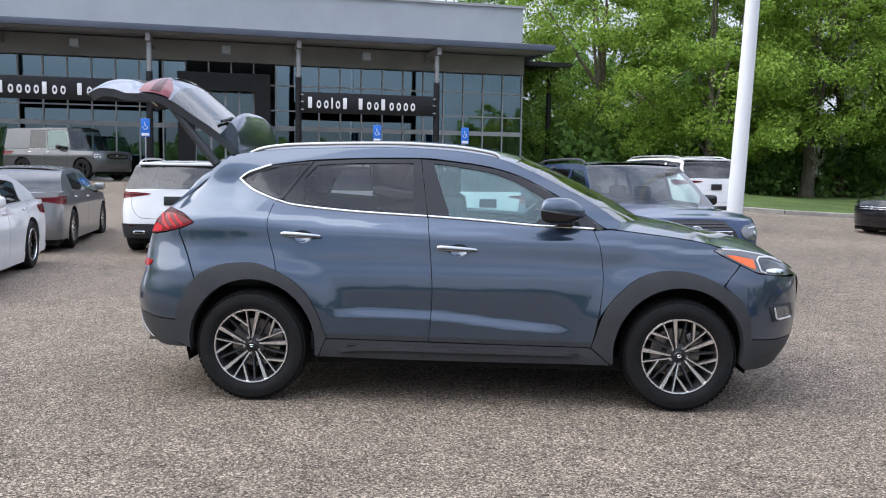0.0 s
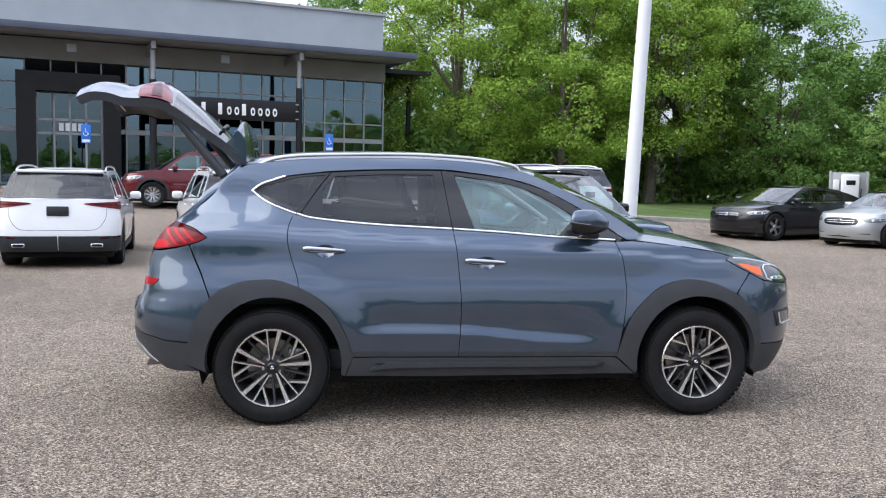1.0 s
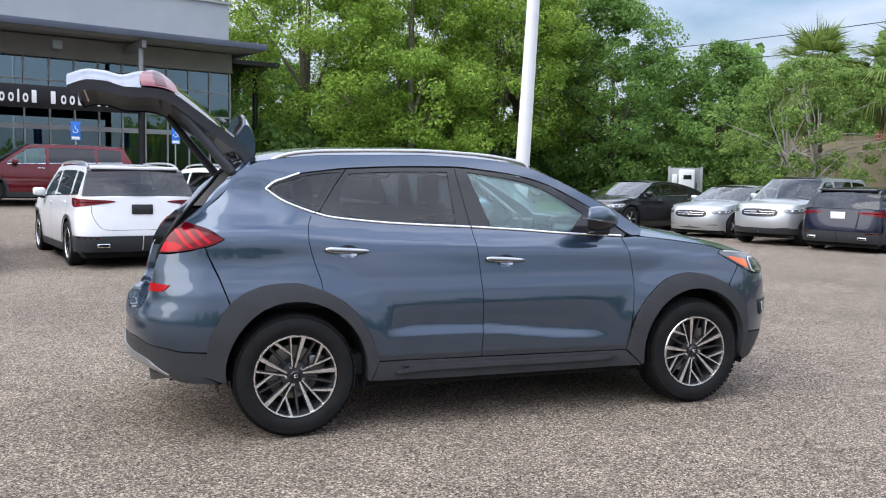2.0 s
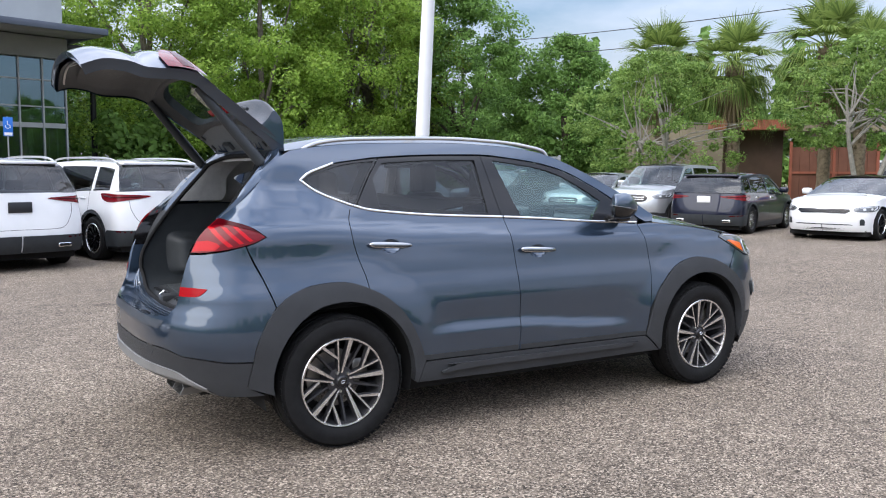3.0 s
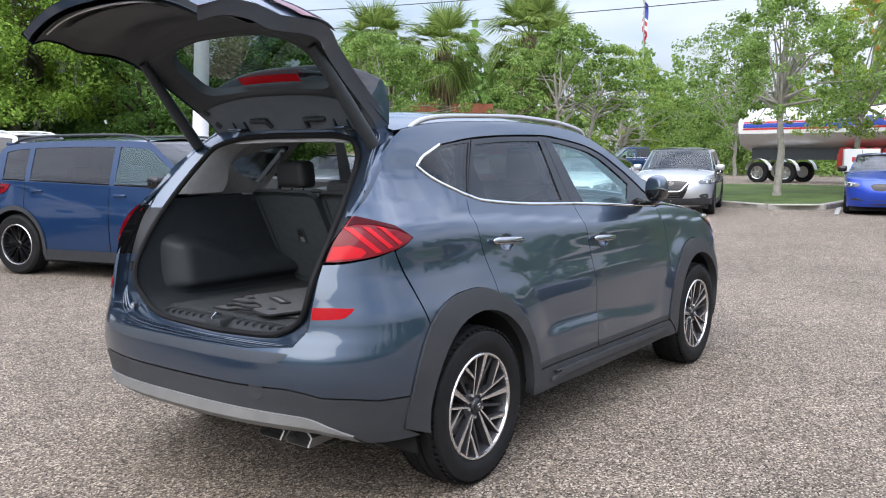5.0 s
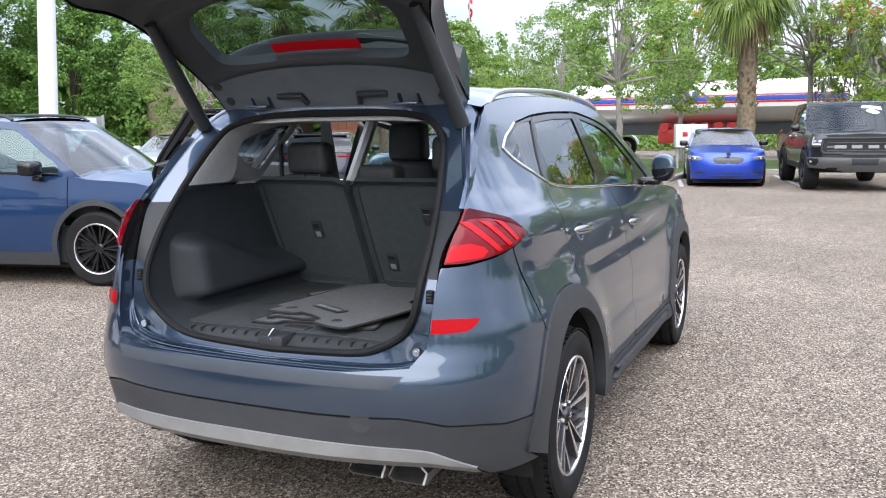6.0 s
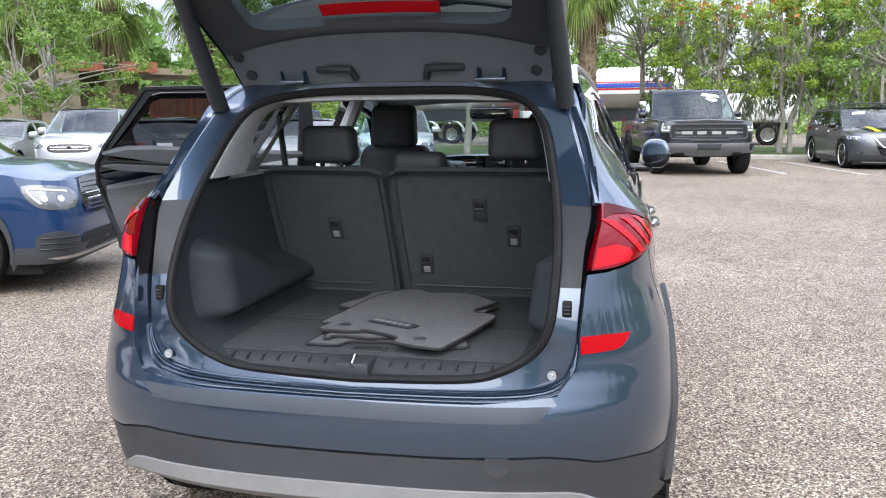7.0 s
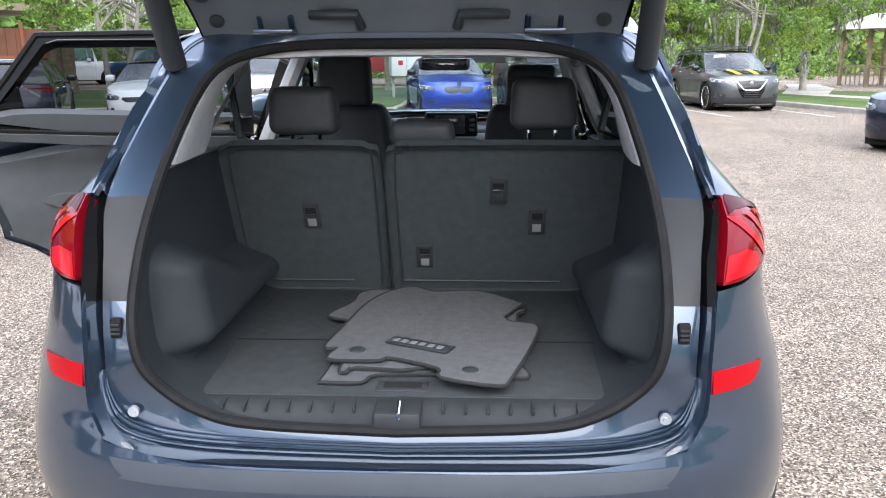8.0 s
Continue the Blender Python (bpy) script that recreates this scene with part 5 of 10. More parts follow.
DLO = [(-1.23, 1.267), (-1.338, 1.308), (-1.404, 1.343), (-1.466, 1.393), (-1.466, 1.393), (-1.415, 1.43), (-1.343, 1.457), (-1.268, 1.484), (-1.126, 1.504), (-0.979, 1.521), (-0.684, 1.537), (-0.298, 1.543), (-0.133, 1.53), (0.051, 1.508), (0.197, 1.481), (0.342, 1.436), (0.485, 1.367), (0.627, 1.288), (0.84, 1.14)]
ARCH_R_OUT = [(-1.80, 0.576), (-1.752, 0.684), (-1.692, 0.768), (-1.606, 0.828), (-1.5, 0.86), (-1.32, 0.868), (-1.175, 0.824), (-1.066, 0.762), (-0.974, 0.673), (-0.901, 0.543), (-0.855, 0.415)]
ARCH_F_OUT = [(0.807, 0.442), (0.854, 0.584), (0.904, 0.672), (0.989, 0.761), (1.075, 0.825), (1.178, 0.861), (1.298, 0.872), (1.453, 0.845), (1.59, 0.78), (1.693, 0.697), (1.747, 0.605), (1.769, 0.466)]
hero = thing("crossover_car", "grey-blue crossover with its tailgate and one rear door open", "car", pose(0, 0, 0))


def arch_in(c, n=22):
    r = 0.412
    return [(c + r * math.cos(a), RW + 0.012 + r * math.sin(a)) for a in steps(math.radians(187), math.radians(-7), n)]


def lamp_outline():
    side = on_skin([(-1.912, 1.205), (-1.912, 1.205), (-1.87, 1.192), (-1.785, 1.163), (-1.715, 1.114), (-1.715, 1.114), (-1.78, 1.083), (-1.90, 1.053), (-2.0, 1.036)])
    return rounded(side + [(SY(0.673, 1.034), 1.034), (SY(0.673, 1.034), 1.034), (SY(0.682, 1.09), 1.09), (SY(0.694, 1.15), 1.15)], 4)


def hero_side(sd):
    p = dict(parent=hero, side=sd)
    up = rounded(PILLAR, 3, False)[:-1] + rounded(ROOF_EDGE, 3, False)
    back = rounded(on_skin(BACK_EDGE), 3, False)
    lamp_top = rounded(on_skin([(-1.925, 1.205), (-1.87, 1.192), (-1.785, 1.163), (-1.715, 1.114)]), 4, False)
    seam = rounded([(-1.815, 1.07), (-1.8, 1.03), (-1.747, 0.913), (-1.692, 0.768)], 4, False)
    arch_q = rounded([(-1.692, 0.768), (-1.606, 0.828), (-1.5, 0.86), (-1.32, 0.868), (-1.18, 0.826)], 4, False)
    door_r = rounded([(-1.18, 0.826), (-1.19, 0.889), (-1.224, 0.994), (-1.248, 1.098), (-1.243, 1.185), (-1.215, 1.255)], 4, False)
    dlo = rounded(DLO, 3, False)
    panel("body_side", F, up + back[1:] + lamp_top[1:] + [(S(-1.76, 1.09), 1.09)] + [(S(a, b), b) for a, b in seam] + arch_q[1:] + door_r[1:] + dlo + [(0.88, 1.118), (0.95, 1.12)], PAINT_HERO, step=0.023, gap=0.0022, **p)
    if sd > 0:
        rear_door(hero, sd, None)
    front_door(hero, sd, None)
    panel("front_wing", F, rounded([(0.80, 1.105), (0.838, 1.0), (0.857, 0.827), (0.843, 0.654), (0.828, 0.56)], 3, False) + rounded([(0.828, 0.56), (0.904, 0.672), (0.989, 0.761), (1.075, 0.825), (1.178, 0.861), (1.298, 0.872), (1.453, 0.845), (1.59, 0.78)], 4, False)[1:] + on_skin([(1.63, 0.84), (1.69, 0.915), (1.6, 0.958), (1.531, 0.995), (1.56, 1.02), (1.5, 1.038), (1.25, 1.078), (0.98, 1.108), (0.9, 1.113)]), PAINT_HERO, step=0.023, gap=0.0022, **p)
    # bumpers
    panel("front_bumper", F, on_skin([(1.595, 0.785), (1.635, 0.845), (1.695, 0.912), (1.81, 0.86), (1.985, 0.838), (2.1, 0.825)]) + [(S_NOSE - 0.05, 0.82), (S_NOSE + 0.004, 0.82), (S_NOSE + 0.004, 0.46), (S_NOSE - 0.4, 0.46)] + on_skin([(1.95, 0.45), (1.77, 0.46), (1.75, 0.605), (1.697, 0.697)]), PAINT_HERO, step=0.05, gap=0.0022, **p)
    rb = [(SY(0.668, 1.028), 1.028), (SY(0.66, 0.95), 0.95), (SY(0.652, 0.86), 0.86), (SY(0.645, 0.78), 0.78), (SY(0.60, 0.72), 0.72), (SY(0.4, 0.702), 0.702), (S_BACK - 0.004, 0.70), (S_BACK - 0.004, 0.556), (SY(0.3, 0.557), 0.557), (SY(0.58, 0.56), 0.56), (SY(0.65, 0.548), 0.548), (SY(0.71, 0.53), 0.53), (SY(0.8, 0.522), 0.522)]
    panel("rear_bumper", F, rb + on_skin([(-1.95, 0.508), (-1.813, 0.505), (-1.80, 0.576), (-1.752, 0.684), (-1.695, 0.766), (-1.75, 0.91), (-1.803, 1.03), (-1.818, 1.072), (-1.90, 1.049), (-2.0, 1.031)]), PAINT_HERO, step=0.025, gap=0.002, **p)
    panel("rear_bumper_cladding", F, [(S_BACK - 0.004, 0.551), (SY(0.3, 0.552), 0.552), (SY(0.58, 0.555), 0.555), (SY(0.65, 0.543), 0.543), (SY(0.71, 0.525), 0.525), (SY(0.8, 0.517), 0.517)] + on_skin([(-1.95, 0.502), (-1.815, 0.5), (-1.838, 0.376), (-1.755, 0.33), (-1.9, 0.325)]) + [(SY(0.8, 0.33), 0.33), (SY(0.765, 0.365), 0.365), (SY(0.71, 0.398), 0.398), (SY(0.5, 0.408), 0.408), (S_BACK - 0.004, 0.412)], CLADDING, step=0.05, gap=0.001, rim=0.03, **p)
    panel("front_bumper_cladding", F, [(S_NOSE + 0.004, 0.455), (S_NOSE - 0.4, 0.455)] + on_skin([(1.95, 0.445), (1.772, 0.455), (1.765, 0.35), (1.745, 0.262), (1.9, 0.262), (2.05, 0.285)]) + [(S_NOSE - 0.3, 0.3), (S_NOSE + 0.004, 0.3)], CLADDING, step=0.05, gap=0.001, rim=0.03, **p)
    panel("rear_arch_cladding", F, rounded(on_skin([(-1.838, 0.376), (-1.815, 0.5)] + ARCH_R_OUT), 3, False) + [(-0.905, 0.295)] + arch_in(HUB_R)[::-1] + [(-1.75, 0.33)], CLADDING, step=0.045, gap=0.001, rim=0.05, lift=0.011, **p)
    panel("front_arch_cladding", F, [(0.79, 0.395)] + rounded(on_skin(ARCH_F_OUT), 3, False) + [(S(1.767, 0.35), 0.35), (S(1.745, 0.262), 0.262)] + arch_in(HUB_F)[::-1] + [(0.915, 0.285)], CLADDING, step=0.045, gap=0.001, rim=0.05, lift=0.011, **p)
    panel("sill_cladding", F, [(-0.858, 0.406), (-0.2, 0.398), (0.786, 0.388), (0.91, 0.285), (0.3, 0.284), (-0.42, 0.286), (-0.9, 0.297)], CLADDING, step=0.05, gap=0.001, rim=0.05, lift=0.008, **p)
    panel("sill_step", F, rounded([(-0.76, 0.335), (-0.66, 0.372), (-0.62, 0.376), (0.6, 0.362), (0.66, 0.352), (0.55, 0.34), (-0.5, 0.345)], 3), CLADDING, step=0.05, rim=0.02, lift=0.03, **p)
    # window frames and panes
    q_frame = rounded([(-1.23, 1.27), (-1.338, 1.311), (-1.404, 1.346), (-1.463, 1.393), (-1.463, 1.393), (-1.413, 1.428), (-1.343, 1.455), (-1.268, 1.481), (-1.126, 1.501), (-0.99, 1.517), (-0.99, 1.517), (-1.066, 1.42), (-1.17, 1.27), (-1.17, 1.27)], 3)
    q_pane = rounded([(-1.215, 1.278), (-1.325, 1.318), (-1.39, 1.352), (-1.44, 1.393), (-1.395, 1.425), (-1.34, 1.442), (-1.198, 1.482), (-1.018, 1.5), (-1.018, 1.5), (-1.085, 1.41), (-1.17, 1.285), (-1.18, 1.275)], 3)
    panel("quarter_window_frame", F, q_frame, GLOSS_BLACK, step=0.06, gap=0.001, holes=[q_pane], rim=0.03, lift=-0.005, **p)
    panel("quarter_window", F, q_pane, GLASS_TINT, step=0.08, rim=0, lift=-0.01, label="tinted glass", **p)
    strip("chrome_moulding", F, rounded([(-1.2, 1.259), (-1.23, 1.268), (-1.338, 1.309), (-1.404, 1.344), (-1.466, 1.393), (-1.466, 1.393), (-1.415, 1.432), (-1.343, 1.459), (-1.268, 1.485)], 5, False), 0.0145, CHROME, hero, 0.002, sd)
    # lamps
    lamp = panel("tail_lamp", F, lamp_outline(), RED_LENS, step=0.03, gap=0.003, rim=0.03, lift=0.006, label="red wraparound lens", **p)
    for xt, xb, zb in ((-1.965, -1.895, 1.066), (-1.915, -1.845, 1.08), (-1.865, -1.8, 1.092)):
        panel("lamp_blade", F, on_skin([(xb, zb), (xb + 0.021, zb + 0.004), (xt + 0.023, 1.158), (xt, 1.163)]), LENS_BRIGHT, lamp, step=0.03, rim=0, lift=0.0085, side=sd, label="bright slanting light blade")
    panel("lamp_band", F, [(SY(0.68, 1.042), 1.042), (SY(0.69, 1.092), 1.092)] + on_skin([(-1.975, 1.098), (-1.94, 1.085), (-1.93, 1.07), (-1.95, 1.052)]), LENS_BRIGHT, lamp, step=0.03, rim=0, lift=0.0075, side=sd, label="bright lower band of the lens")
    panel("lamp_brow", F, on_skin([(-1.905, 1.202), (-1.87, 1.19), (-1.79, 1.163), (-1.73, 1.124), (-1.79, 1.148), (-1.87, 1.17), (-1.925, 1.172)]) + [(SY(0.705, 1.165), 1.165), (SY(0.7, 1.19), 1.19)], RED_LENS_DARK, lamp, step=0.03, rim=0, lift=0.0075, side=sd, label="dark upper edge of the lens")
    panel("reflector", F, [(SY(0.656, 0.868), 0.868), (SY(0.72, 0.868), 0.868), (SY(0.782, 0.864), 0.864), (SY(0.776, 0.848), 0.848), (SY(0.762, 0.831), 0.831), (SY(0.746, 0.825), 0.825), (SY(0.7, 0.823), 0.823), (SY(0.656, 0.822), 0.822)], REFLECTOR_RED, step=0.03, rim=0.01, lift=0.004, label="red bumper reflector", **p)
    hl = panel("headlamp", F, rounded(on_skin([(1.531, 0.995), (1.531, 0.995), (1.572, 1.02), (1.761, 0.996), (1.9, 0.966), (1.99, 0.925), (2.1, 0.84), (2.1, 0.84), (1.985, 0.84), (1.811, 0.863), (1.69, 0.916)]), 3), LAMP_SMOKE, step=0.035, gap=0.003, rim=0.03, lift=0.006, label="clear headlamp glass", **p)
    panel("side_marker", F, rounded(on_skin([(1.6, 0.972), (1.6, 0.972), (1.66, 0.968), (1.775, 0.945), (1.775, 0.945), (1.79, 0.885), (1.79, 0.885), (1.72, 0.912)]), 2), AMBER_LENS, hl, step=0.04, rim=0, lift=0.009, side=sd, label="amber side marker")
    panel("lamp_core", F, rounded(on_skin([(1.815, 0.945), (1.9, 0.932), (2.0, 0.885), (2.07, 0.852), (1.98, 0.85), (1.84, 0.872)]), 2), LAMP_DARK, hl, step=0.04, rim=0, lift=0.009, side=sd)
    panel("projector_bezel", F, rounded(on_skin([(1.86, 0.882), (1.93, 0.885), (1.99, 0.872), (1.97, 0.858), (1.87, 0.868)]), 3), CHROME, hl, step=0.03, rim=0, lift=0.012, side=sd)
    strip("light_guide", F, on_skin([(1.99, 0.918), (1.9, 0.95), (1.815, 0.957), (1.8, 0.94), (1.825, 0.872), (1.86, 0.862)]), 0.014, LAMP_CLEAR, hl, 0.01, sd, None, "pale light guide")
    strip("lamp_brow", F, on_skin([(1.58, 1.008), (1.7, 0.996), (1.83, 0.973), (1.95, 0.94)]), 0.016, SATIN_METAL, hl, 0.006, sd)
    fog = panel("fog_lamp_bezel", F, on_skin([(1.885, 0.665), (2.06, 0.668), (2.09, 0.575), (1.915, 0.562)]), BLACK_PLASTIC, step=0.04, rim=0.02, lift=0.008, **p)
    panel("fog_lamp", F, on_skin([(1.925, 0.655), (2.02, 0.655), (2.045, 0.59), (1.94, 0.582)]), LAMP_SMOKE, fog, step=0.04, rim=0, lift=0.014, side=sd)
    strip("daytime_strip", F, on_skin([(1.912, 0.652), (1.928, 0.585), (1.95, 0.577), (2.045, 0.583)]), 0.014, LAMP_CLEAR, fog, 0.016, sd)
    panel("grille", F, [(S_NOSE + 0.004, 0.815), (S_NOSE - 0.42, 0.81), (S_NOSE - 0.3, 0.6), (S_NOSE + 0.004, 0.56)], GLOSS_BLACK, step=0.06, rim=0.02, lift=0.012, **p)
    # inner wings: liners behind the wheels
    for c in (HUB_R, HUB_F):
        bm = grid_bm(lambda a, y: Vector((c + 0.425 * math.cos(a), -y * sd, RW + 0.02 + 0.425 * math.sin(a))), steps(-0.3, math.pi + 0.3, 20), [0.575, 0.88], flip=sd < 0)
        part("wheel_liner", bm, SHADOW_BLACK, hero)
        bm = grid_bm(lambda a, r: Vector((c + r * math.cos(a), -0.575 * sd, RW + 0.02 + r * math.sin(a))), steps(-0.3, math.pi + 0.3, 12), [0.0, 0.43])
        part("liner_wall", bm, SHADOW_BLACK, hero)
    # roof rail
    rail = [(x, F(x, z).y + 0.012, z + 0.022) for x, z in rounded([(0.22, 1.545), (0.16, 1.562), (-0.03, 1.592), (-0.25, 1.607), (-0.54, 1.614), (-1.06, 1.6), (-1.28, 1.583), (-1.43, 1.56)], 4, False)]
    k = len(rail) - 1
    part("roof_rail", tube_bm([(x, y * sd, z - 0.03 * abs(2 * i / k - 1) ** 8) for i, (x, y, z) in enumerate(rail)], 0.0115, 10), SATIN_METAL, hero, "satin silver rail")


def rear_door(parent, sd, m):
    p = dict(parent=parent, side=sd, m=m)
    door_r = rounded([(-1.18, 0.826), (-1.19, 0.889), (-1.224, 0.994), (-1.248, 1.098), (-1.243, 1.185), (-1.215, 1.255)], 4, False)
    skin = [(-1.23, 1.262)] + rounded([(-1.23, 1.262), (-1.08, 1.225), (-0.733, 1.193), (-0.237, 1.169)], 3, False)[1:] + rounded([(-0.237, 1.169), (-0.216, 0.978), (-0.197, 0.7), (-0.214, 0.405)], 4, False)[1:] + [(-0.6, 0.408)] + rounded([(-0.858, 0.414), (-0.901, 0.543), (-0.974, 0.673), (-1.066, 0.762), (-1.175, 0.824)], 4, False) + door_r[:-1]
    panel("rear_door", F, skin, PAINT_HERO, step=0.023, gap=0.0022, holes=[handle_cup(-1.03, 1.044)], **p)
    shell = [(-1.035, 1.572), (-0.684, 1.582), (-0.3, 1.588), (-0.239, 1.178), (-0.733, 1.2), (-1.08, 1.233), (-1.252, 1.2), (-1.252, 1.24), (-1.21, 1.325)]
    rear_frame = rounded([(-0.985, 1.517), (-0.684, 1.534), (-0.296, 1.54)], 3, False) + [(-0.239, 1.178), (-0.733, 1.2), (-1.08, 1.233), (-1.165, 1.25), (-1.165, 1.275), (-1.062, 1.421)]
    rear_pane = rounded([(-1.035, 1.238), (-1.035, 1.238), (-1.042, 1.393), (-1.03, 1.42), (-0.975, 1.482), (-0.95, 1.492), (-0.682, 1.508), (-0.345, 1.513), (-0.345, 1.513), (-0.33, 1.2), (-0.33, 1.2), (-0.7, 1.214)], 3)
    if m is not None:
        # the open leaf shows its whole frame, glass up into the channel
        rear_frame = inset(shell, 0.004)
        rear_pane = [(-1.07, 1.222), (-1.1, 1.4), (-1.005, 1.528), (-0.97, 1.545), (-0.345, 1.553), (-0.33, 1.2), (-0.7, 1.214)]
    panel("rear_door_frame", F, rear_frame, GLOSS_BLACK, step=0.06, gap=0.002, holes=[rear_pane], rim=0.03, lift=-0.006, **p)
    panel("rear_door_window", F, rear_pane, GLASS_TINT, step=0.08, rim=0, lift=-0.012, label="tinted glass", **p)
    panel("door_cladding", F, [(-0.225, 0.433), (-0.6, 0.437), (-0.865, 0.441), (-0.856, 0.413), (-0.6, 0.409), (-0.225, 0.405)], PLASTIC_DARKENED, step=0.05, rim=0.004, lift=0.004, label="black strip along the door's foot", **p)
    strip("chrome_moulding", F, rounded([(-0.244, 1.176), (-0.733, 1.199), (-1.08, 1.231), (-1.195, 1.258)], 5, False), 0.0145, CHROME, parent, 0.002, sd, m)
    handle(parent, sd, -1.03, 1.044, m)
    T = lambda s, z: F(s, z) + Vector((0, 0.085, 0))
    top = [(-1.228, 1.285), (-1.12, 1.305), (-1.0, 1.304), (-0.75, 1.288), (-0.5, 1.273), (-0.27, 1.262)]
    inner = inset(skin, 0.03)
    inner = top + [q for q in inner if q[1] < 1.13]
    panel("door_trim", T, inner, DOOR_TRIM, step=0.06, rim=-0.04, side=sd, m=m, parent=parent, label="dark inner trim")
    T2 = lambda s, z: F(s, z) + Vector((0, 0.115, 0))
    T4 = lambda s, z: F(s, z) + Vector((0, 0.097, 0))
    panel("armrest", T4, rounded([(-1.0, 0.95), (-0.6, 0.9), (-0.32, 0.9), (-0.34, 0.95), (-0.6, 0.965), (-0.98, 1.0)], 3), DOOR_TRIM, step=0.08, rim=-0.02, side=sd, m=m, parent=parent)
    T3 = lambda s, z: F(s, z) + Vector((0, 0.092, 0))
    # flat black strip: the shade of a groove, put into colour
    panel("trim_groove", T3, rounded([(-1.16, 1.252), (-0.7, 1.217), (-0.3, 1.197), (-0.3, 1.188), (-0.7, 1.208), (-1.16, 1.243)], 2), SHADOW_BLACK, step=0.06, rim=-0.01, side=sd, m=m, parent=parent)
    panel("trim_band", T4, rounded([(-1.17, 1.238), (-0.7, 1.203), (-0.3, 1.183), (-0.3, 1.14), (-0.7, 1.168), (-1.17, 1.213)], 2), DOOR_TRIM, step=0.06, rim=-0.01, side=sd, m=m, parent=parent, label="padded band across the trim")
    panel("speaker_grille", T2, rounded([(-0.5, 0.62), (-0.42, 0.54), (-0.34, 0.62), (-0.42, 0.7)], 4), CLADDING, step=0.06, rim=-0.02, side=sd, m=m, parent=parent)
    TF = lambda s, z: F(s, z) + Vector((0, 0.05, 0))
    if m is not None:
        hole = [(-1.205, 1.245), (-1.185, 1.312), (-1.015, 1.54), (-0.98, 1.552), (-0.345, 1.56), (-0.33, 1.2), (-0.733, 1.215), (-1.08, 1.235)]
        panel("inner_frame", TF, shell, BLACK_PLASTIC, step=0.05, holes=[hole], rim=-0.02, side=sd, m=m, parent=parent)
        panel("quarter_blank", lambda s, z: F(s, z) + Vector((0, 0.035, 0)), [(-1.065, 1.235), (-1.097, 1.405), (-1.19, 1.3), (-1.2, 1.245)], GLOSS_BLACK, step=0.05, rim=-0.01, side=sd, m=m, parent=parent, label="black blank behind the window")
        strip("glass_channel", TF, [(-1.005, 1.545), (-0.97, 1.556), (-0.345, 1.564)], 0.01, SKID_SILVER, parent, 0.004, sd, m)
        strip("frame_seal", TF, [(-0.3, 1.586), (-0.684, 1.58), (-1.035, 1.57), (-1.21, 1.323), (-1.25, 1.24), (-1.25, 1.15), (-1.2, 1.03), (-1.15, 0.93)], 0.022, RUBBER, parent, 0.0, sd, m)
    else:
        full_frame = rounded([(-1.0, 1.552), (-0.684, 1.574), (-0.3, 1.58)], 3, False) + [(-0.239, 1.178), (-0.733, 1.2), (-1.08, 1.233), (-1.205, 1.25), (-1.2, 1.29), (-1.09, 1.46)]
        panel("inner_frame", TF, full_frame, BLACK_PLASTIC, step=0.06, holes=[inset(rear_pane, -0.018)], rim=-0.02, side=sd, m=m, parent=parent)


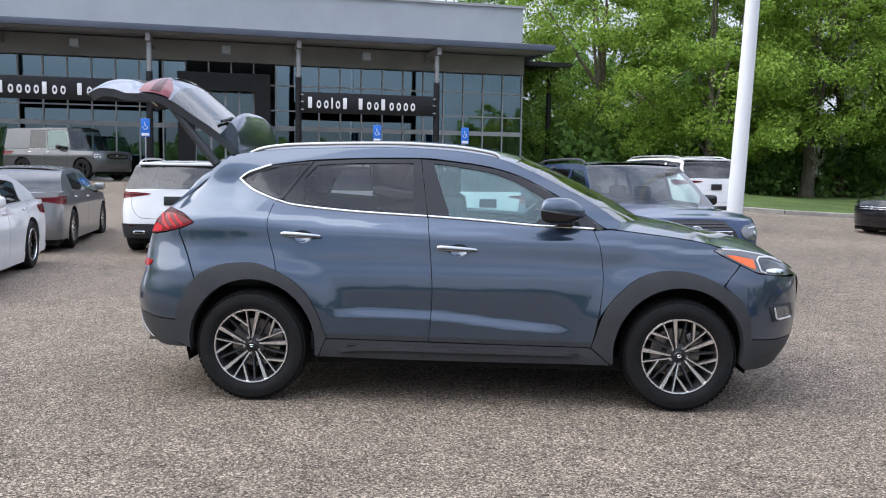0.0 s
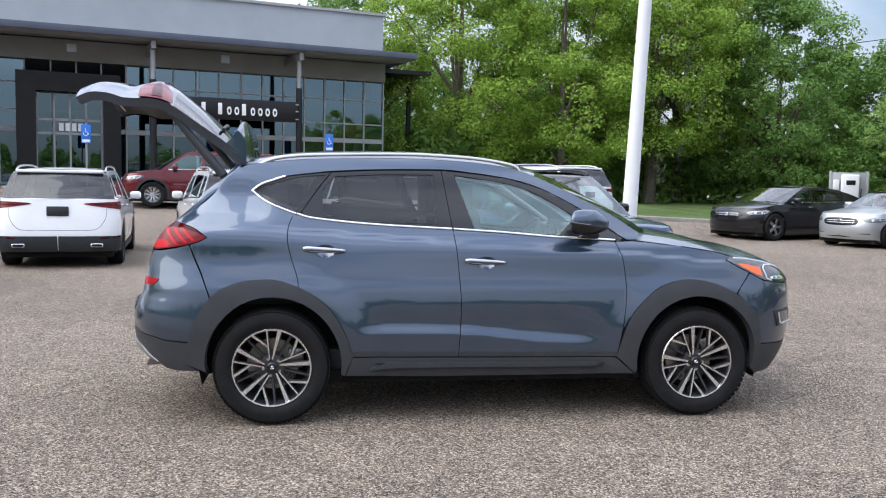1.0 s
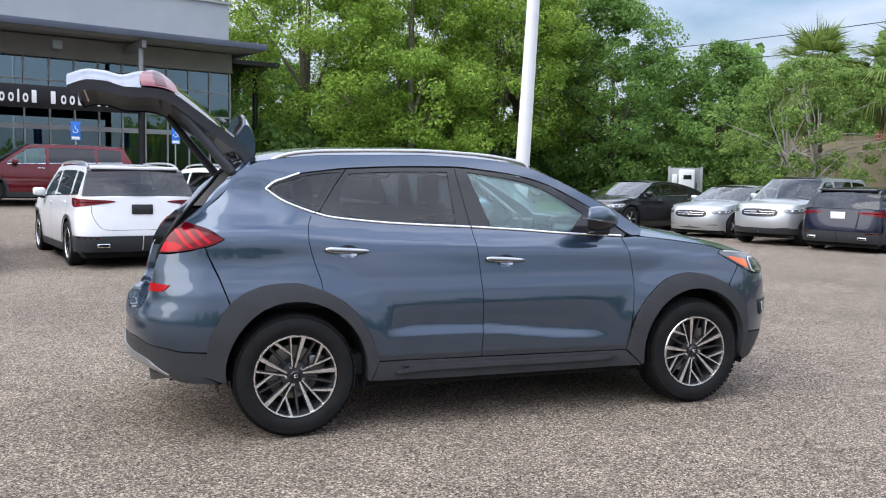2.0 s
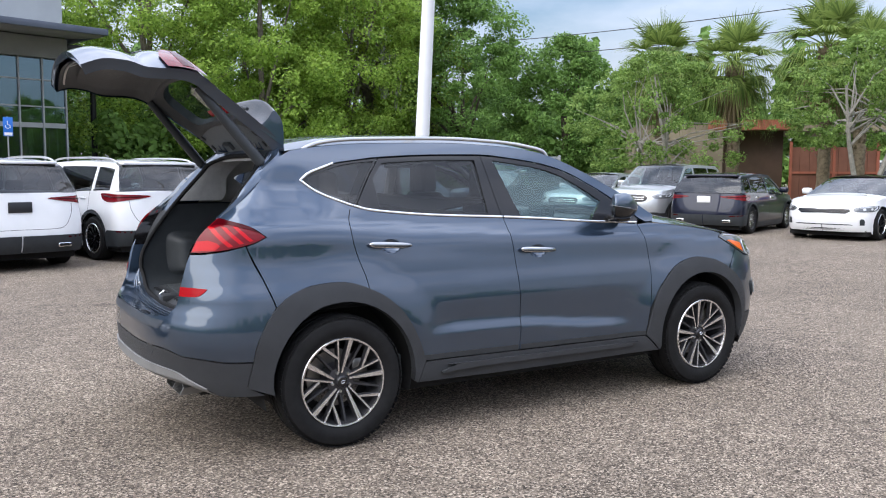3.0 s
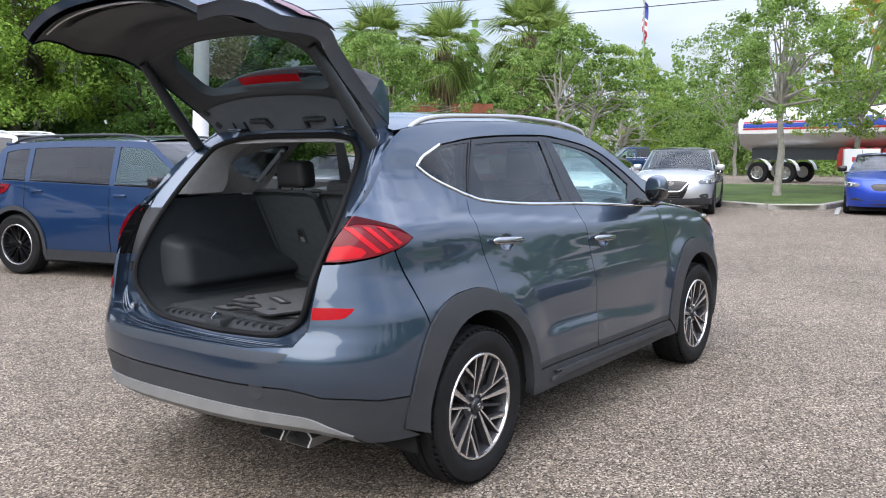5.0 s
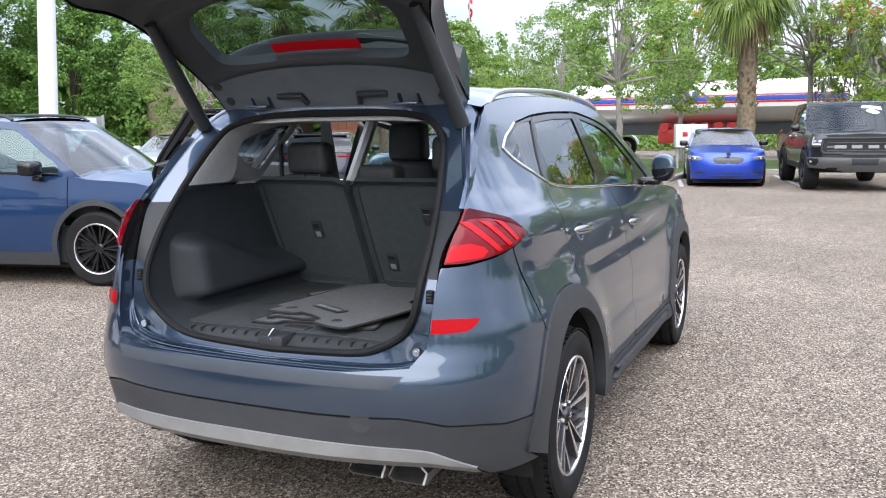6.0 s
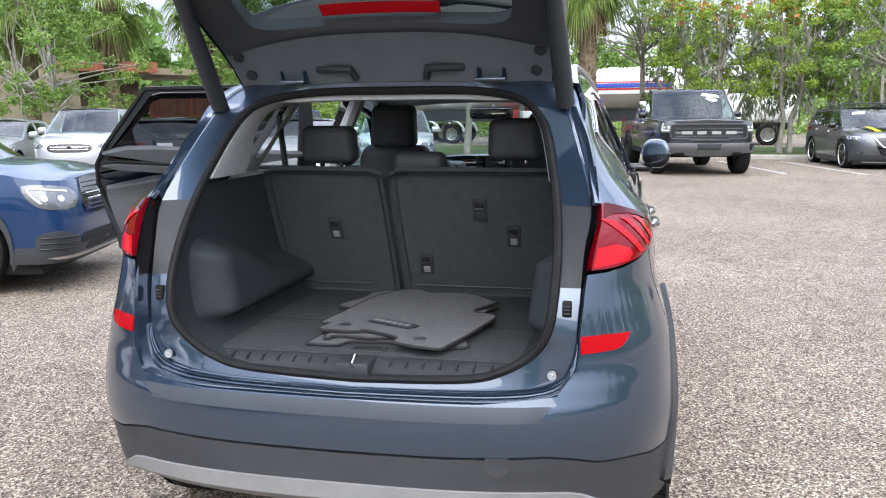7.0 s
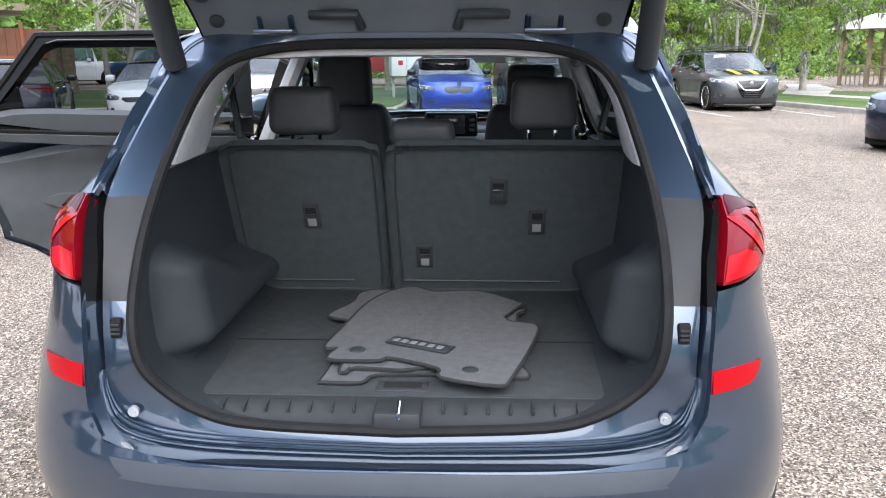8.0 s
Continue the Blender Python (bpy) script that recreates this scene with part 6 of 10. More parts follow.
def front_door(parent, sd, m):
    p = dict(parent=parent, side=sd, m=m)
    skin = rounded([(0.80, 1.107), (0.62, 1.119), (0.431, 1.126), (0.094, 1.15), (-0.237, 1.169)], 3, False) + rounded([(-0.237, 1.169), (-0.216, 0.978), (-0.197, 0.7), (-0.214, 0.405)], 4, False)[1:] + [(0.285, 0.398)] + rounded([(0.79, 0.392), (0.812, 0.478), (0.843, 0.654), (0.857, 0.827), (0.838, 1.0), (0.80, 1.105)], 4, False)
    panel("front_door", F, skin, PAINT_HERO, step=0.023, gap=0.0022, holes=[handle_cup(-0.045, 0.977)], **p)
    frame = rounded([(-0.296, 1.54), (-0.133, 1.527), (0.051, 1.505), (0.197, 1.478), (0.342, 1.433), (0.485, 1.364), (0.627, 1.285), (0.83, 1.142)], 3, False) + [(0.82, 1.12), (0.624, 1.127), (0.431, 1.134), (0.094, 1.159), (-0.239, 1.178)]
    pane = rounded([(-0.215, 1.513), (-0.215, 1.513), (-0.022, 1.488), (0.161, 1.457), (0.306, 1.406), (0.449, 1.328), (0.56, 1.258), (0.56, 1.258), (0.44, 1.146), (0.44, 1.146), (-0.1, 1.178), (-0.1, 1.178)], 3)
    panel("front_door_frame", F, frame, GLOSS_BLACK, step=0.06, gap=0.002, holes=[pane], rim=0.04, lift=-0.006, **p)
    panel("front_door_window", F, pane, GLASS_CLEAR, step=0.08, rim=0, lift=-0.012, label="clear glass", **p)
    panel("door_cladding", F, [(-0.204, 0.433), (0.285, 0.426), (0.795, 0.42), (0.79, 0.393), (0.285, 0.399), (-0.204, 0.405)], PLASTIC_DARKENED, step=0.05, rim=0.004, lift=0.004, label="black strip along the door's foot", **p)
    strip("chrome_moulding", F, rounded([(0.80, 1.117), (0.624, 1.125), (0.431, 1.132), (0.094, 1.157), (-0.234, 1.176)], 4, False), 0.0145, CHROME, parent, 0.002, sd, m)
    handle(parent, sd, -0.045, 0.977, m)
    # trim on the inside
    T = lambda s, z: F(s, z) + Vector((0, 0.085, 0))
    panel("door_trim", T, inset(skin, 0.03), BLACK_PLASTIC, step=0.08, rim=-0.04, side=sd, m=m, parent=parent, label="dark inner trim")
    T2 = lambda s, z: F(s, z) + Vector((0, 0.125, 0))
    panel("armrest", T2, rounded([(-0.1, 0.93), (0.3, 0.9), (0.55, 0.93), (0.5, 0.97), (0.2, 0.965), (-0.08, 1.0)], 3), SEAT_BLACK, step=0.08, rim=-0.05, side=sd, m=m, parent=parent)
    panel("trim_band", T2, rounded([(-0.16, 1.06), (0.3, 1.04), (0.7, 1.03), (0.7, 1.05), (0.3, 1.07), (-0.16, 1.09)], 2), CLADDING, step=0.08, rim=-0.04, side=sd, m=m, parent=parent)
    mirror(parent, sd, m)


def handle_cup(x, z):
    return rounded([(x - 0.056, z + 0.0), (x - 0.04, z + 0.026), (x + 0.006, z + 0.033), (x + 0.052, z + 0.026), (x + 0.07, z - 0.004), (x + 0.054, z - 0.036), (x + 0.008, z - 0.046), (x - 0.038, z - 0.034)], 3)


def handle(parent, sd, x, z, m):
    """A chrome bar, blunt at its rear and tapered to the front, before a dished cup."""
    y = F(x, z).y
    bm = bmesh.new()
    bmesh.ops.create_uvsphere(bm, u_segments=28, v_segments=16, radius=1)
    bmesh.ops.rotate(bm, matrix=Matrix.Rotation(math.pi / 2, 3, "Y"), verts=bm.verts[:])
    for v in bm.verts:
        q = v.co.copy()
        u = math.copysign(abs(q.x) ** 0.55, q.x)
        t = 1.08 - 0.26 * smooth((u + 0.2) / 1.2)
        r = math.hypot(q.y, q.z) or 1.0
        full = max(0.0, 1 - abs(u) ** 7) ** 0.5
        ex = 0.95
        cy, cz = math.copysign(abs(q.y / r) ** ex, q.y), math.copysign(abs(q.z / r) ** ex, q.z)
        v.co = Vector((x + u * 0.131, y - 0.032 + cy * 0.012 * full + 0.016 * u * u, z + 0.004 - 0.006 * u + cz * 0.0165 * t * full))
    if sd < 0:
        for v in bm.verts:
            v.co.y = -v.co.y
        bmesh.ops.reverse_faces(bm, faces=bm.faces[:])
    if m is not None:
        bmesh.ops.transform(bm, matrix=m, verts=bm.verts[:])
    h = part("door_handle", bm, DARK_CHROME, parent, "chrome handle", angle=None)
    mm = m or Matrix.Identity(4)
    # dark tube stands in for the dark band reflected in the chrome
    dark_line = [mm @ Vector((x + u * 0.128, (y - 0.0425 + 0.016 * u * u) * sd, z - 0.006 * u)) for u in steps(-0.93, 0.93, 12)]
    part("handle_crease", tube_bm(dark_line, [0.001] + [0.0046] * 11 + [0.001], 6), PLASTIC_DARKENED, h, "dark strip standing in for a reflection along the handle")

    def dish(s, w):
        q = min(1.0, ((s - x - 0.007) / 0.06) ** 2 + ((w - z + 0.006) / 0.039) ** 2)
        return F(s, w) + Vector((0, 0.026 * (1 - q), 0))

    panel("handle_recess", dish, handle_cup(x, z), PAINT_HERO, h, step=0.012, rim=0.0, lift=0.0, side=sd, m=m, label="body-coloured cup behind the handle")


def mirror(parent, sd, m):
    """A rounded shell in body colour over a dark lower half, on a short foot, with its glass facing back."""
    mm = m or Matrix.Identity(4)

    def shell(grow, lo):
        bm = bmesh.new()
        bmesh.ops.create_uvsphere(bm, u_segments=36, v_segments=24, radius=1)
        for v in bm.verts:
            q = v.co.copy()
            q *= (abs(q.x) ** 2.3 + abs(q.y) ** 2.6 + abs(q.z) ** 2.3) ** (-1 / 2.4)
            if q.x < -0.5:
                q.x = -0.5 + (q.x + 0.5) * 0.25
            tip = smooth((q.x - 0.2) / 0.8)
            v.co = Vector((0.578 + q.x * 0.145 * grow + 0.05 * q.y * grow, -0.915 + q.y * 0.074 * grow + 0.02 * tip, 1.232 + q.z * (0.08 - 0.016 * tip) * grow - 0.012 * tip))
        if lo:
            bmesh.ops.bisect_plane(bm, geom=bm.verts[:] + bm.edges[:] + bm.faces[:], plane_co=(0.57, 0, 1.216), plane_no=(0.14, 0, 1), clear_outer=True)
        if sd < 0:
            for v in bm.verts:
                v.co.y = -v.co.y
            bmesh.ops.reverse_faces(bm, faces=bm.faces[:])
        bmesh.ops.transform(bm, matrix=mm, verts=bm.verts[:])
        return bm

    a = part("door_mirror", shell(1.0, False), PAINT_HERO, parent, angle=None)
    line = []
    for th in steps(radians(70), radians(140), 14):
        c, w = math.cos(th), math.sin(th)
        r = (abs(c) ** 2.3 + w ** 2.6) ** (-1 / 2.4) * 1.012
        x = 0.578 + 0.145 * c * r - 0.05 * w * r
        line.append(mm @ Vector((x, (-0.915 - 0.074 * w * r) * sd, 1.22 - 0.14 * (x - 0.57))))
    part("signal_strip", tube_bm(line, [0.001] + [0.003] * 13 + [0.001], 6), LAMP_SMOKE, a, "pale turn signal strip")
    part("lower_shell", shell(1.012, True), GLOSS_BLACK, a, "black lower shell", angle=None)
    k = sd
    part("mirror_foot", box_bm((0.56, -0.9 if k > 0 else 0.77, 1.128), (0.67, -0.77 if k > 0 else 0.9, 1.172), 0.018, None, mm, 3), GLOSS_BLACK, a)
    for nm, x, wy, hz, mat in (("mirror_bezel", 0.506, 0.063, 0.064, BLACK_PLASTIC), ("mirror_glass", 0.501, 0.056, 0.056, MIRROR_GLASS)):
        g = lathe_bm([(0.0, 0.0), (0.97, 0.0), (1.0, 0.1), (1.0, 0.25), (0.0, 0.26)], 28)
        bmesh.ops.transform(g, matrix=mm @ pose(x, -0.915 * k, 1.232, 0, 0, -26 * k) @ pose(0, 0, 0, 0, 0, -90) @ Matrix.Diagonal((wy, 0.05, hz, 1)), verts=g.verts[:])
        bmesh.ops.recalc_face_normals(g, faces=g.faces[:])
        part(nm, g, mat, a)


hero_side(1)
hero_side(-1)
DOOR_SWING = Matrix.Translation((-0.17, 0.802, 0)) @ Matrix.Rotation(radians(-56), 4, "Z") @ Matrix.Translation((0.21, -0.86, 0))
_door = new("open_door")
_door.parent = hero
_door["label"] = "rear passenger door swung wide open"
rear_door(_door, -1, DOOR_SWING)


def hero_top():
    e = [(x, F(x, z).y, z) for x, z in rounded(ROOF_EDGE, 4, False)]
    part("roof", loft_across(e, lambda q: 0.05 + 0.012 * math.sin(math.pi * q), lambda q: 0.1 * max(0, 1 - q / 0.15), n=20, power=2.6), PAINT_HERO, hero)
    part("headlining", loft_across([(x, y * 0.96, z - 0.035) for x, y, z in e], lambda q: 0.035, n=10, flip=True), HEADLINER, hero, "grey roof lining")
    e = [(x, F(x, z).y, z) for x, z in rounded(PILLAR, 4, False)]
    part("windscreen", loft_across(e, lambda q: 0.05 * q, lambda q: 0.24 - 0.14 * q, n=20), GLASS_SCREEN, hero)
    edge = on_skin([(0.93, 1.117), (0.98, 1.111), (1.25, 1.081), (1.5, 1.041), (1.57, 1.023), (1.761, 0.999), (1.9, 0.969), (1.99, 0.93), (2.08, 0.88)]) + [(S_NOSE - 0.35, 0.85), (S_NOSE - 0.15, 0.835), (S_NOSE + 0.004, 0.83)]
    e = [tuple(F(s, z)) for s, z in rounded(edge, 4, False)]
    part("bonnet", loft_across(e, lambda q: 0.085 * (1 - q) ** 0.5 * smooth(q / 0.03 + 0.6) + 0.004, lambda q: 0.14 * max(0, 1 - q / 0.1), n=20, power=2.4), PAINT_HERO, hero)
    bm = loft_across([(0.86, -0.8, 1.12), (0.97, -0.8, 1.105)], lambda q: 0.05, lambda q: 0.22, n=16)
    part("scuttle", bm, BLACK_PLASTIC, hero)
    for y0, y1 in ((-0.7, 0.05), (-0.1, 0.6)):
        part("wiper", tube_bm([(1.07 - 0.2 * (y0 / 0.8) ** 2, y0, 1.165), (1.13 - 0.15 * ((y0 + y1) / 1.6) ** 2, (y0 + y1) / 2, 1.185), (1.12, y1, 1.19)], 0.012, 6), BLACK_PLASTIC, hero)
    # underside: near-black boxes block light and stand in for shade
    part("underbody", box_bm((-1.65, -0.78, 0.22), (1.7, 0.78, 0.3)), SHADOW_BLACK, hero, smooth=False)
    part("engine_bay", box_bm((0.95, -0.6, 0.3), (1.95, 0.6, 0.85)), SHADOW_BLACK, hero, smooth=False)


hero_top()


def hero_wheel():
    """Eighteen-inch wheel facing -y: tyre with tread blocks, rim, forked spokes, nuts, brake."""
    r, h = 0.349, 0.112
    rim = 0.2345
    tb = lathe_bm([(rim - 0.004, 0.09), (rim + 0.004, 0.1), (0.29, h + 0.004), (0.325, h - 0.006), (0.341, h - 0.03), (r, h - 0.05), (r, 0.03), (r - 0.008, 0.027), (r - 0.008, 0.02), (r, 0.017), (r, -0.017), (r - 0.008, -0.02), (r - 0.008, -0.027), (r, -0.03), (r, -h + 0.05), (0.341, -h + 0.03), (0.325, -h + 0.006), (0.29, -h - 0.004), (0.262, -h + 0.001), (rim + 0.006, -0.1), (rim - 0.004, -0.088)], 72)
    rb = lathe_bm([(rim - 0.004, -0.088), (rim + 0.003, -0.1), (rim - 0.006, -0.101), (rim - 0.012, -0.092), (rim - 0.022, -0.06), (rim - 0.03, 0.09), (rim - 0.004, 0.1)], 64)
    lip = lathe_bm([(rim + 0.003, -0.1), (rim - 0.001, -0.1045), (rim - 0.009, -0.103), (rim - 0.012, -0.094)], 64)

    def bar(bm, a0, r0, a1, r1, w0, w1, y0, y1, deep):
        p0, p1 = (Vector((math.cos(radians(a)) * q, 0, math.sin(radians(a)) * q)) for a, q in ((a0, r0), (a1, r1)))
        u = (p1 - p0).normalized()
        s = Vector((-u.z, 0, u.x))
        c = 0.0016
        ring = []
        for dy, grow in ((0.0, 0.0), (0.002, c), (deep, c + 0.003)):
            ring.append([bm.verts.new(q) for q in (p0 - s * (w0 + grow) + Vector((0, y0 + dy, 0)), p0 + s * (w0 + grow) + Vector((0, y0 + dy, 0)), p1 + s * (w1 + grow) + Vector((0, y1 + dy, 0)), p1 - s * (w1 + grow) + Vector((0, y1 + dy, 0)))])
        top = bm.faces.new(ring[0])
        top.material_index = 1
        for r0_, r1_ in zip(ring, ring[1:]):
            for j in range(4):
                bm.faces.new((r0_[j], r0_[(j + 1) % 4], r1_[(j + 1) % 4], r1_[j]))
        bm.faces.new(ring[-1][::-1])

    broad, fork, thin = bmesh.new(), bmesh.new(), bmesh.new()
    bar(broad, 88, 0.046, 78.5, 0.227, 0.0045, 0.0125, -0.074, -0.1, 0.034)
    bar(fork, 108, 0.048, 97.5, 0.227, 0.0038, 0.0045, -0.072, -0.1, 0.03)
    bar(fork, 101, 0.128, 120.5, 0.227, 0.0045, 0.008, -0.0862, -0.0995, 0.026)
    bar(thin, 127, 0.065, 131, 0.224, 0.005, 0.005, -0.056, -0.082, 0.03)
    hub = lathe_bm([(0.0, -0.084), (0.028, -0.084), (0.033, -0.078), (0.034, -0.066), (0.075, -0.062), (0.08, -0.03), (0.085, 0.02)], 32)
    cap = lathe_bm([(0.0, -0.089), (0.024, -0.0885), (0.029, -0.084)], 24)
    nut = lathe_bm([(0.0, -0.079), (0.007, -0.079), (0.009, -0.074), (0.009, -0.055)], 6)
    bmesh.ops.translate(nut, vec=(0.052 * math.cos(radians(118)), 0, 0.052 * math.sin(radians(118))), verts=nut.verts[:])
    disc = lathe_bm([(0.08, 0.03), (0.155, 0.03), (0.155, 0.05), (0.08, 0.05)], 40)
    caliper = box_bm((0.09, -0.01, -0.02), (0.185, 0.07, 0.1), 0.012)
    back = lathe_bm([(0.0, 0.06), (0.2, 0.06)], 32)
    # tread blocks at the shoulders
    treads = [bmesh.new(), bmesh.new()]
    for k in range(60):
        a = 2 * math.pi * k / 60
        m = Matrix.Rotation(-a, 4, "Y")
        for tread, y0, y1, sk in ((treads[0], -0.1, -0.036, 0.004), (treads[1], 0.036, 0.1, -0.004)):
            v = [tread.verts.new(m @ Vector((x, y, z))) for x, y, z in ((r - 0.006, y0, -0.013 + sk), (r - 0.006, y1, -0.013), (r - 0.006, y1, 0.013), (r - 0.006, y0, 0.013 + sk), (r - 0.012 if abs(y0) > abs(y1) else r + 0.002, y0, -0.012 + sk), (r - 0.012 if abs(y1) > abs(y0) else r + 0.002, y1, -0.012), (r - 0.012 if abs(y1) > abs(y0) else r + 0.002, y1, 0.012), (r - 0.012 if abs(y0) > abs(y1) else r + 0.002, y0, 0.012 + sk))]
            for f in ((4, 5, 6, 7), (0, 4, 7, 3), (1, 2, 6, 5), (0, 1, 5, 4), (3, 7, 6, 2)):
                tread.faces.new([v[i] for i in f])
    w = new("wheel")
    w.parent = hero
    for nm, bm, mt in (("tyre", tb, RUBBER), ("tread", treads[0], RUBBER), ("tread", treads[1], RUBBER), ("rim", rb, ALLOY_DARK), ("rim_lip", lip, ALLOY), ("hub", hub, ALLOY_DARK), ("hub_cap", cap, GLOSS_BLACK), ("brake_disc", disc, BRAKE_STEEL), ("brake_caliper", caliper, BRAKE_STEEL), ("brake_shield", back, SHADOW_BLACK)):
        bmesh.ops.recalc_face_normals(bm, faces=bm.faces[:])
        part(nm, bm, mt, w)
    for nm, bm, mt in (("broad_spoke", broad, ALLOY_DARK), ("forked_spoke", fork, ALLOY_DARK), ("thin_spoke", thin, ALLOY_DARK), ("wheel_nut", nut, SATIN_METAL)):
        bmesh.ops.recalc_face_normals(bm, faces=bm.faces[:])
        one = part(nm, bm, mt, w, angle=20)
        if mt is ALLOY_DARK:
            one.data.materials.append(ALLOY_DARK if nm == "thin_spoke" else ALLOY)
        for k in range(1, 5):
            share(nm, one, Matrix.Rotation(radians(72 * k), 4, "Y"), w)
    for t in (0.3, 1.2):
        part("badge", tube_bm([(-0.01, -0.09, 0.004 - 0.008 * (t > 1)), (0.0, -0.0905, 0.008 - 0.016 * (t > 1)), (0.011, -0.09, 0.005 - 0.01 * (t > 1))], 0.0018, 6), ALLOY, w)
    return w


_w = hero_wheel()
_w.matrix_basis = pose(HUB_R, -0.81, RW, 0, 0, 0)
for _x, _s, _t in ((HUB_F, -1, -20), (HUB_R, 1, 40), (HUB_F, 1, 70)):
    _k = copy_thing(_w, pose(_x, 0.81 * _s, RW, 0, _t, 0 if _s < 0 else 180))
    _k.parent = hero

# ---- tailgate opening, boot, cabin ----
XJ = spline([0.66, 0.70, 0.85, 1.0, 1.1, 1.2, 1.35, 1.5, 1.58], [-2.05, -2.04, -2.02, -1.98, -1.93, -1.86, -1.74, -1.61, -1.535])
SEAL = [(0.0, 1.53), (0.25, 1.528), (0.386, 1.511), (0.466, 1.477), (0.514, 1.412), (0.548, 1.295), (0.569, 1.191), (0.58, 1.079), (0.578, 0.954), (0.563, 0.86), (0.522, 0.795), (0.438, 0.742), (0.317, 0.713), (0.0, 0.70)]
FACE = [(0.0, 1.572), (0.28, 1.572), (0.45, 1.562), (0.545, 1.52), (0.585, 1.44), (0.63, 1.32), (0.668, 1.19), (0.655, 1.075), (0.648, 0.955), (0.642, 0.86), (0.632, 0.782), (0.578, 0.715), (0.4, 0.684), (0.0, 0.672)]
EDGE = [(-1.53, 0.0, 1.643), (-1.53, 0.28, 1.63), (-1.535, 0.46, 1.59), (-1.557, 0.584, 1.537), (-1.65, 0.622, 1.457), (-1.745, 0.662, 1.36), (-1.925, 0.70, 1.205), (-2.0, 0.692, 1.075), (-2.065, 0.674, 0.955), (-2.09, 0.652, 0.86), (-2.105, 0.64, 0.775), (-2.15, 0.57, 0.712), (-2.185, 0.35, 0.702), (-2.195, 0.0, 0.70)]


for _i, (_y, _z) in ((7, (0.667, 1.075)), (8, (0.661, 0.955)), (9, (0.652, 0.86)), (10, (0.645, 0.78)), (11, (0.6, 0.722)), (12, (0.4, 0.704)), (13, (0.0, 0.702))):
    _p = F(SY(_y, _z) if _y else S_BACK, _z)
    EDGE[_i] = (_p.x + 0.002, _y, _z)
EDGE[6] = (-1.914, 0.69, 1.205)


def seal_at(i, dx=0.0):
    y, z = SEAL[i]
    return Vector((XJ(z) + dx, -y, z))


def jamb_rows():
    rows = []
    for i in range(len(SEAL)):
        e = EDGE[i]
        fy, fz = FACE[i]
        low_ = smooth((0.8 - fz) / 0.06)
        mid_ = smooth((fz - 1.02) / 0.1) * smooth((1.53 - fz) / 0.05)
        foot = smooth((fz - 0.79) / 0.06) * smooth((1.06 - fz) / 0.06)
        s = seal_at(i, 0.006 + 0.014 * mid_ - 0.016 * foot + 0.03 * smooth((SEAL[i][1] - 1.49) / 0.035))
        f = Vector((XJ(fz) - 0.008 * (1 - low_) - 0.008 * mid_, -fy, fz))
        q = Vector((e[0], -e[1], e[2]))
        step = f.lerp(q, 0.45) + Vector((0, 0, -0.012 * low_))
        under = q + (Vector((0.014, 0, -0.03)) if q.z < 0.9 else Vector((0.03, 0, 0)))
        ramp = q.lerp(step, 0.5) + Vector((0.004, 0, 0.004 * low_))
        # beside the lamps a deep channel runs between the body's edge and the jamb's face
        side = smooth((fz - 0.76) / 0.07) * smooth((1.5 - fz) / 0.1)
        ramp = ramp.lerp(Vector((f.x + 0.014, q.y + 0.006, q.z)), side)
        step = step.lerp(Vector((f.x + 0.016, f.y - 0.008, f.z)), side)
        rows.append([under, q, ramp, step, f, f.lerp(s, 0.5) + Vector((-0.002, 0, 0)), s])
    out = []
    n = 5
    for i in range(len(rows) - 1):
        for k in range(n):
            t = k / n
            a, b, c, d = (rows[max(0, min(len(rows) - 1, j))] for j in (i - 1, i, i + 1, i + 2))
            out.append([0.5 * ((2 * p1) + (p2 - p0) * t + (2 * p0 - 5 * p1 + 4 * p2 - p3) * t * t + (3 * p1 - p0 - 3 * p2 + p3) * t ** 3) for p0, p1, p2, p3 in zip(a, b, c, d)])
    out.append(rows[-1])
    return out


JAMB = jamb_rows()


def rows_bm(rows, sd):
    bm = bmesh.new()
    vs = [[bm.verts.new((p.x, p.y * sd, p.z)) for p in r] for r in rows]
    for a, b in zip(vs, vs[1:]):
        for j in range(len(a) - 1):
            bm.faces.new((a[j], a[j + 1], b[j + 1], b[j]) if sd > 0 else (a[j + 1], a[j], b[j], b[j + 1]))
    bmesh.ops.remove_doubles(bm, verts=bm.verts[:], dist=1e-5)
    return bm


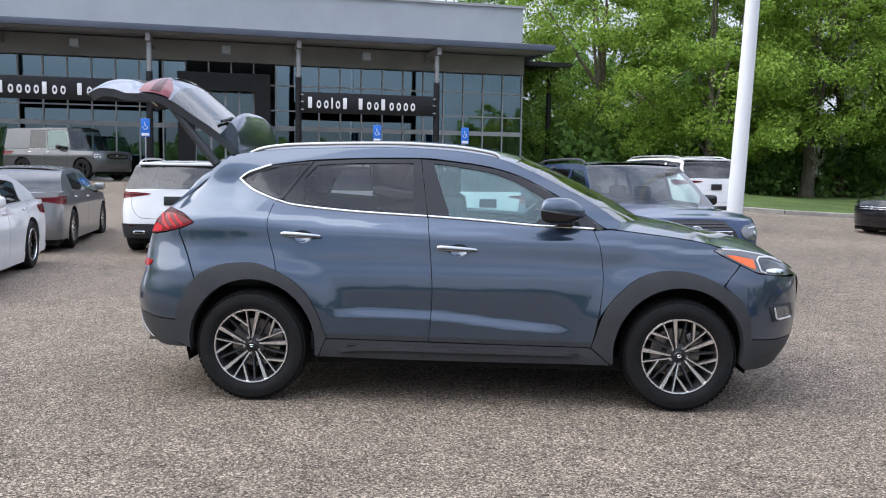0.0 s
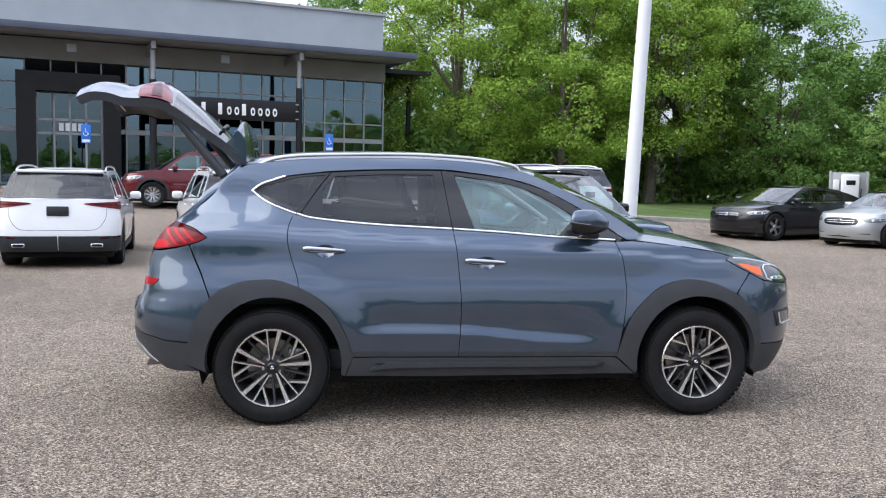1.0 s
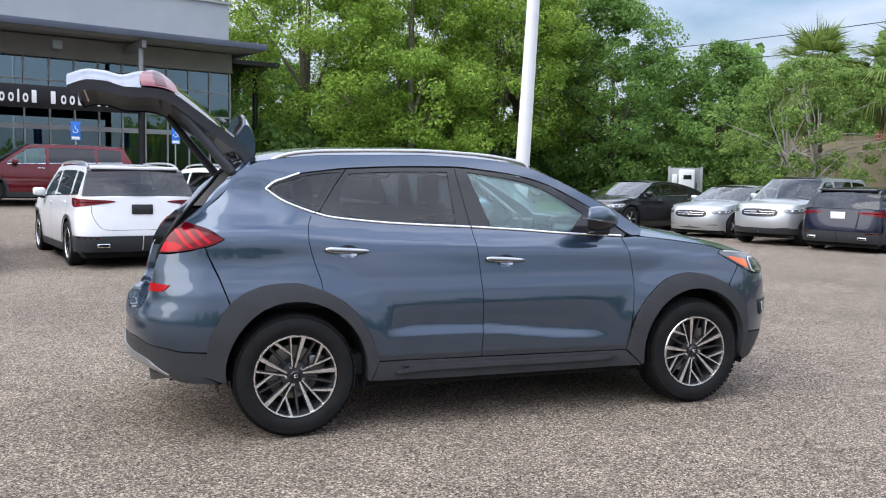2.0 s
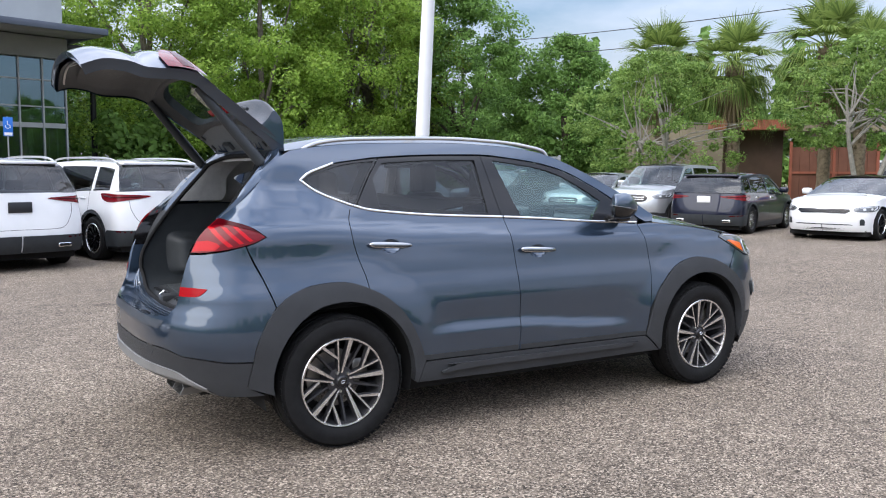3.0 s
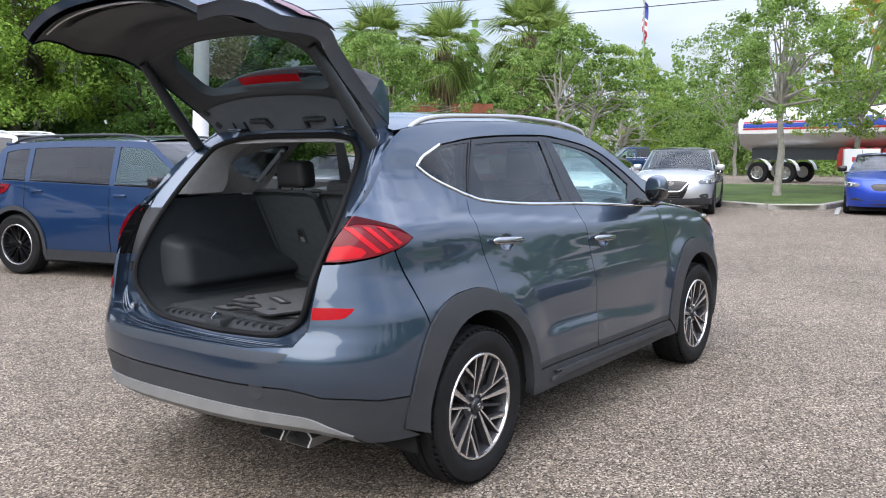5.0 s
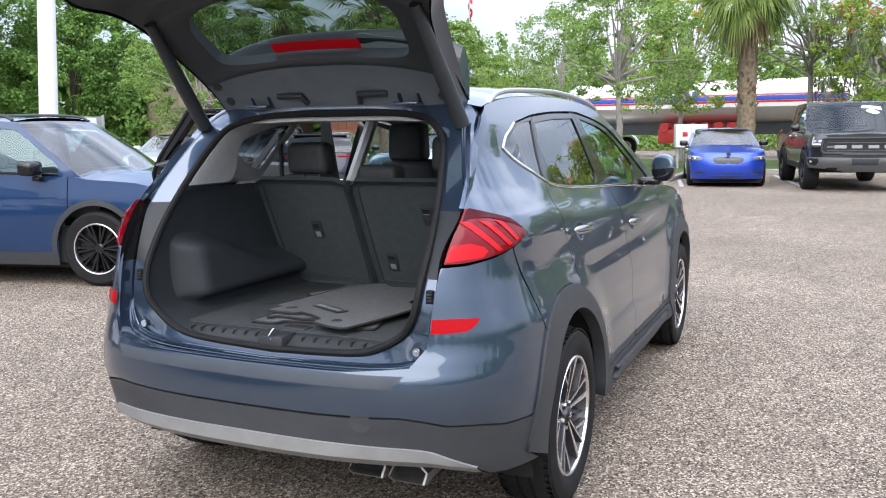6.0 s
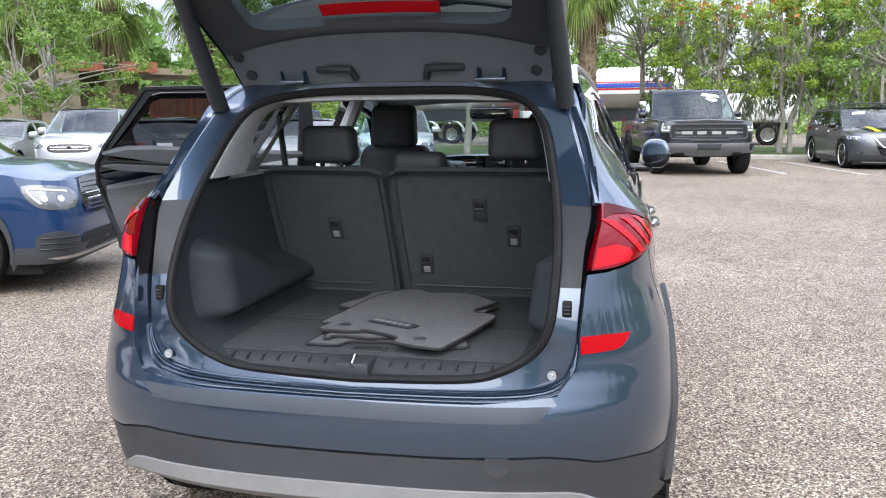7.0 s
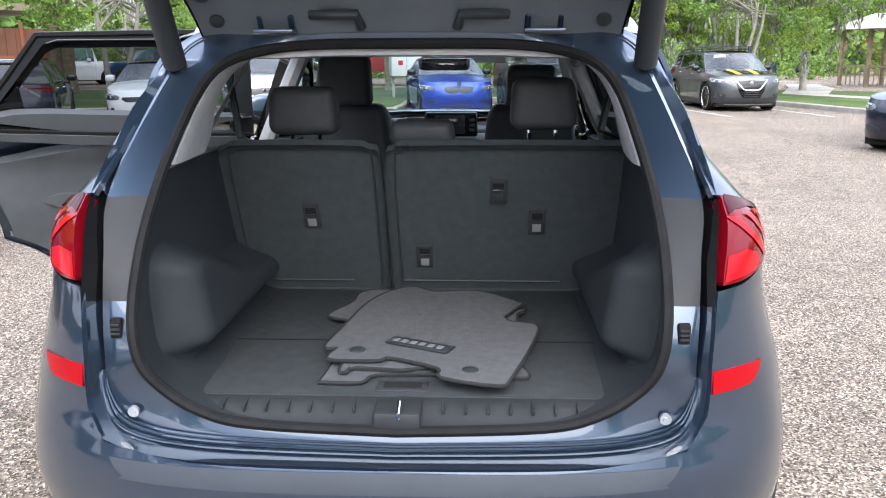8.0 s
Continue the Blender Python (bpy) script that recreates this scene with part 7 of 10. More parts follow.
def boot_surround():
    for sd in (1, -1):
        part("tailgate_jamb", rows_bm([r for r in JAMB[:31]], sd), PAINT_HERO, hero, angle=28)
        part("lamp_housing", rows_bm([r[:5] for r in JAMB[30:40]], sd), GLOSS_BLACK, hero, "black housing beside the lamp", angle=28)
        part("jamb_cover", rows_bm([r[4:] for r in JAMB[30:40]], sd), JAMB_GREY, hero, "dark plastic cover", angle=28)
        part("lower_jamb", rows_bm([r for r in JAMB[39:]], sd), PAINT_HERO, hero, angle=28)
        # nut, rubber stop, grommets
        bm = lathe_bm([(0.0, -0.005), (0.005, -0.005), (0.006, -0.003), (0.0125, -0.003), (0.0135, 0.004)], 20)
        bmesh.ops.transform(bm, matrix=pose(-2.05, -0.578 * sd, 0.742, 0, 0, -90), verts=bm.verts[:])
        bmesh.ops.recalc_face_normals(bm, faces=bm.faces[:])
        part("bump_stop", bm, SATIN_METAL, hero, "silver stop")
        g = part("grommet", box_bm((-2.024, -0.614 * sd - 0.013, 0.9), (-2.0, -0.614 * sd + 0.013, 0.945), 0.004), RUBBER, hero)
        for z in (0.912, 0.922, 0.932):
            part("rib", box_bm((-2.028, -0.614 * sd - 0.009, z - 0.002), (-2.022, -0.614 * sd + 0.009, z + 0.002)), CLADDING, g, smooth=False)
    for q in (0.3, 0.75):
        for sd in (1, -1):
            ln = [r[3].lerp(r[4], q) for r in JAMB[13:30]]
            part("jamb_bead", tube_bm([Vector((v.x - 0.001, v.y * sd, v.z)) for v in ln], 0.0042, 6), PAINT_HERO, hero)
    ring = [r[-1] for r in JAMB]
    loop = [Vector((p.x - 0.01, p.y, p.z)) for p in ring] + [Vector((p.x - 0.01, -p.y, p.z)) for p in ring[::-1][1:]]
    part("rubber_seal", tube_bm(loop, 0.013, 8, cap=False), RUBBER, hero, "black rubber seal")
    # beads pressed into the ledge, and a film on the bumper's upper edge
    for q in (0.2, 0.5, 0.8):
        ln = [r[3].lerp(r[4], q) + Vector((0, 0, 0.003)) for r in JAMB if r[3].z < 0.83]
        part("sill_bead", tube_bm(ln + [Vector((v.x, -v.y, v.z)) for v in ln[::-1][1:]], 0.0036, 6), PAINT_HERO, hero)
    FB = lambda q, z: Vector((F(S_BACK + abs(q), z).x, F(S_BACK + abs(q), z).y * (1 if q > 0 else -1), z))
    panel("bumper_film", FB, rounded([(-0.5, 0.694), (-0.5, 0.694), (0.5, 0.694), (0.5, 0.694), (0.47, 0.66), (0.4, 0.652), (-0.4, 0.652), (-0.47, 0.66)], 3), BUMPER_FILM, hero, 0.04, 0, (), 0.0, 0.0025)
    # silver scuff plate under the bumper
    bm = bmesh.new()
    half = [(0.775, 0.36, 0.366), (0.71, 0.385, 0.41), (0.64, 0.405, 0.445), (0.5, 0.415, 0.458), (0.3, 0.419, 0.464), (0.0, 0.42, 0.466)]
    cen = [(-y, a, b) for y, a, b in half] + half[::-1][1:]
    rows = []
    for y, z0, z1 in rounded(cen, 4, False):
        q = []
        for z in (z0 - 0.03, z0, (z0 + z1) / 2, z1, z1 + 0.004):
            p = F(SY(min(abs(y), 0.84), z) if abs(y) > 0.01 else S_BACK, z)
            q.append(bm.verts.new((p.x - (0.009 if z0 <= z <= z1 else -0.02), y, z)))
        rows.append(q)
    for a, b in zip(rows, rows[1:]):
        for j in range(4):
            bm.faces.new((a[j], a[j + 1], b[j + 1], b[j]))
    bmesh.ops.recalc_face_normals(bm, faces=bm.faces[:])
    part("skid_plate", bm, SKID_SILVER, hero, "satin silver skid plate")
    for y in (-0.408, -0.562):
        bm = bmesh.new()
        sec = [(-0.066, -0.03), (0.056, -0.03), (0.07, -0.016), (0.052, 0.03), (-0.05, 0.03), (-0.072, 0.008)]
        rings = []
        for x, k, h in ((-1.95, 0.92, 0.9), (-2.09, 1.0, 1.0), (-2.104, 0.98, 0.97), (-2.106, 0.88, 0.82), (-2.095, 0.82, 0.72), (-1.96, 0.8, 0.7)):
            rings.append([bm.verts.new((x + 0.016 * (z > 0), y + a * k, 0.344 + z * h)) for a, z in sec])
        for o, i_ in zip(rings, rings[1:]):
            for j in range(6):
                bm.faces.new((o[j], o[(j + 1) % 6], i_[(j + 1) % 6], i_[j]))
        bm.faces.new(rings[-1])
        bmesh.ops.recalc_face_normals(bm, faces=bm.faces[:])
        tip = part("exhaust_tip", bm, TIP_METAL, hero, "satin twin exhaust tip", angle=25)
        # black plug painted for the darkness inside the pipe
        part("exhaust_mouth", box_bm((-2.06, y - 0.055, 0.322), (-2.05, y + 0.055, 0.366)), SHADOW_BLACK, tip, smooth=False)
    part("silencer", box_bm((-1.96, -0.62, 0.31), (-1.75, -0.3, 0.4), 0.03), BLACK_PLASTIC, hero)
    part("tow_cover", lathe_bm([(0.0, -0.003), (0.035, -0.003), (0.036, 0.0)], 24), CLADDING, hero).matrix_basis = pose(F(SY(0.45, 0.54), 0.54).x + 0.004, -0.45, 0.54, 0, 0, -78)


boot_surround()


def boot_and_cabin():
    # boot floor, ribbed sill, latch
    part("boot_floor", box_bm((-1.935, -0.56, 0.7), (-1.02, 0.56, 0.74), 0.006), CARPET_DARKENED, hero, "black carpeted boot floor")
    part("boot_floor_edge", box_bm((-1.93, -0.64, 0.69), (-1.02, 0.64, 0.733), 0.004), BLACK_PLASTIC, hero)
    part("floor_seam", box_bm((-1.56, -0.53, 0.7405), (-1.553, 0.53, 0.7415)), SHADOW_BLACK, hero, smooth=False)
    bm = grid_bm(lambda y, v: Vector((-2.035 + 0.1 * v + 0.02 * (abs(y) / 0.5) ** 4, y, 0.706 + 0.03 * smooth(v * 1.4))), steps(-0.5, 0.5, 24), steps(0, 1, 6), flip=True)
    sill = part("boot_sill", bm, PLASTIC_DARKENED, hero, "ribbed black plastic sill")
    for i in range(-9, 10):
        y = i * 0.05
        if abs(y) > 0.06:
            part("rib", box_bm((-2.0, y - 0.003, 0.722), (-1.95, y + 0.003, 0.737), 0.002, None), PLASTIC_DARKENED, sill)
    lat = part("boot_latch", box_bm((-2.05, -0.052, 0.7), (-1.955, 0.052, 0.745), 0.008), PLASTIC_DARKENED, hero)
    part("striker", tube_bm([(-2.04, -0.004, 0.72), (-2.053, -0.004, 0.748), (-2.03, -0.004, 0.765), (-2.0, -0.004, 0.755)], 0.005, 8), CHROME, lat, "steel striker")
    part("floor_handle", box_bm((-1.915, -0.06, 0.738), (-1.855, 0.06, 0.7445), 0.003), CLADDING, hero)
    # flat black patch in place of the recess's shade
    part("handle_recess", box_bm((-1.903, -0.045, 0.742), (-1.868, 0.045, 0.7458), 0.001), SHADOW_BLACK, hero)
    for sd in (1, -1):
        # side trim from the opening forward to the seats
        ids = [i for i in range(len(JAMB)) if 0.70 <= JAMB[i][-1].z <= 1.245]
        lo = [JAMB[i][-1] for i in ids]
        bm = bmesh.new()
        rows = []
        for p in lo:
            w = 0.60 if p.z > 0.8 else abs(p.y) + (0.6 - abs(p.y)) * smooth((p.z - 0.70) / 0.1)
            rows.append([bm.verts.new((x, (p.y * (1 - q) - w * q) * sd, p.z)) for x, q in ((p.x, 0), (p.x + 0.03, 0.2), (p.x + 0.12, 0.6), (-1.5, 0.9), (-1.0, 1.0))])
        for a, b in zip(rows, rows[1:]):
            for j in range(4):
                bm.faces.new((a[j], b[j], b[j + 1], a[j + 1]))
        part("boot_side_trim", bm, BLACK_PLASTIC, hero, "dark plastic side trim")
        # wheel housing bulge

        def housing(x, z):
            zt = 1.075 - 0.15 * smooth((x + 1.8) / 0.55)
            k = smooth((x + 1.9) / 0.13) * smooth((zt - z) / 0.08) * (0.5 + 0.5 * smooth((z - 0.785) / 0.03))
            return Vector((max(x, XJ(z) + 0.05), -sd * (0.6 - 0.125 * k + 0.03 * smooth((z - 0.76) / 0.3) * k), z))

        part("wheel_housing", grid_bm(housing, steps(-1.96, -1.0, 36), steps(0.725, 1.14, 26), flip=sd < 0), BLACK_PLASTIC, hero, "moulded plastic wheel housing", angle=None)
        # light grey pillar trim beside the opening
        ids = [i for i in range(len(JAMB)) if 1.235 <= JAMB[i][-1].z <= 1.532]
        bm = bmesh.new()
        rows = []
        for i in ids:
            p = JAMB[i][-1]
            top = smooth((p.z - 1.49) / 0.04)
            d = 0.17 + 0.1 * smooth((1.42 - p.z) / 0.15)
            rows.append([bm.verts.new(v) for v in ((p.x + 0.004, p.y * sd, p.z), (p.x + 0.006, (p.y + 0.016 * (1 - top)) * sd, p.z - 0.028 * top), (p.x + 0.03, (p.y + 0.02 * (1 - top)) * sd, p.z - 0.032 * top), (p.x + 0.08, (p.y + 0.02 * (1 - top)) * sd, p.z - 0.01 * top), (p.x + d * (1 - top) + 0.2 * top, (p.y + 0.006 * (1 - top)) * sd, p.z + 0.035 * top))])
        for a, b in zip(rows, rows[1:]):
            for j in range(4):
                bm.faces.new((a[j], b[j], b[j + 1], a[j + 1]))
        part("pillar_trim", bm, HEADLINER, hero, "pale grey pillar trim")
        part("luggage_light" if sd < 0 else "hook", box_bm((-1.82, -0.6 * sd - 0.012, 1.0), (-1.79, -0.6 * sd + 0.012, 1.03), 0.004), CLADDING, hero)
    # back seats: two folding backs
    tilt = 0.5

    def back_x(z):
        return -1.095 - (z - 0.876) * tilt

    for y0, y1, nm, lab in ((0.112, 0.6, "seat_back", "narrow folding seat back in black carpet"), (-0.63, 0.104, "seat_back", "wide folding seat back in black carpet")):
        o = rounded([(y0 + 0.01, 0.745), (y0 + 0.01, 0.745), (y0, 0.8), (y0, 1.2), (y0 + 0.035, 1.252), (y0 + 0.1, 1.262), (y1 - 0.1, 1.262), (y1 - 0.035, 1.25), (y1, 1.19), (y1, 0.8), (y1 - 0.01, 0.745), (y1 - 0.01, 0.745)], 4)
        B = lambda s, z: Vector((back_x(z) - 0.008, s, z))
        sb = panel("seat_back", B, o, CARPET, hero, 0.05, 0, (), 0.03, 0, 1, lab)
        part("seat_pad", box_bm((-0.02, y0 + 0.03, -0.25), (0.1, y1 - 0.03, 0.235), 0.04, None, Matrix.Translation((back_x(1.0) + 0.03, 0, 1.0)) @ Matrix.Rotation(math.atan(-tilt), 4, "Y"), 3), SEAT_BLACK, sb)
        o2 = inset(o, 0.03)
        line = [(y, z) for y, z in o2 if z > 0.9]
        bm = tube_bm([(back_x(z) - 0.0095, y, z) for y, z in o2], 0.0035, 5)
        part("piping", bm, BLACK_PLASTIC, sb)
        for ly, lz, in ((0.345, 1.014), (-0.003, 0.871), (-0.234, 1.099), (-0.355, 0.998)):
            if y0 < ly < y1:
                r = Matrix.Translation((back_x(lz) - 0.01, ly, lz)) @ Matrix.Rotation(math.atan(-tilt), 4, "Y")
                l_ = part("strap_anchor", box_bm((-0.005, -0.026, -0.046), (0.02, 0.026, 0.046), 0.004, None, r), CLADDING, sb)
                part("anchor_slot", box_bm((-0.007, -0.017, 0.006), (0.0, 0.017, 0.034), 0.001, None, r), SHADOW_BLACK, l_)
                part("anchor_bar", box_bm((-0.009, -0.016, 0.008), (-0.006, 0.016, 0.013), 0.001, None, r), CHROME, l_)
                part("anchor_label", box_bm((-0.0065, -0.013, -0.036), (-0.004, 0.013, -0.008), 0.0005, None, r), BADGE_GREY if lz < 1.05 else CLADDING, l_)
    part("back_bench", box_bm((-1.0, -0.62, 0.5), (-0.45, 0.62, 0.72), 0.05), SEAT_BLACK, hero, "black back bench")

    def headrest(x, y0, y1, z0, z1, lean=0.0, lab="black padded headrest"):
        bm = box_bm((x - 0.06, y0, z0), (x + 0.055, y1, z1), min(0.032, (z1 - z0) * 0.36), segments=5)
        for v in bm.verts:
            t = (v.co.z - z0) / (z1 - z0)
            v.co.x -= lean * t
            v.co.y = (y0 + y1) / 2 + (v.co.y - (y0 + y1) / 2) * (1 - 0.07 * t)
        h = part("headrest", bm, SEAT_BLACK, hero, lab, angle=None)
        for y in (y0 + (y1 - y0) * 0.3, y0 + (y1 - y0) * 0.7):
            part("post", tube_bm([(x, y, z0 - 0.09), (x, y, z0 + 0.03)], 0.006, 8), CHROME, h)

    headrest(-1.2, 0.243, 0.452, 1.27, 1.412, 0.01)
    headrest(-1.2, -0.105, 0.094, 1.235, 1.314, 0.0, "low black middle headrest")
    headrest(-1.2, -0.462, -0.265, 1.285, 1.437, 0.01)
    headrest(-0.12, 0.278, 0.508, 1.29, 1.5, 0.0)
    headrest(-0.12, -0.5, -0.285, 1.27, 1.46, 0.0)
    for y in (0.39, -0.39):
        bm = box_bm((-0.16, y - 0.25, 0.55), (0.0, y + 0.25, 1.3), 0.06, segments=4)
        for v in bm.verts:
            t = (v.co.z - 0.55) / 0.75
            v.co.x -= 0.08 * t - 0.05
            v.co.y = y + (v.co.y - y) * (1 - 0.3 * smooth((t - 0.6) / 0.4))
        s = part("front_seat_back", bm, SEAT_BLACK, hero, "black leather seat back", angle=None)
        part("front_seat_cushion", box_bm((-0.1, y - 0.25, 0.5), (0.45, y + 0.25, 0.68), 0.05), SEAT_BLACK, s)
    part("centre_console", box_bm((-0.2, -0.11, 0.4), (0.75, 0.11, 0.78), 0.03), BLACK_PLASTIC, hero)
    bm = box_bm((0.62, -0.7, 0.72), (1.12, 0.7, 1.1), 0.07, segments=4)
    part("dashboard", bm, BLACK_PLASTIC, hero, "dark grey dashboard", angle=None)
    part("dashboard_top", box_bm((0.72, -0.7, 1.07), (1.05, 0.7, 1.125), 0.025), CLADDING, hero)
    scr = part("display", box_bm((0.6, -0.165, 1.09), (0.635, 0.105, 1.215), 0.012, None, None), GLOSS_BLACK, hero, "touch screen on the dashboard")
    part("display_glass", box_bm((0.595, -0.1, 1.105), (0.602, 0.045, 1.2), 0.002), LAMP_DARK, scr)
    for y in (-0.135, 0.078):
        for z in (1.125, 1.15, 1.175):
            part("button", box_bm((0.594, y - 0.014, z - 0.007), (0.601, y + 0.014, z + 0.007), 0.002), CLADDING, scr)
    wheel = bmesh.new()
    ring = [(0.5 + 0.1 * math.sin(a), 0.37 + 0.185 * math.cos(a), 1.03 + 0.165 * math.sin(a)) for a in steps(0, 2 * math.pi, 36)]
    tube_bm(ring, 0.015, 8, wheel)
    sw = part("steering_wheel", wheel, SEAT_BLACK, hero)
    part("wheel_boss", box_bm((0.49, 0.28, 0.96), (0.56, 0.46, 1.07), 0.03), BLACK_PLASTIC, sw)
    part("wheel_spoke", box_bm((0.5, 0.19, 1.01), (0.53, 0.55, 1.04), 0.01), BLACK_PLASTIC, sw)
    part("instrument_hood", box_bm((0.6, 0.2, 1.06), (0.85, 0.54, 1.17), 0.03), BLACK_PLASTIC, hero)
    rm = part("rear_view_mirror", box_bm((0.5, -0.125, 1.425), (0.53, 0.125, 1.49), 0.02, segments=4), BLACK_PLASTIC, hero)
    part("mirror_glass", box_bm((0.494, -0.112, 1.435), (0.501, 0.112, 1.482), 0.003), CHROME, rm)
    part("mirror_stalk", tube_bm([(0.53, 0, 1.47), (0.62, 0, 1.5)], 0.012, 8), BLACK_PLASTIC, rm)
    # pillars on the inside, sills, belts
    for sd in (1, -1):
        for line, w in (([(-0.25, 1.1), (-0.285, 1.53)], 0.035), ([(0.86, 1.1), (0.6, 1.27), (0.3, 1.46), (0.2, 1.5)], 0.022)):
            pts = [Vector((x, (F(x, z).y + 0.085) * sd, z)) for x, z in line]
            part("inner_pillar", tube_bm(pts, w, 8), HEADLINER, hero, "pale grey inner pillar")
        Q = lambda s, z: F(s, z) + Vector((0, 0.075, 0))
        hole = rounded([(-1.2, 1.29), (-1.32, 1.33), (-1.39, 1.365), (-1.43, 1.393), (-1.39, 1.42), (-1.2, 1.475), (-1.05, 1.485), (-1.1, 1.41), (-1.17, 1.3)], 3)
        panel("quarter_trim", Q, [(-1.74, 1.235), (-1.15, 1.235), (-1.08, 1.36), (-0.98, 1.5), (-0.93, 1.55), (-1.44, 1.53), (-1.62, 1.42)], HEADLINER, hero, 0.06, 0, [hole], 0.0, 0, sd, "pale grey trim round the quarter window")
        pts = [Vector((x, (F(x, 0.5).y + 0.07) * sd, 0.43)) for x in (-0.9, 0.0, 0.8)]
        part("inner_sill", tube_bm(pts, 0.06, 8), BLACK_PLASTIC, hero)
        part("pillar_base", box_bm((-0.29, -0.7 * sd - 0.04, 0.42), (-0.19, -0.7 * sd + 0.04, 1.14), 0.02), BLACK_PLASTIC, hero)
        if sd > 0:
            pts = [Vector((-1.02, 0.6 * -sd, 1.45)), Vector((-1.1, 0.55 * -sd, 1.27))]
        else:
            pts = [Vector((-1.05, 0.62, 1.45)), Vector((-1.12, 0.57, 1.25))]
        part("seat_belt", tube_bm(pts, 0.012, 6), BLACK_PLASTIC, hero)
    part("cabin_floor", box_bm((-1.0, -0.75, 0.3), (0.95, 0.75, 0.42)), CARPET, hero, smooth=False)
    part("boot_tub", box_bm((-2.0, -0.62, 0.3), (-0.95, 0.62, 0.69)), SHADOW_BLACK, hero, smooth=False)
    part("grab_handle", tube_bm([(-0.9, -0.53, 1.5), (-0.88, -0.5, 1.47), (-0.7, -0.5, 1.47), (-0.68, -0.53, 1.5)], 0.01, 8), HEADLINER, hero)


boot_and_cabin()


# ---- tailgate, swung up on its hinges ----
GATE = Matrix.Translation((-1.54, 0, 1.56)) @ Matrix.Rotation(radians(80.5), 4, "Y") @ Matrix.Translation((1.54, 0, -1.56))
GP = [(-1.55, 1.60, 0.54), (-1.66, 1.545, 0.553), (-1.78, 1.465, 0.568), (-1.90, 1.37, 0.588), (-2.02, 1.265, 0.618), (-2.09, 1.20, 0.652), (-2.135, 1.13, 0.668), (-2.15, 1.04, 0.66), (-2.14, 0.96, 0.645), (-2.175, 0.86, 0.63), (-2.195, 0.76, 0.61), (-2.18, 0.665, 0.57)]
_gv = list(range(len(GP)))
GX, GZ, GW = (spline(_gv, [p[i] for p in GP]) for i in range(3))
GB = spline(_gv, [0.02, 0.045, 0.08, 0.108, 0.125, 0.138, 0.15, 0.145, 0.12, 0.11, 0.11, 0.11])
V_END = 11.0


def GS(t, v):
    """Outer skin of the closed gate: t across (-1..1), v down from the hinges."""
    return Vector((GX(v) + GB(v) * abs(t) ** 2.6, t * GW(v), GZ(v)))


def gate_bm(t0, t1, v0, v1, nt, nv, lift=0.0, flip=False, shape=None):
    def fn(t, v):
        q = shape(t, v) if shape else (t, v)
        p = GS(*q)
        if lift:
            e = 0.01
            n = (GS(q[0] + e, q[1]) - GS(q[0] - e, q[1])).cross(GS(q[0], q[1] + e) - GS(q[0], q[1] - e)).normalized()
            p = p + n * lift
        return GATE @ p

    return grid_bm(fn, steps(t0, t1, nt), steps(v0, v1, nv), None, flip)


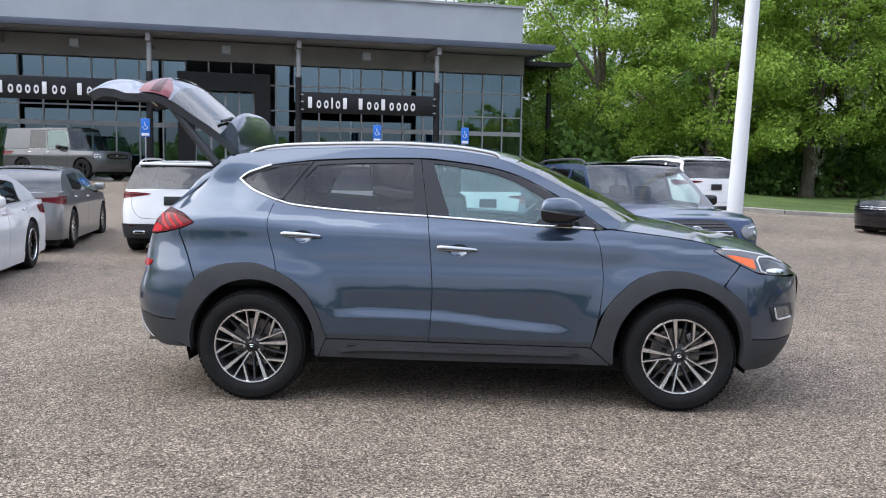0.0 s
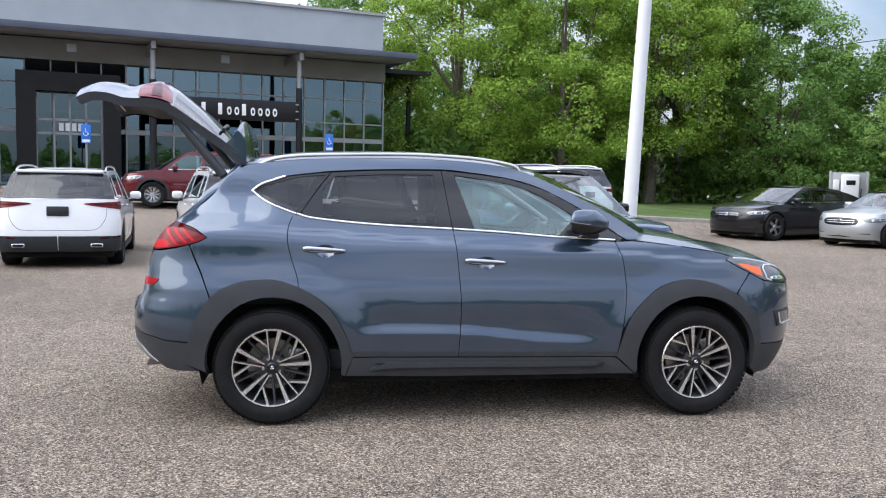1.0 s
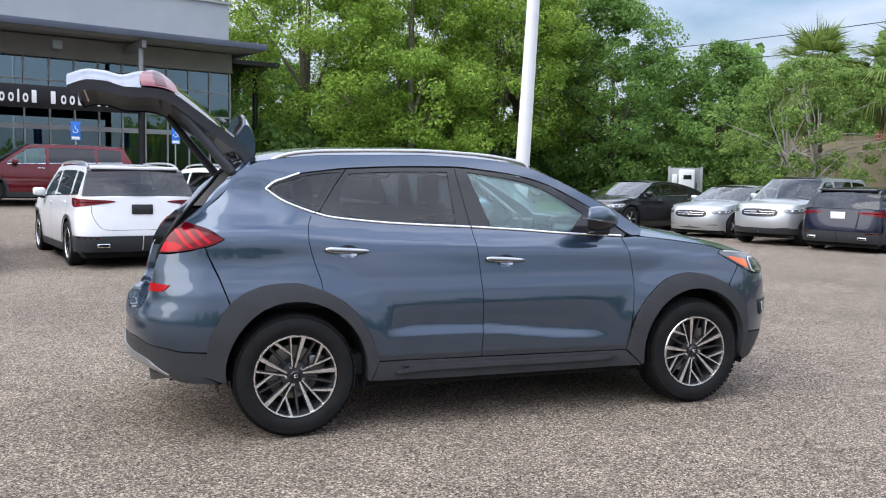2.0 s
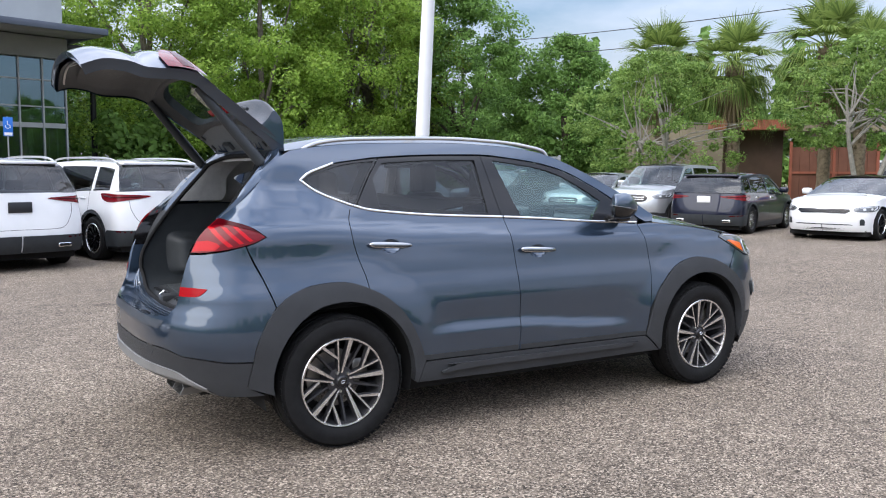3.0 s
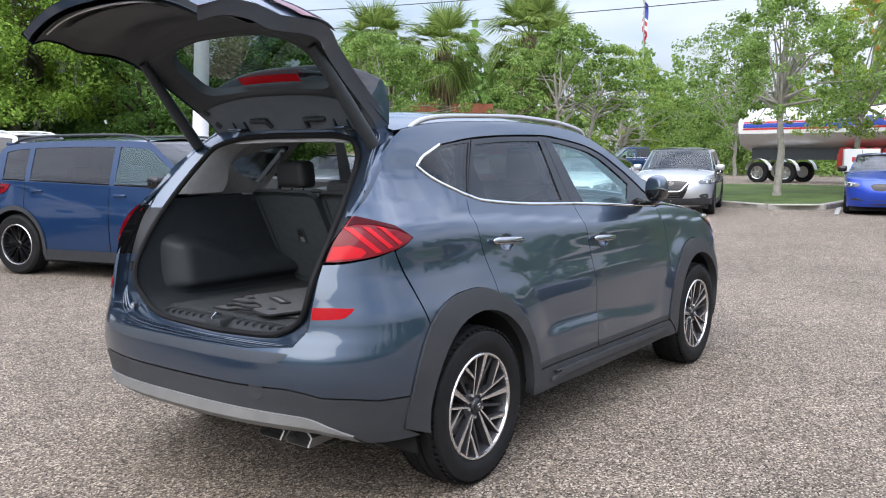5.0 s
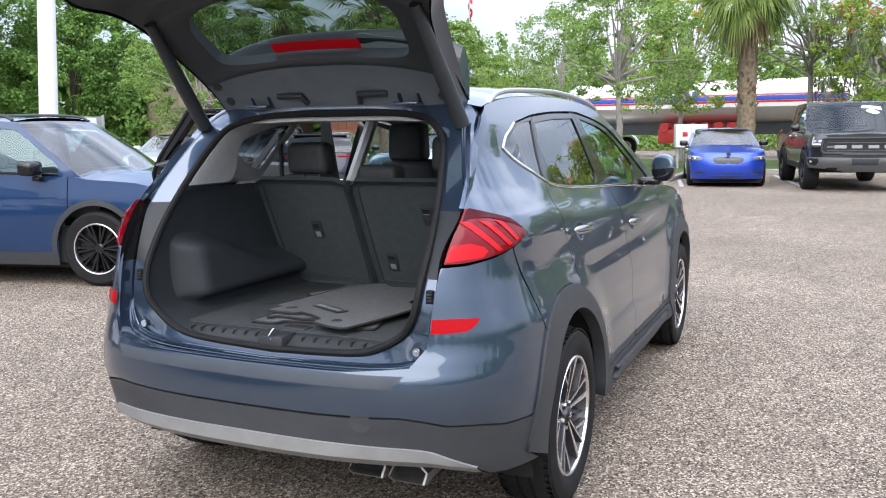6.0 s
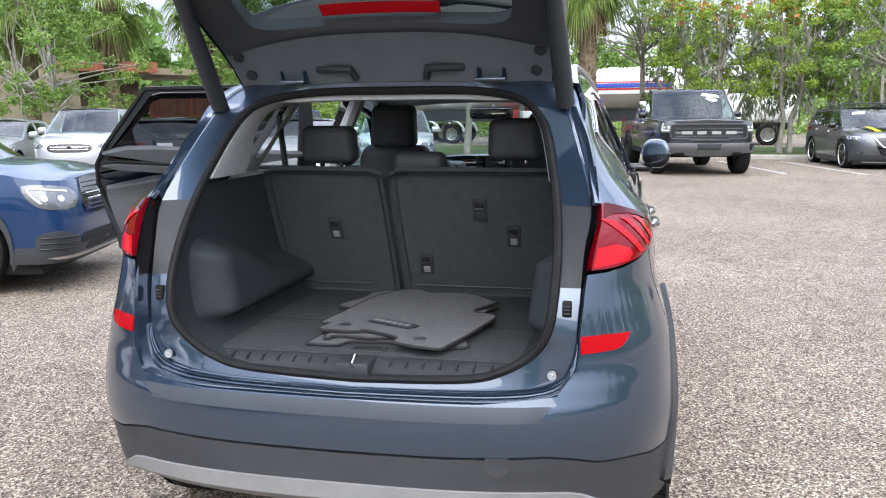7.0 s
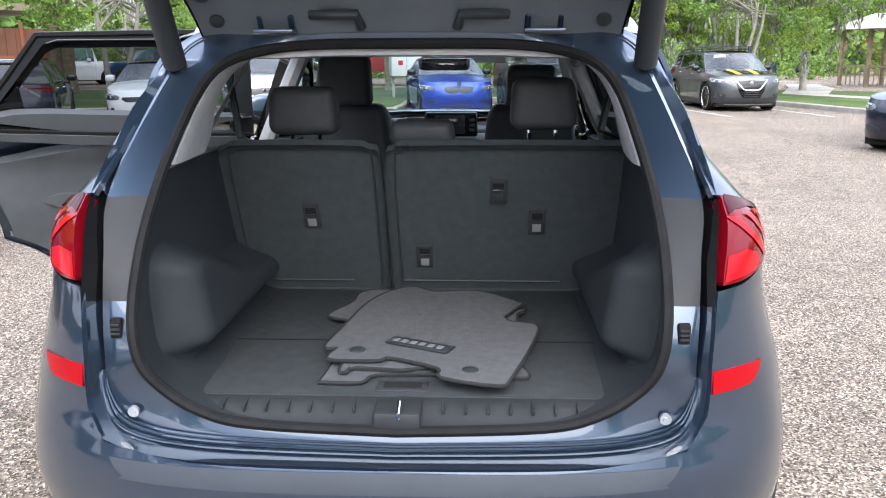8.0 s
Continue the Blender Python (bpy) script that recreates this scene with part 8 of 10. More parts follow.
def tailgate():
    root = new("tailgate")
    root.parent = hero
    root["label"] = "tailgate swung up above the boot, dark trim inside"
    n = (GS(0.01, 8.0) - GS(-0.01, 8.0)).cross(GS(0.0, 8.01) - GS(0.0, 7.99))
    out = 1 if n.x < 0 else -1
    fl = out < 0
    # spoiler: a wedge over the window's head
    sp = [(-1.545, 1.615), (-1.66, 1.628), (-1.8, 1.628), (-1.91, 1.61), (-1.945, 1.595), (-1.93, 1.582), (-1.84, 1.55), (-1.74, 1.5), (-1.68, 1.525)]
    sp = [(-1.545 + (x + 1.545) * 0.7, z) for x, z in sp]
    for a, b, nm, mt in ((0, 5, "spoiler", PAINT_HERO), (5, 9, "spoiler_underside", GLOSS_BLACK)):
        pts = rounded(sp[a:b] if a == 0 else sp[a - 1:b], 3, False)
        bm = bmesh.new()
        rows = []
        for t in steps(-1, 1, 24):
            w = 0.55
            rows.append([bm.verts.new(GATE @ Vector((x + 0.1 * abs(t) ** 3 * smooth((-1.6 - x) / 0.3), t * w, z - 0.025 * abs(t) ** 4))) for x, z in pts])
        for r0, r1 in zip(rows, rows[1:]):
            for j in range(len(pts) - 1):
                bm.faces.new((r0[j], r1[j], r1[j + 1], r0[j + 1]))
        part(nm, bm, mt, root, "roof spoiler" if a == 0 else "")
    for sd in (1, -1):
        bm = bmesh.new()
        pts = rounded(sp, 3, False)
        vs = [bm.verts.new(GATE @ Vector((x + 0.1 * smooth((-1.6 - x) / 0.3), sd * 0.55, z - 0.025))) for x, z in pts]
        bm.faces.new(vs if sd > 0 else vs[::-1])
        part("spoiler_end", bm, PAINT_HERO, root)
    # rear window with its black border
    part("rear_window", gate_bm(-0.99, 0.99, 1.2, 4.55, 24, 12, 0.0, fl), GLASS_GATE, root, "dark tinted rear window")
    for a, b, c, d in ((-0.99, 0.99, 4.3, 4.55), (-0.99, -0.88, 1.2, 4.3), (0.88, 0.99, 1.2, 4.3), (-0.88, 0.88, 1.2, 1.75)):
        part("window_border", gate_bm(a, b, c, d, 16, 8, -0.004 * out, fl), GLOSS_BLACK, root)
    part("head_panel", gate_bm(-1, 1, 0.0, 1.22, 24, 5, 0, fl), PAINT_HERO, root)
    part("outer_skin", gate_bm(-1, 1, 4.55, V_END, 30, 30, 0, fl), PAINT_HERO, root)
    for sd in (1, -1):
        def shp(t, v):
            k = (t - 0.38) / 0.62
            mid = 5.85 + 0.2 * (1 - k)
            return t * sd, mid + (v - 0.5) * 2 * (0.14 + 1.0 * smooth(k * 1.3))
        lm = part("tail_lamp", gate_bm(0.38, 1.0, 0, 1, 12, 6, 0.012 * out, fl if sd > 0 else not fl, shp), RED_LENS, root, "red inner tail lamp")

        def shp2(t, v):
            return shp(t, 0.35 + v * 0.3)
        part("lamp_band", gate_bm(0.5, 0.97, 0, 1, 10, 3, 0.0135 * out, fl if sd > 0 else not fl, shp2), RED_LENS_DARK, lm)
    part("garnish", gate_bm(-0.36, 0.36, 5.75, 6.1, 16, 3, 0.012 * out, fl), CHROME, root, "chrome strip")
    part("plate_recess", gate_bm(-0.42, 0.42, 7.2, 9.2, 10, 6, 0.002 * out, fl), BLACK_PLASTIC, root)
    part("plate", gate_bm(-0.26, 0.26, 7.5, 8.9, 6, 4, 0.006 * out, fl), PLATE_DARK, root)
    deep = -0.055 * out

    def rim_at(v, sd):
        p = GS(sd, v)
        e_ = 0.01
        n_ = (GS(sd * 0.99 + e_, v) - GS(sd * 0.99 - e_, v)).cross(GS(sd * 0.99, v + e_) - GS(sd * 0.99, v - e_)).normalized()
        return p, p + n_ * deep + Vector((0, -0.012 * sd, 0))

    for sd in (1, -1):
        bm = bmesh.new()
        rows = []
        for v in steps(0, V_END, 52):
            a, b = rim_at(v, sd)
            rows.append([bm.verts.new(GATE @ q) for q in (a, a.lerp(b, 0.5) + Vector((0, -0.004 * sd, 0)), b)])
        for a, b in zip(rows, rows[1:]):
            for j in range(2):
                bm.faces.new((a[j], a[j + 1], b[j + 1], b[j]))
        bmesh.ops.recalc_face_normals(bm, faces=bm.faces[:])
        part("gate_edge", bm, PAINT_HERO, root)
    tr = GATE_TRIM
    part("upper_trim", gate_bm(-0.97, 0.97, 0.15, 1.75, 24, 8, deep, not fl), UPPER_TRIM, root, "grey trim along the gate's head")
    lo = part("lower_trim", gate_bm(-0.97, 0.97, 4.05, V_END - 0.1, 24, 24, deep, not fl), tr, root, "dark lower trim")
    part("bottom_edge", gate_bm(-0.98, 0.98, V_END - 0.3, V_END, 24, 2, deep * 0.6, not fl), PAINT_HERO, root)
    e_ = 0.01

    def inward(t, v, q):
        n_ = (GS(t + e_, v) - GS(t - e_, v)).cross(GS(t, v + e_) - GS(t, v - e_)).normalized()
        return GATE @ (GS(t, v) + n_ * (deep * q))

    bm = grid_bm(lambda t, q: inward(t * 0.985, V_END - 0.03, q), steps(-1, 1, 28), [0.0, 0.3, 0.62])
    part("gate_lip", bm, PAINT_HERO, root)

    def surround(a, q):
        c, w = math.cos(a), math.sin(a)
        ki = (abs(c) ** 4.5 + abs(w) ** 4.5) ** (-1 / 4.5)
        ko = (abs(c) ** 40 + abs(w) ** 40) ** (-1 / 40)
        return (0.75 * ki * (1 - q) + 0.968 * ko * q) * c, 2.92 + (1.02 * ki * (1 - q) + 1.27 * ko * q) * w

    turn = steps(0, 2 * math.pi, 96)
    sur = part("window_surround", grid_bm(lambda a, q: inward(*surround(a, q), 1.0 + 0.12 * math.sin(math.pi * q)), turn, steps(0, 1, 6)), tr, root, "dark trim round the rear window", angle=None)
    part("window_reveal", grid_bm(lambda a, q: inward(*surround(a, 0), q), turn, [0.05, 0.4, 0.8, 1.0]), tr, sur, angle=None)
    for sd in (1, -1):
        for t, v in ((0.88, 0.75), (0.9, 1.55)):
            part("trim_plug", tube_bm([inward(t * sd, v, 1.0), inward(t * sd, v, 1.12), inward(t * sd, v, 1.14)], [0.019, 0.018, 0.012], 16), BLACK_PLASTIC, sur, "round plug")
    part("trim_field", gate_bm(-0.8, 0.8, 5.0, 9.6, 16, 12, deep * 1.3, not fl), tr, lo)
    # black patches stand in for the shade inside the pull and latch openings
    part("pull_recess", gate_bm(-0.42, -0.25, 8.9, 9.5, 6, 4, deep * 1.34, not fl), SHADOW_BLACK, lo)
    part("latch_plate", gate_bm(-0.08, 0.08, 10.0, 10.7, 6, 4, deep * 1.3, not fl), SATIN_METAL, lo)
    part("latch_hole", gate_bm(-0.05, 0.05, 10.15, 10.5, 4, 3, deep * 1.36, not fl), SHADOW_BLACK, lo)
    part("seal_strip", tube_bm([inward(t, 10.6, 1.1) for t in steps(-0.85, 0.85, 24)], 0.006, 6), SATIN_METAL, lo)
    part("high_brake_lamp", gate_bm(-0.34, 0.34, 1.95, 2.25, 16, 3, -0.014 * out, not fl), LENS_BRIGHT, root, "red high brake lamp")
    part("rear_wiper", tube_bm([inward(t, 2.05 + 0.06 * abs(t), -0.4) for t in steps(-0.72, -0.3, 10)], [0.01] * 8 + [0.016, 0.02, 0.018], 8), BLACK_PLASTIC, root)
    for sd in (1, -1):
        # struts: rod and sleeve
        a = Vector((-1.64, -0.575 * sd, 1.475))
        b = inward(-0.9 * sd, 4.3, 1.2)
        m = a.lerp(b, 0.42)
        st = part("gas_strut", tube_bm([b, m, a.lerp(b, 0.02)], [0.021, 0.0285, 0.0285], 14), BLACK_PLASTIC, root, "black power strut")
        part("strut_end", tube_bm([a + Vector((0, 0.02 * sd, -0.01)), a, a.lerp(b, 0.05)], [0.012, 0.014, 0.018], 10), BLACK_PLASTIC, st)
        h = part("hinge", box_bm((-1.62, -0.335 * sd - 0.05, 1.555), (-1.53, -0.335 * sd + 0.05, 1.566), 0.003), PAINT_HERO, root)
        for k in (-0.04, 0.04):
            part("hinge_arm", tube_bm([(-1.56, -0.335 * sd + k, 1.56), (-1.585, -0.335 * sd + k, 1.595), (-1.57, -0.335 * sd + k, 1.64)], 0.009, 6), PAINT_HERO, h)
        part("cable_sleeve", tube_bm([(-1.57, -0.12 * sd, 1.57), (-1.6, -0.13 * sd, 1.6), (-1.61, -0.19 * sd, 1.6), (-1.59, -0.24 * sd, 1.6), (-1.57, -0.245 * sd, 1.635)], 0.013, 10), BLACK_PLASTIC, root)


tailgate()


# ---- mats left in the boot ----
MAT_CARPET = mottled("grey_mat_carpet", (0.1, 0.101, 0.104), (0.135, 0.136, 0.14), 40, 0.95, 0.5, 900)
MAT_EDGE = mottled("dark_mat_binding", (0.02, 0.02, 0.021), (0.03, 0.03, 0.031), 60, 0.9)


def mat_sheet(outline, z, label, bend=0.0):
    o = rounded(outline, 3)
    M = lambda s, q: Vector((s, q, z + bend * math.sin(s * 9) * math.cos(q * 7)))
    root = thing("floor_mat", label, "car mat", pose(0, 0, 0), "car mats in the boot")
    v, f = sheet(o, 0.06)
    bm = bmesh.new()
    vs = [bm.verts.new(M(*p)) for p in v]
    for t in f:
        bm.faces.new([vs[i] for i in t])
    bmesh.ops.recalc_face_normals(bm, faces=bm.faces[:])
    if sum(k.normal.z for k in bm.faces) < 0:
        bmesh.ops.reverse_faces(bm, faces=bm.faces[:])
    r = bmesh.ops.extrude_face_region(bm, geom=bm.faces[:])
    bmesh.ops.translate(bm, vec=(0, 0, 0.008), verts=[k for k in r["geom"] if isinstance(k, bmesh.types.BMVert)])
    bmesh.ops.recalc_face_normals(bm, faces=bm.faces[:])
    part("carpet", bm, MAT_CARPET, root, angle=40)
    pts = [M(*p) + Vector((0, 0, 0.005)) for p in o]
    part("binding", tube_bm(pts + pts[:1], 0.0048, 6), MAT_EDGE, root)
    return root, M


mat_sheet([(-1.76, 0.19), (-1.88, 0.2), (-1.88, 0.2), (-1.88, 0.1), (-1.83, 0.07), (-1.82, -0.08), (-1.86, -0.12), (-1.84, -0.26), (-1.82, -0.3), (-1.7, -0.27), (-1.4, -0.22), (-1.25, 0.05), (-1.45, 0.17)], 0.742, "grey carpet mat lying lowest in the boot")
mat_sheet([(-1.82, 0.16), (-1.84, 0.14), (-1.81, 0.12), (-1.8, -0.06), (-1.5, -0.26), (-1.36, -0.29), (-1.3, -0.28), (-1.12, 0.09), (-1.15, 0.2), (-1.25, 0.21), (-1.37, 0.26), (-1.41, 0.25), (-1.45, 0.19), (-1.6, 0.15)], 0.752, "grey carpet mat in the middle of the stack", 0.002)
_m, _M = mat_sheet([(-1.77, 0.2), (-1.7, 0.185), (-1.7, 0.185), (-1.69, 0.22), (-1.54, 0.2), (-1.3, 0.16), (-1.17, 0.1), (-1.12, 0.03), (-1.18, -0.04), (-1.16, -0.18), (-1.28, -0.3), (-1.29, -0.31), (-1.43, -0.25), (-1.43, -0.25), (-1.47, -0.27), (-1.5, -0.335), (-1.6, -0.33), (-1.89, -0.255), (-1.94, -0.22), (-1.9, -0.09), (-1.84, -0.08), (-1.77, 0.04), (-1.79, 0.07), (-1.79, 0.17)], 0.763, "grey carpet mat on top of the stack with a black badge", 0.003)
_b = part("badge_patch", box_bm((-0.026, -0.09, 0.0), (0.026, 0.09, 0.004), 0.002, None, pose(-1.684, -0.027, 0.773, 0, 0, -26)), BLACK_PLASTIC, _m)
for _i in range(6):
    part("letter_bar", box_bm((-0.011, 0.063 - _i * 0.026, 0.004), (0.009, 0.079 - _i * 0.026, 0.0046), 0.001, None, pose(-1.684, -0.027, 0.773, 0, 0, -26)), BADGE_GREY, _b)
for _x, _y in ((-1.853, -0.158), (-1.72, 0.131)):
    _e = lathe_bm([(0.0, 0.006), (0.012, 0.006), (0.02, 0.003), (0.021, 0.0)], 18, "z")
    bmesh.ops.translate(_e, vec=(_x, _y, 0.771), verts=_e.verts[:])
    part("eyelet", _e, BLACK_PLASTIC, _m)

# ---- parked cars ----
from mathutils.bvhtree import BVHTree
WHEELS = {}


def wheel_meshes(style, r, width):
    """Tyre, rim and spokes of one wheel, facing -y, made once for each style and size."""
    key = (style, r, width)
    if key in WHEELS:
        return WHEELS[key]
    n, twist, spoke_mat, rr = {"multi": (10, 0.0, ALLOY, 0.66), "black": (10, 0.06, GLOSS_BLACK, 0.68), "dark_y": (14, 0.0, ALLOY_DARK, 0.68), "five": (5, 0.0, ALLOY, 0.66), "five_black": (5, 0.0, GLOSS_BLACK, 0.62), "plain": (6, 0.0, SATIN_METAL, 0.6), "turbine": (20, 0.25, ALLOY, 0.68), "lipped": (10, 0.06, GLOSS_BLACK, 0.78)}[style]
    rim = r * rr
    h = width / 2
    tb = lathe_bm([(rim * 0.97, h), (rim + 0.005, h), (r * 0.9, h * 1.04), (r * 0.975, h * 0.86), (r, h * 0.6), (r, -h * 0.6), (r * 0.975, -h * 0.86), (r * 0.9, -h * 1.04), (rim + 0.005, -h), (rim * 0.97, -h * 0.9)], 40)
    rb = lathe_bm([(rim * 0.97, -h * 0.9), (rim * 1.0, -h * 0.98), (rim * 0.93, -h * 0.9), (rim * 0.9, h * 0.6), (0.0, h * 0.55)], 40)
    sb = bmesh.new()
    wide = rim * (0.34 if n <= 6 else 0.16 if n <= 10 else 0.1 if n < 16 else 0.07)
    for e in ((-1, 1) if n == 10 else (0,)):
        b = e * 0.11 + twist
        p0, p1 = Vector((1, 0, 0)) * rim * 0.16, Vector((math.cos(b), 0, math.sin(b))) * rim * 0.95
        u = (p1 - p0).normalized()
        w = Vector((-u.z, 0, u.x)) * wide * (0.5 if n == 10 else 1) / 2
        y0, y1, yb = -h * 0.72, -h * 0.86, -h * 0.4
        q = [sb.verts.new(v) for v in (p0 - w * 0.8 + Vector((0, y0, 0)), p0 + w * 0.8 + Vector((0, y0, 0)), p1 + w + Vector((0, y1, 0)), p1 - w + Vector((0, y1, 0)), p0 - w + Vector((0, yb, 0)), p0 + w + Vector((0, yb, 0)), p1 + w * 1.1 + Vector((0, yb, 0)), p1 - w * 1.1 + Vector((0, yb, 0)))]
        for f in ((0, 1, 2, 3), (4, 7, 6, 5), (0, 4, 5, 1), (1, 5, 6, 2), (2, 6, 7, 3), (3, 7, 4, 0)):
            sb.faces.new([q[i] for i in f])
    hb = lathe_bm([(0.0, -h * 0.8), (rim * 0.15, -h * 0.8), (rim * 0.2, -h * 0.7), (rim * 0.22, -h * 0.3)], 20)
    out = []
    for nm, b, m in (("tyre", tb, RUBBER), ("rim", rb, ALLOY_DARK if style != "plain" else SATIN_METAL), ("spoke", sb, spoke_mat), ("hub", hb, spoke_mat)):
        bmesh.ops.recalc_face_normals(b, faces=b.faces[:])
        me = bpy.data.meshes.new(nm)
        b.to_mesh(me)
        b.free()
        me.materials.append(m)
        me.shade_smooth()
        me.set_sharp_from_angle(angle=radians(35))
        out.append(me)
    WHEELS[key] = (*out, n)
    return WHEELS[key]


def fill_wheel(w, style, r, width):
    t, rm, sp, hb, n = wheel_meshes(style, r, width)
    for nm, me in (("tyre", t), ("rim", rm), ("hub", hb)):
        k = new(nm, me)
        k.parent = w
    for i in range(n):
        k = new("spoke", sp)
        k.parent = w
        k.matrix_basis = Matrix.Rotation(2 * math.pi * i / n, 4, "Y")


def add_wheels(root, wb, track, r, width, style):
    for x in (-wb / 2, wb / 2):
        for sgn in (-1, 1):
            w = new("wheel")
            w.parent = root
            w.matrix_basis = pose(x, sgn * track, r, 0, 0, 0 if sgn < 0 else 180)
            fill_wheel(w, style, r, width)
            if style in ("lipped", "black"):
                q = r * (0.78 if style == "lipped" else 0.68)
                lip = lathe_bm([(q * 1.01, -width * 0.485), (q * 0.985, -width * 0.51), (q * 0.945, -width * 0.5), (q * 0.93, -width * 0.44)], 40)
                bmesh.ops.recalc_face_normals(lip, faces=lip.faces[:])
                part("rim_lip", lip, ALLOY, w)


def front_face(root, F, style, s1, nose, sill, w):
    """Grille, intakes and emblem on the front of a parked car."""
    def FF(q, z):
        p = F(s1 - abs(q), z)
        return Vector((p.x, p.y if q < 0 else -p.y, p.z))

    def both(pts):
        return pts + [(-q, z) for q, z in pts[::-1]]

    def slab(name, pts, mat, lift, parent=root, rim=0.02, n=2):
        return panel(name, FF, rounded(both(pts), n), mat, parent, 0.07, 0, (), rim, lift)

    n = nose
    if style == "wide":
        g = slab("grille", [(-0.44, n - 0.12), (-0.45, n - 0.16), (-0.38, n - 0.21), (-0.15, n - 0.205), (-0.02, n - 0.2)][::-1] + [(-0.44, n - 0.12), (-0.2, n - 0.115), (-0.02, n - 0.13)], GLOSS_BLACK, 0.01, n=1)
        for z in (n - 0.145, n - 0.175):
            strip("grille_bar", FF, [(q, z) for q in steps(-0.38, 0.38, 10)], 0.008, ALLOY_DARK, g, 0.011)
        slab("lower_intake", [(-0.02, sill + 0.08), (-0.42, sill + 0.08), (-0.5, sill + 0.17), (-0.44, sill + 0.2), (-0.02, sill + 0.2)], BLACK_PLASTIC, 0.012)
        for k in (-1, 1):
            panel("side_vent", FF, rounded([(k * 0.62, sill + 0.3), (k * 0.7, sill + 0.28), (k * 0.68, sill + 0.1), (k * 0.63, sill + 0.12)], 3), BLACK_PLASTIC, root, 0.07, 0, (), 0.02, 0.012)
    elif style == "v":
        g = slab("grille", [(-0.02, n - 0.53), (-0.2, n - 0.53), (-0.27, n - 0.4), (-0.34, n - 0.12), (-0.02, n - 0.1)], GLOSS_BLACK, 0.012, n=1)
        strip("chrome_v", FF, [(-0.35, n - 0.1), (-0.27, n - 0.21), (-0.19, n - 0.325), (-0.14, n - 0.345), (0.0, n - 0.35), (0.14, n - 0.345), (0.19, n - 0.325), (0.27, n - 0.21), (0.35, n - 0.1)], 0.036, CHROME, g, 0.016)
        for z in (0.15, 0.2, 0.25, 0.4, 0.45, 0.5):
            strip("grille_bar", FF, [(q, n - z) for q in steps(-0.16, 0.16, 6)], 0.01, ALLOY_DARK, g, 0.015)
        slab("lower_intake", [(-0.02, sill - 0.03), (-0.62, sill - 0.03), (-0.66, sill + 0.04), (-0.5, sill + 0.09), (-0.02, sill + 0.1)], PLASTIC_DARKENED, 0.016)
        slab("bumper_lip", [(-0.02, sill + 0.0), (-0.5, sill + 0.01), (-0.52, sill + 0.03), (-0.02, sill + 0.025)], SATIN_METAL, 0.022)
        for k in (-1, 1):
            v = panel("fog_pocket", FF, rounded([(k * 0.54, sill + 0.27), (k * 0.7, sill + 0.29), (k * 0.74, sill + 0.2), (k * 0.56, sill + 0.2)], 2), PLASTIC_DARKENED, root, 0.06, 0, (), 0.02, 0.012)
            panel("fog_lamp", FF, rounded([(k * 0.64 + 0.03 * math.cos(a), sill + 0.245 + 0.025 * math.sin(a)) for a in steps(0, 5.5, 7)], 2), LAMP_SMOKE, v, 0.06, 0, (), 0.005, 0.016)
    elif style == "twin":
        for k in (-1, 1):
            panel("grille", FF, rounded([(k * 0.015, n - 0.1), (k * 0.26, n - 0.105), (k * 0.3, n - 0.15), (k * 0.24, n - 0.235), (k * 0.03, n - 0.24)], 3), GLOSS_BLACK, root, 0.07, 0, (), 0.02, 0.012)
            panel("side_intake", FF, rounded([(k * 0.44, sill + 0.2), (k * 0.66, sill + 0.24), (k * 0.64, sill + 0.1), (k * 0.42, sill + 0.08)], 2), BLACK_PLASTIC, root, 0.07, 0, (), 0.02, 0.012)
        slab("lower_intake", [(-0.02, sill + 0.08), (-0.36, sill + 0.08), (-0.38, sill + 0.18), (-0.02, sill + 0.2)], BLACK_PLASTIC, 0.012)
    elif style == "tall_twin":
        for k in (-1, 1):
            o = rounded([(k * 0.03, n - 0.05), (k * 0.22, n - 0.06), (k * 0.27, n - 0.2), (k * 0.2, sill + 0.17), (k * 0.05, sill + 0.17), (k * 0.03, n - 0.25)], 3)
            g = panel("grille", FF, o, GLOSS_BLACK, root, 0.07, 0, (), 0.02, 0.012)
            strip("grille_frame", FF, o + o[:1], 0.018, GLOSS_BLACK, g, 0.016)
            for i in range(6):
                z = sill + 0.22 + i * (n - sill - 0.32) / 5
                strip("grille_bar", FF, [(k * q, z) for q in steps(0.05, 0.21, 4)], 0.012, ALLOY_DARK, g, 0.014)
            panel("side_intake", FF, rounded([(k * 0.42, sill + 0.22), (k * 0.66, sill + 0.26), (k * 0.64, sill + 0.1), (k * 0.4, sill + 0.08)], 2), BLACK_PLASTIC, root, 0.07, 0, (), 0.02, 0.012)
    elif style == "truck":
        o = rounded(both([(-0.02, n - 0.46), (-0.3, n - 0.46), (-0.33, n - 0.43), (-0.5, n - 0.43), (-0.56, n - 0.38), (-0.56, n - 0.16), (-0.5, n - 0.1), (-0.02, n - 0.1)]), 2)
        g = panel("grille", FF, o, GLOSS_BLACK, root, 0.08, 0, (), 0.03, 0.012, 1, "black mesh grille with dark letters")
        strip("grille_frame", FF, o + o[:1], 0.05, PLASTIC_DARKENED, g, 0.02)
        strip("grille_bar", FF, [(q, n - 0.2) for q in steps(-0.5, 0.5, 12)], 0.025, BLACK_PLASTIC, g, 0.014)
        strip("grille_bar", FF, [(q, n - 0.37) for q in steps(-0.5, 0.5, 12)], 0.025, BLACK_PLASTIC, g, 0.014)
